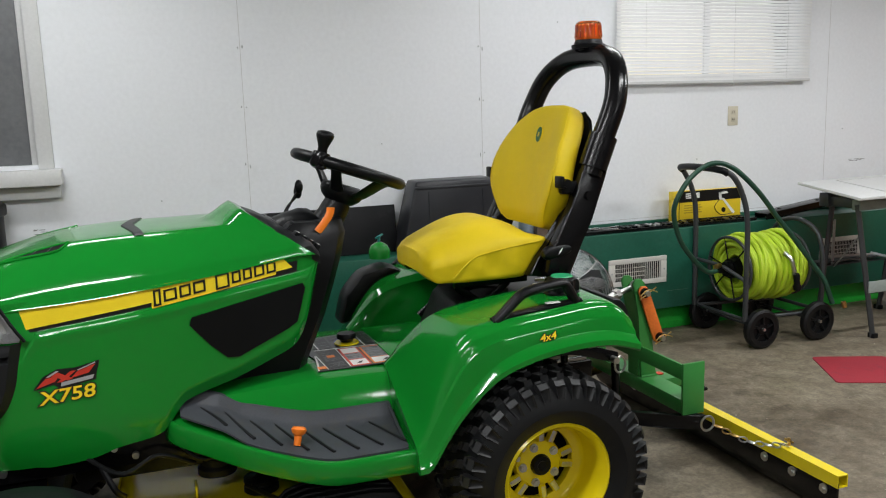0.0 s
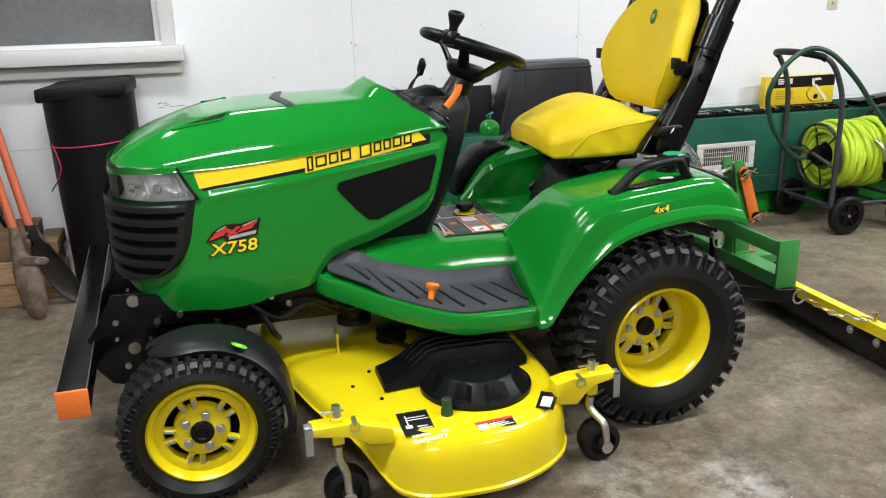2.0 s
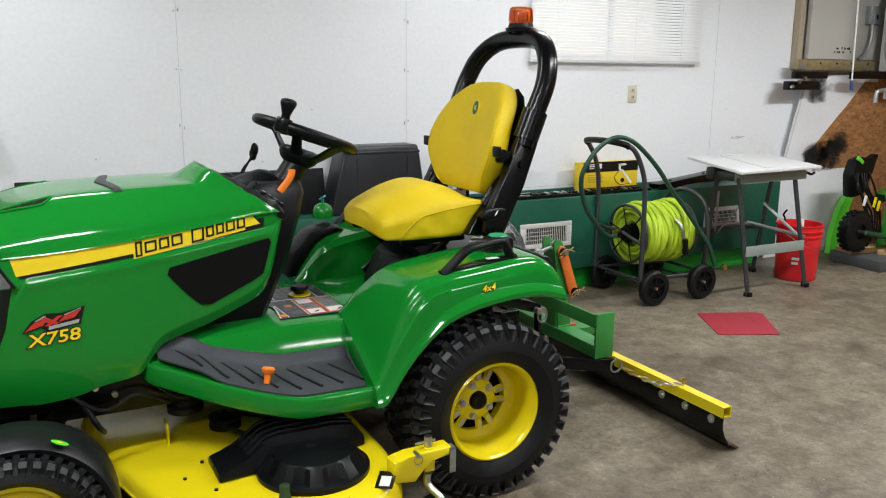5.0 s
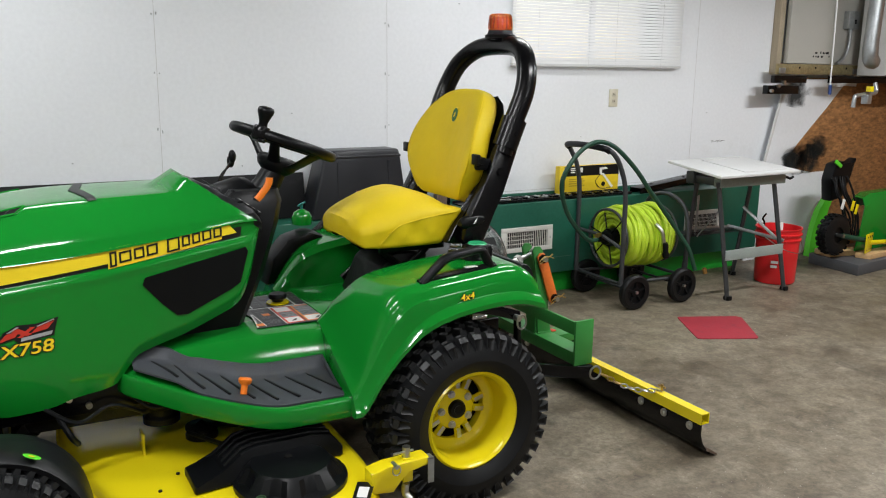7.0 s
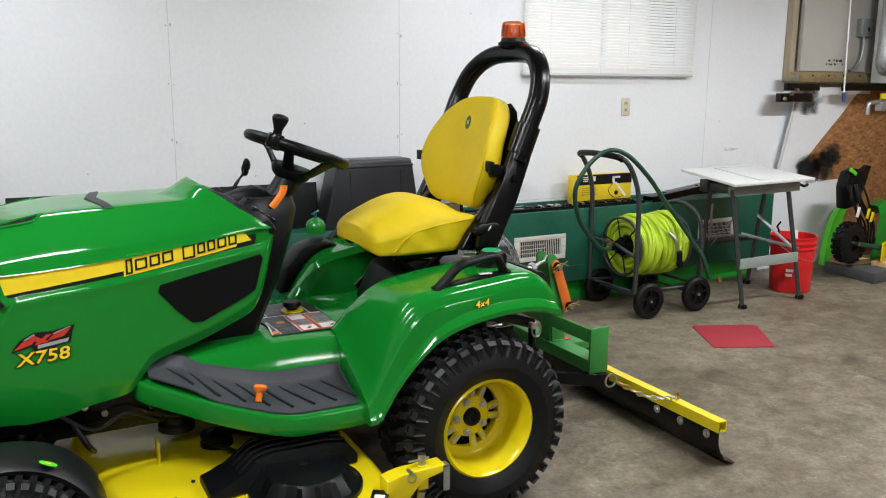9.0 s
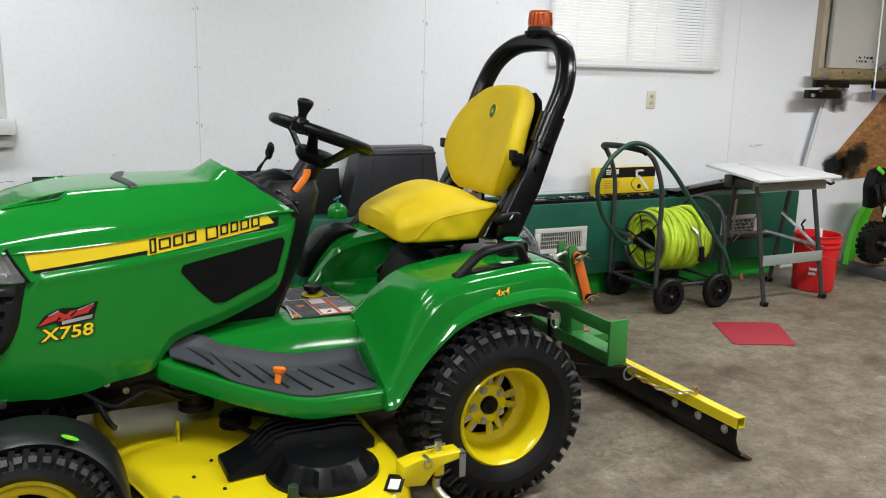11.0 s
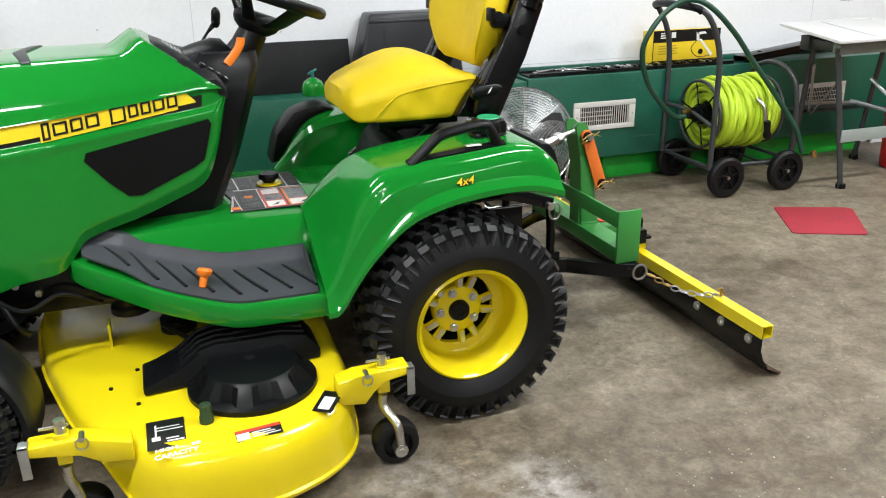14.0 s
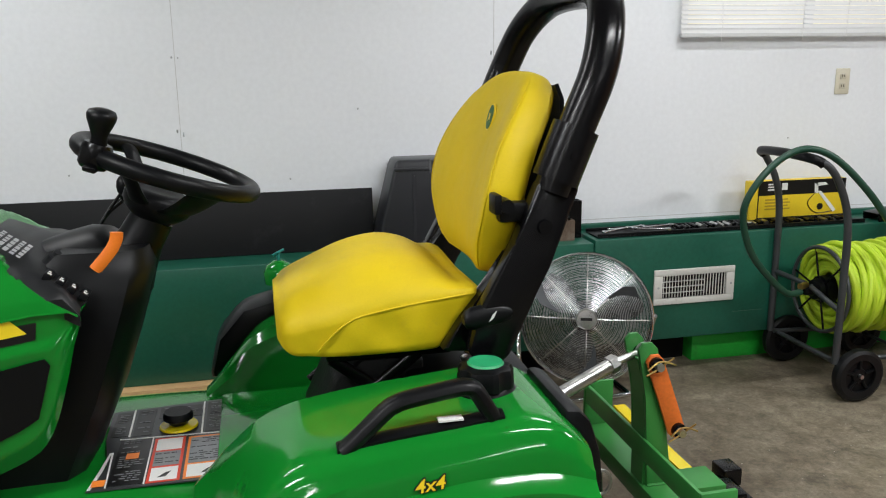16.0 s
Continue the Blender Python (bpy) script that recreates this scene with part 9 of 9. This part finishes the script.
def furnace_corner():
    p = thing("wall_post", (4.17, WALL_Y, 0), "unpainted timber stud on the wall", "stud", kind="structure")
    bm = B()
    box(bm, 4.145, 4.20, 1.735, 1.798, 1.50, CEILING - 0.001, 0.002)
    part("stud", bm, mat("weathered_pine", (0.42, 0.35, 0.25), 0.7, 0, 0.15, 3, 60, 0.2, 0.001, stretch=(8, 8, 1)), p)
    # painted board with a bare diagonal patch and curved edge
    o = thing("strand_board_lining", (5.0, 1.78, 0), "brown strand board lining the lower wall", "wall board", kind="structure")
    bm = B()
    box(bm, 4.45, X1 - 0.002, 1.775, 1.797, 0.0, 1.47, 0.001)
    part("sheet", bm, OSB, o)
    w = thing("painted_board", (4.4, 1.75, 0), "white painted board with torn curved edge", "board")
    bm = B()
    edge = [(4.30, 1.46), (5.17, 1.46), (5.17, 1.25), (5.13, 1.06), (5.03, 0.87), (4.92, 0.71), (4.935, 0.58), (4.93, 0.44), (4.88, 0.30), (4.82, 0.187), (4.70, 0.0), (3.98, 0.0), (4.02, 0.35)]
    prism(bm, edge, "y", 1.742, 1.757)
    part("sheet", bm, WHITE_WALL, w)
    bm = B()
    prism(bm, [(5.0, 1.405), (5.168, 1.40), (5.168, 1.25), (5.128, 1.06), (5.028, 0.87), (4.935, 0.735), (4.89, 0.70), (4.70, 0.695), (4.55, 0.72), (4.36, 0.785), (4.48, 0.92), (4.63, 1.06), (4.82, 1.23)], "y", 1.738, 1.7415)
    part("bare_patch", bm, OSB, w, "bare brown patch")
    SOOT = mat("black_spray_paint", (0.012, 0.014, 0.013), 0.6, 0, 0.4, 12, 60, 0.1, dirt=(0.10, 0.09, 0.05), dirt_at=0.62)
    for cx, cz, rx in ((4.50, 0.80, 0.20), (4.64, 0.81, 0.20), (4.74, 0.90, 0.17), (4.42, 0.79, 0.13)):
        bm = B()
        bm.faces.new([bm.verts.new((cx + rx * math.cos(a), 1.7368 - 0.0012 * rx, cz + 0.62 * rx * math.sin(a))) for a in [2 * math.pi * i / 22 for i in range(22)]])
        part("spray_stain", bm, smudge("black_spray_paint", (0.010, 0.012, 0.011), (cx, 1.737, cz), rx * 1.05), w, "cloudy black spray paint")
    bm = B()
    bm.faces.new([bm.verts.new((4.44 + 0.24 * math.cos(a), 1.7405, 1.345 + 0.115 * math.sin(a))) for a in [2 * math.pi * i / 26 for i in range(26)]])
    part("soot_mark", bm, smudge("grey_soot", (0.03, 0.032, 0.032), (4.42, 1.74, 1.36), 0.21), w)
    bm = B()
    prism(bm, [(4.27, 1.46), (4.30, 1.46), (4.02, 0.35), (3.99, 0.35)], "y", 1.736, 1.744, 0.001)
    part("edge_strip", bm, WHITE_TRIM, w)
    # bracket shelf
    s = thing("bracket_shelf", (4.6, 1.7, 1.45), "steel angle bracket shelf under heating unit", "bracket")
    bm = B()
    box(bm, 4.06, 5.35, 1.66, 1.668, 1.495, 1.575, 0.001)
    part("slotted_angle", bm, mat("yellow_passivated_steel", (0.42, 0.36, 0.20), 0.4, 0.7, 0.3, 8, 60, 0.1), s)
    for x in (4.16, 4.33, 4.52, 4.70, 4.9, 5.08):
        bm = B()
        rod(bm, (x, 1.6595, 1.535 + 0.012 * (round(x * 10) % 2)), (x, 1.662, 1.535 + 0.012 * (round(x * 10) % 2)), 0.009, seg=10)
        part("bolt_hole", bm, DARK, s)
    for x in (4.09, 4.98):
        bm = B()
        box(bm, x, x + 0.07, 1.652, 1.659, 1.50, 1.545, 0.002)
        part("washer_plate", bm, GALV, s)
    for x0, x1, y0 in ((3.98, 4.35, 1.60), (4.58, 5.85, 1.55)):
        bm = B()
        box(bm, x0, x1, y0, y0 + 0.035, 1.43, 1.485, 0.002)
        part("support_beam", bm, BLACK_STEEL, s)
    bm = B()
    box(bm, 3.93, 4.28, 1.61, 1.66, 1.345, 1.41, 0.002)
    part("support_arm", bm, BLACK_STEEL, s)
    for x in (3.95, 4.02, 4.08):
        bm = B()
        rod(bm, (x, 1.60, 1.37 + (x - 3.95) * 0.5), (x, 1.58, 1.37 + (x - 3.95) * 0.5), 0.014, seg=6)
        part("strut_nut", bm, ZINC, s)
    # grey heat shield and the unit itself
    f = thing("heating_unit", (5.0, 1.5, 1.5), "grey and white ceiling-hung heating unit", "heating unit")
    bm = B()
    box(bm, 4.215, 5.45, 1.69, 1.73, 1.58, CEILING - 0.002, 0.003)
    part("heat_shield", bm, FURNACE, f)
    bm = B()
    box(bm, 4.95, 5.8, 1.34, 1.6, 1.49, 2.55, 0.008)
    body = part("casing", bm, mat("white_enamel_steel", (0.62, 0.62, 0.61), 0.35, 0, 0.04), f)
    bm = B()
    box(bm, 4.965, 5.79, 1.332, 1.339, 1.50, 2.54, 0.002)
    part("louvre_panel", bm, mat("grey_louvre_steel", (0.10, 0.10, 0.105), 0.4), f)
    for r in range(12):
        for c in range(8):
            bm = B()
            box(bm, 4.985 + c * 0.04, 5.008 + c * 0.04, 1.329, 1.3325, 1.53 + r * 0.045, 1.55 + r * 0.045)
            part("louvre_slot", bm, DARK, f)
    rnd = random.Random(4)
    bm = B()
    for i in range(22):
        u = rnd.uniform(0, 0.20)
        zz = 1.665 if i < 14 else 1.638
        box(bm, 4.50 + u, 4.50 + u + 0.012, 1.6885, 1.6895, zz - rnd.uniform(0.005, 0.01), zz + rnd.uniform(0.004, 0.012))
    part("pen_marks", bm, DECAL_BLACK, f)
    bm = B()
    box(bm, 4.84, 4.98, 1.64, 1.69, 1.86, 2.00, 0.004)
    jb = part("switch_box", bm, GALV, f)
    bm = B()
    box(bm, 4.915, 4.93, 1.634, 1.641, 1.90, 1.935, 0.002)
    part("switch_toggle", bm, DARK, jb)
    bm = B()
    pipe(bm, smooth_path([(4.90, 1.66, 1.86), (4.90, 1.66, 1.75), (4.85, 1.655, 1.64), (4.76, 1.655, 1.585)], 6), 0.014, 10)
    part("conduit", bm, GALV, jb)
    bm = B()
    rod(bm, (4.70, 1.30, CEILING), (4.66, 1.30, 1.70), 0.055, seg=24)
    pipe(bm, smooth_path([(4.66, 1.30, 1.71), (4.665, 1.30, 1.64), (4.70, 1.31, 1.605), (4.76, 1.34, 1.60)], 5), 0.058, 20)
    part("flue_pipe", bm, GALV, f)
    bm = B()
    pipe(bm, smooth_path([(4.56, 1.16, 1.44), (4.55, 1.14, 1.37), (4.42, 1.14, 1.355), (4.33, 1.14, 1.345), (4.31, 1.14, 1.33), (4.305, 1.14, 1.26)], 5), 0.016, 10)
    gp = part("gas_pipe", bm, GALV, f)
    bm = B()
    box(bm, 4.41, 4.46, 1.10, 1.16, 1.285, 1.355, 0.008)
    part("gas_valve", bm, GALV, gp)
    bm = B()
    box(bm, 4.415, 4.455, 1.09, 1.13, 1.375, 1.415, 0.004)
    part("valve_handle", bm, YELLOW, gp)
    r = thing("pull_cord", (4.2, 1.3, 1.35), "white pull cord with blue toggle hanging down", "cord")
    bm = B()
    rod(bm, (4.185, 1.30, CEILING), (4.235, 1.30, 1.42), 0.006, seg=8)
    part("cord", bm, DECAL_WHITE, r)
    bm = B()
    rod(bm, (4.235, 1.30, 1.42), (4.24, 1.30, 1.35), 0.012, seg=10)
    part("toggle", bm, mat("blue_plastic", (0.03, 0.06, 0.2), 0.4), r)


furnace_corner()


def implements():
    b = thing("parts_sled", (4.7, 1.25, 0), "dark grey steel tray with pine boards", "tray")
    bm = B()
    prism(bm, [(4.36, 0.98), (5.5, 1.12), (5.5, 1.62), (4.40, 1.45)], "z", 0.0, 0.085, 0.006)
    part("tray", bm, mat("slate_grey_steel", (0.075, 0.078, 0.085), 0.5), b)
    for q in (((4.40, 1.26), (4.78, 1.20), (4.80, 1.33), (4.42, 1.42)), ((4.62, 1.06), (5.4, 1.15), (5.38, 1.26), (4.58, 1.17))):
        bm = B()
        prism(bm, q, "z", 0.086, 0.125, 0.003)
        part("board", bm, PALE_WOOD, b)
    s = thing("snow_blower", (4.9, 1.3, 0.12), "green and yellow snow blower attachment on boards", "snow blower")
    bm = B()
    rows = []
    for x, k in ((4.66, 1.0), (4.74, 1.06), (5.5, 1.1)):
        rows.append([(x + dx, 1.25 + dy, z) for dx, dy, z in ((-0.05, -0.05, 0.13), (-0.02, -0.06, 0.3), (0.02, -0.05, 0.48 * k), (0.05, 0.0, 0.54 * k), (0.08, 0.1, 0.54 * k), (0.1, 0.15, 0.45))])
    loft(bm, rows)
    shell(bm, 0.008)
    part("housing", bm, GREEN, s)
    for x, a in ((4.66, 0), (4.93, 45)):
        bm = B()
        box(bm, -0.075, 0.075, -0.005, 0.005, -0.075, 0.075, 0.003, pose(x, 1.12, 0.205, 0, a, 18))
        pl = part("mounting_plate", bm, YELLOW, s)
        for u, v in ((-0.05, -0.05), (-0.05, 0.05), (0.05, 0.05), (0.05, -0.05), (0, 0.05), (0, -0.05)):
            bm = B()
            q = pose(x, 1.12, 0.205, 0, a, 18) @ Vector((u, -0.0056, v))
            rod(bm, q, q + Vector((0, 0.001, 0)), 0.008, seg=8)
            part("plate_hole", bm, DARK, pl)
    bm = B()
    rod(bm, (4.68, 1.13, 0.205), (4.94, 1.11, 0.195), 0.019, seg=14)
    part("axle_tube", bm, YELLOW, s)
    bm = B()
    rod(bm, (4.94, 1.11, 0.195), (5.2, 1.09, 0.18), 0.014, seg=12)
    part("axle_stub", bm, BLACK_STEEL, s)
    m = thing("cultivator", (4.35, 1.3, 0.0), "lime green garden cultivator leaning on wall", "cultivator")
    bm = B()
    rows = []
    for x, y, z, w in ((4.62, 1.60, 0.004, 0.085), (4.63, 1.60, 0.14, 0.095), (4.66, 1.60, 0.28, 0.09), (4.71, 1.61, 0.39, 0.075), (4.79, 1.62, 0.48, 0.05), (4.86, 1.62, 0.53, 0.015)):
        rows.append([(x - w * 0.3, y, z), (x + w, y - 0.01, z - 0.01), (x + w, y + 0.04, z - 0.01), (x - w * 0.3, y + 0.05, z)])
    loft(bm, rows, close=True, caps=True)
    LIME = mat("lime_green_plastic", (0.10, 0.55, 0.03), 0.35, 0, 0.06)
    part("side_guard", bm, LIME, m)
    bm = B()
    box(bm, 4.66, 4.69, 1.584, 1.589, 0.12, 0.26)
    part("guard_stripe", bm, mat("dark_lime", (0.04, 0.28, 0.02), 0.4), m)
    c = Vector((4.36, 1.22, 0.282))
    bm = B()
    lathe(bm, [(0.06, -0.045), (0.12, -0.05), (0.148, -0.035), (0.155, 0.0), (0.148, 0.035), (0.12, 0.05), (0.06, 0.045)], c, "y", 32, closed=True)
    for i in range(20):
        for k in (-1, 0, 1):
            a = 2 * math.pi * (i + 0.5 * (k % 2)) / 20
            box(bm, -0.014, 0.014, -0.012, 0.012, -0.006, 0.006, 0, Matrix.Translation(c + Vector((0.155 * math.cos(a), k * 0.03, 0.155 * math.sin(a)))) @ Matrix.Rotation(math.pi / 2 - a, 4, "Y"))
    w = part("wheel", bm, RUBBER, m, "black lugged rubber wheel")
    bm = B()
    rod(bm, c + Vector((0, -0.03, 0)), c + Vector((0, 0.03, 0)), 0.062, seg=20)
    part("wheel_disc", bm, BLACK_PLASTIC, w)
    bm = B()
    rod(bm, c + Vector((0.0, -0.07, 0.0)), c + Vector((0.25, -0.09, -0.05)), 0.02, seg=12)
    part("axle", bm, HOSE_GREEN, m)
    bm = B()
    rod(bm, c + Vector((0.0, -0.09, 0)), c + Vector((0, -0.03, 0)), 0.014, seg=10)
    part("axle_end", bm, ZINC, m)
    bm = B()
    prism(bm, [(4.40, 0.52), (4.37, 0.70), (4.41, 0.82), (4.50, 0.84), (4.58, 0.80), (4.68, 0.86), (4.58, 0.72), (4.54, 0.55)], "y", 1.30, 1.40, 0.02)
    part("engine_cover", bm, BLACK_PLASTIC, m)
    bm = B()
    box(bm, -0.045, 0.045, -0.008, 0.008, -0.016, 0.016, 0.006, pose(4.42, 1.29, 0.82, 0, 30, 0))
    part("lime_lever", bm, LIME, m)
    rnd = random.Random(6)
    for i in range(7):
        x = 4.36 + 0.03 * i
        bm = B()
        pipe(bm, smooth_path([(x, 1.29, 0.72), (x + rnd.uniform(-0.05, 0.05), 1.24, 0.6), (x + 0.06 + rnd.uniform(-0.05, 0.05), 1.2, 0.42), (x + 0.10, 1.2, 0.25)], 6), 0.008, 8)
        part("control_cable", bm, BLACK_PLASTIC, m)
    for x, z, mm in ((4.39, 0.52, DECAL_WHITE), (4.56, 0.47, YELLOW), (4.51, 0.50, YELLOW)):
        bm = B()
        box(bm, -0.016, 0.016, -0.002, 0.002, -0.04, 0.04, 0.001, pose(x, 1.19, z, 0, 15, 0))
        part("tag", bm, mm, m)


implements()


# ---- left-hand end: black roll, post hole digger, timbers ----
def black_roll():
    r = thing("plastic_roll", (-1.88, 1.58, 0), "tall black plastic wrapped roll tied with red string", "roll")
    c = Vector((-1.885, 1.58, 0))
    rnd = random.Random(2)
    bm = B()
    rows = []
    for i in range(14):
        z = 1.005 * i / 13
        k = 0.190 + 0.020 * z
        rows.append([(c.x + (k + 0.004 * math.sin(5 * a + z * 4) + rnd.uniform(-0.002, 0.002)) * math.cos(a), c.y + k * math.sin(a), z) for a in [2 * math.pi * j / 30 for j in range(30)]])
    loft(bm, rows, close=True, caps=True)
    part("roll", bm, BLACK_BAG, r, "", 70)
    bm = B()
    prism(bm, [(-2.10, 1.385), (-1.70, 1.37), (-1.665, 1.62), (-1.70, 1.77), (-2.05, 1.77)], "z", 0.985, 1.045, 0.012)
    for v in bm.verts:
        v.co.z += 0.05 * (v.co.x + 1.88) + rnd.uniform(-0.004, 0.004)
    part("folded_top", bm, BLACK_BAG, r)
    PINK = mat("red_string", (0.55, 0.03, 0.10), 0.6)
    for z, k in ((0.765, 0.208), (0.275, 0.190)):
        bm = B()
        pipe(bm, [(c.x + k * math.cos(a), c.y + k * math.sin(a), z + 0.012 * math.cos(a)) for a in [2 * math.pi * j / 40 for j in range(40)]], 0.0032, 6, closed=True)
        part("tie_string", bm, PINK, r)
    bm = B()
    pipe(bm, smooth_path([(c.x - 0.185, c.y - 0.10, 0.765), (c.x - 0.165, c.y - 0.14, 0.72), (c.x - 0.155, c.y - 0.15, 0.66), (c.x - 0.18, c.y - 0.13, 0.60)], 6), 0.003, 6)
    part("string_tail", bm, PINK, r)
    bm = B()
    pipe(bm, smooth_path([(c.x - 0.17, c.y - 0.09, 0.60), (c.x - 0.20, c.y - 0.10, 0.57), (c.x - 0.22, c.y - 0.10, 0.54)], 5), 0.003, 6)
    part("string_tail", bm, DECAL_BLACK, r)


black_roll()


TAN_WOOD = mat("weathered_tan_timber", (0.34, 0.21, 0.11), 0.75, 0, 0.35, 4, 40, 0.4, 0.002, stretch=(1, 6, 6), dirt=(0.15, 0.09, 0.05), dirt_at=0.56)


def post_hole_digger():
    d = thing("post_hole_digger", (-2.2, 1.25, 0), "rusty post hole digger with orange wooden handles", "digger")
    for s, top, low in ((-1, (-2.455, 1.56, 1.42), (-2.255, 1.27, 0.40)), (1, (-2.40, 1.58, 1.42), (-2.190, 1.29, 0.40))):
        bm = B()
        rod(bm, top, low, 0.019, 0.021, seg=16)
        h = part("handle", bm, mat("worn_orange_handle", (0.50, 0.105, 0.04), 0.5, 0, 0.12, 4, 60, 0.2, 0.001, stretch=(1, 1, 0.3), dirt=(0.38, 0.17, 0.10), dirt_at=0.66, dirt_scale=9), d, "worn orange wooden handle")
        # riveted socket that widens into a curved scoop
        bm = B()
        a = Vector(low)
        rows = []
        lean, tilt = (0.13, 0.30) if s < 0 else (0.40, -0.10)
        for t, w, cv in ((0.035, 0.024, 0.024), (-0.03, 0.027, 0.024), (-0.08, 0.034, 0.022), (-0.13, 0.050, 0.020), (-0.17, 0.058, 0.022), (-0.24, 0.060, 0.026), (-0.31, 0.056, 0.026), (-0.355, 0.044, 0.02), (-0.385, 0.024, 0.01), (-0.393, 0.008, 0.003)):
            cx = a.x + lean * max(0.0, -t - 0.02) - (0.012 * s if t < -0.1 else 0)
            cy = a.y + tilt * t * 0.6 - (0.02 if s < 0 else -0.05) * min(1, max(0, -t / 0.2))
            full = t > -0.05
            rows.append([(cx + w * math.cos(q), cy + cv * math.sin(q) * (-1 if s < 0 or full else 1), a.z + t) for q in [(math.pi * k / 10 if not full else -0.35 * math.pi + 1.7 * math.pi * k / 10) for k in range(11)]])
        loft(bm, rows)
        shell(bm, 0.005)
        bl = part("scoop_blade", bm, RUST if s < 0 else DARK_RUST, d, "worn rusty steel scoop blade", 50)
        for z in (0.0, -0.035):
            bm = B()
            rod(bm, (a.x - 0.012 * s, a.y - 0.020, a.z + z), (a.x - 0.012 * s, a.y - 0.036, a.z + z), 0.008, seg=8)
            part("rivet", bm, ZINC, bl)
    # hinge strap with its pin
    bm = B()
    prism(bm, [(-2.255, 0.285), (-2.235, 0.305), (-2.18, 0.30), (-2.13, 0.292), (-2.118, 0.275), (-2.135, 0.255), (-2.185, 0.262), (-2.24, 0.262)], "y", 1.205, 1.217, 0.003)
    part("hinge_strap", bm, RUST, d)
    bm = B()
    rod(bm, (-2.165, 1.205, 0.281), (-2.165, 1.197, 0.281), 0.012, seg=12)
    part("pivot_bolt", bm, ZINC, d)


post_hole_digger()
rnd = random.Random(11)
for x0, x1, y0, y1, z0, z1 in ((-2.62, -2.30, 1.40, 1.72, 0.0, 0.118), (-2.60, -2.31, 1.39, 1.70, 0.1185, 0.232), (-2.63, -2.215, 1.40, 1.72, 0.2325, 0.365), (-2.295, -2.12, 1.47, 1.74, 0.0, 0.14), (-2.29, -2.13, 1.48, 1.72, 0.1405, 0.23), (-2.205, -2.115, 1.46, 1.72, 0.2305, 0.30)):
    t = thing("timber_block", ((x0 + x1) / 2, (y0 + y1) / 2, z0), "rough brown timber block in a stack", "timber", "stacked timber blocks")
    bm = B()
    box(bm, x0, x1, y0, y1, z0, z1, 0.007)
    for v in bm.verts:
        v.co += Vector((rnd.uniform(-0.003, 0.003), rnd.uniform(-0.003, 0.003), 0))
    part("block", bm, WOOD if z0 > 0.2 else TAN_WOOD, t)


def digging_bar():
    b = thing("digging_hoe", (-2.4, 1.6, 0.34), "black worn steel hook bar leaning on wall", "steel bar")
    bm = B()
    pipe(bm, smooth_path([(-2.47, 1.70, 1.25), (-2.455, 1.67, 1.02), (-2.47, 1.64, 0.86), (-2.43, 1.60, 0.66), (-2.38, 1.56, 0.48), (-2.335, 1.53, 0.375)], 6), 0.02, 8, flat=(0.018, 0.008), up=(1, 0, 0))
    part("bar", bm, BLACK_STEEL, b)
    bm = B()
    rod(bm, (-2.52, 1.645, 0.885), (-2.41, 1.63, 0.885), 0.006, seg=8)
    part("cross_pin", bm, BLACK_STEEL, b)


digging_bar()
r = thing("door_track", (-2.44, 1.15, 0), "galvanised steel door track post", "door track", kind="structure")
bm = B()
prism(bm, [(-2.475, 1.02), (-2.415, 1.02), (-2.415, 1.025), (-2.47, 1.025), (-2.47, 1.17), (-2.415, 1.17), (-2.415, 1.175), (-2.475, 1.175)], "z", 0.0, 2.3)
part("channel", bm, GALV, r)
for z in (0.05, 0.2, 0.34):
    bm = B()
    rod(bm, (-2.4145, 1.17, z), (-2.405, 1.17, z), 0.01, seg=8)
    part("track_bolt", bm, ZINC, r)
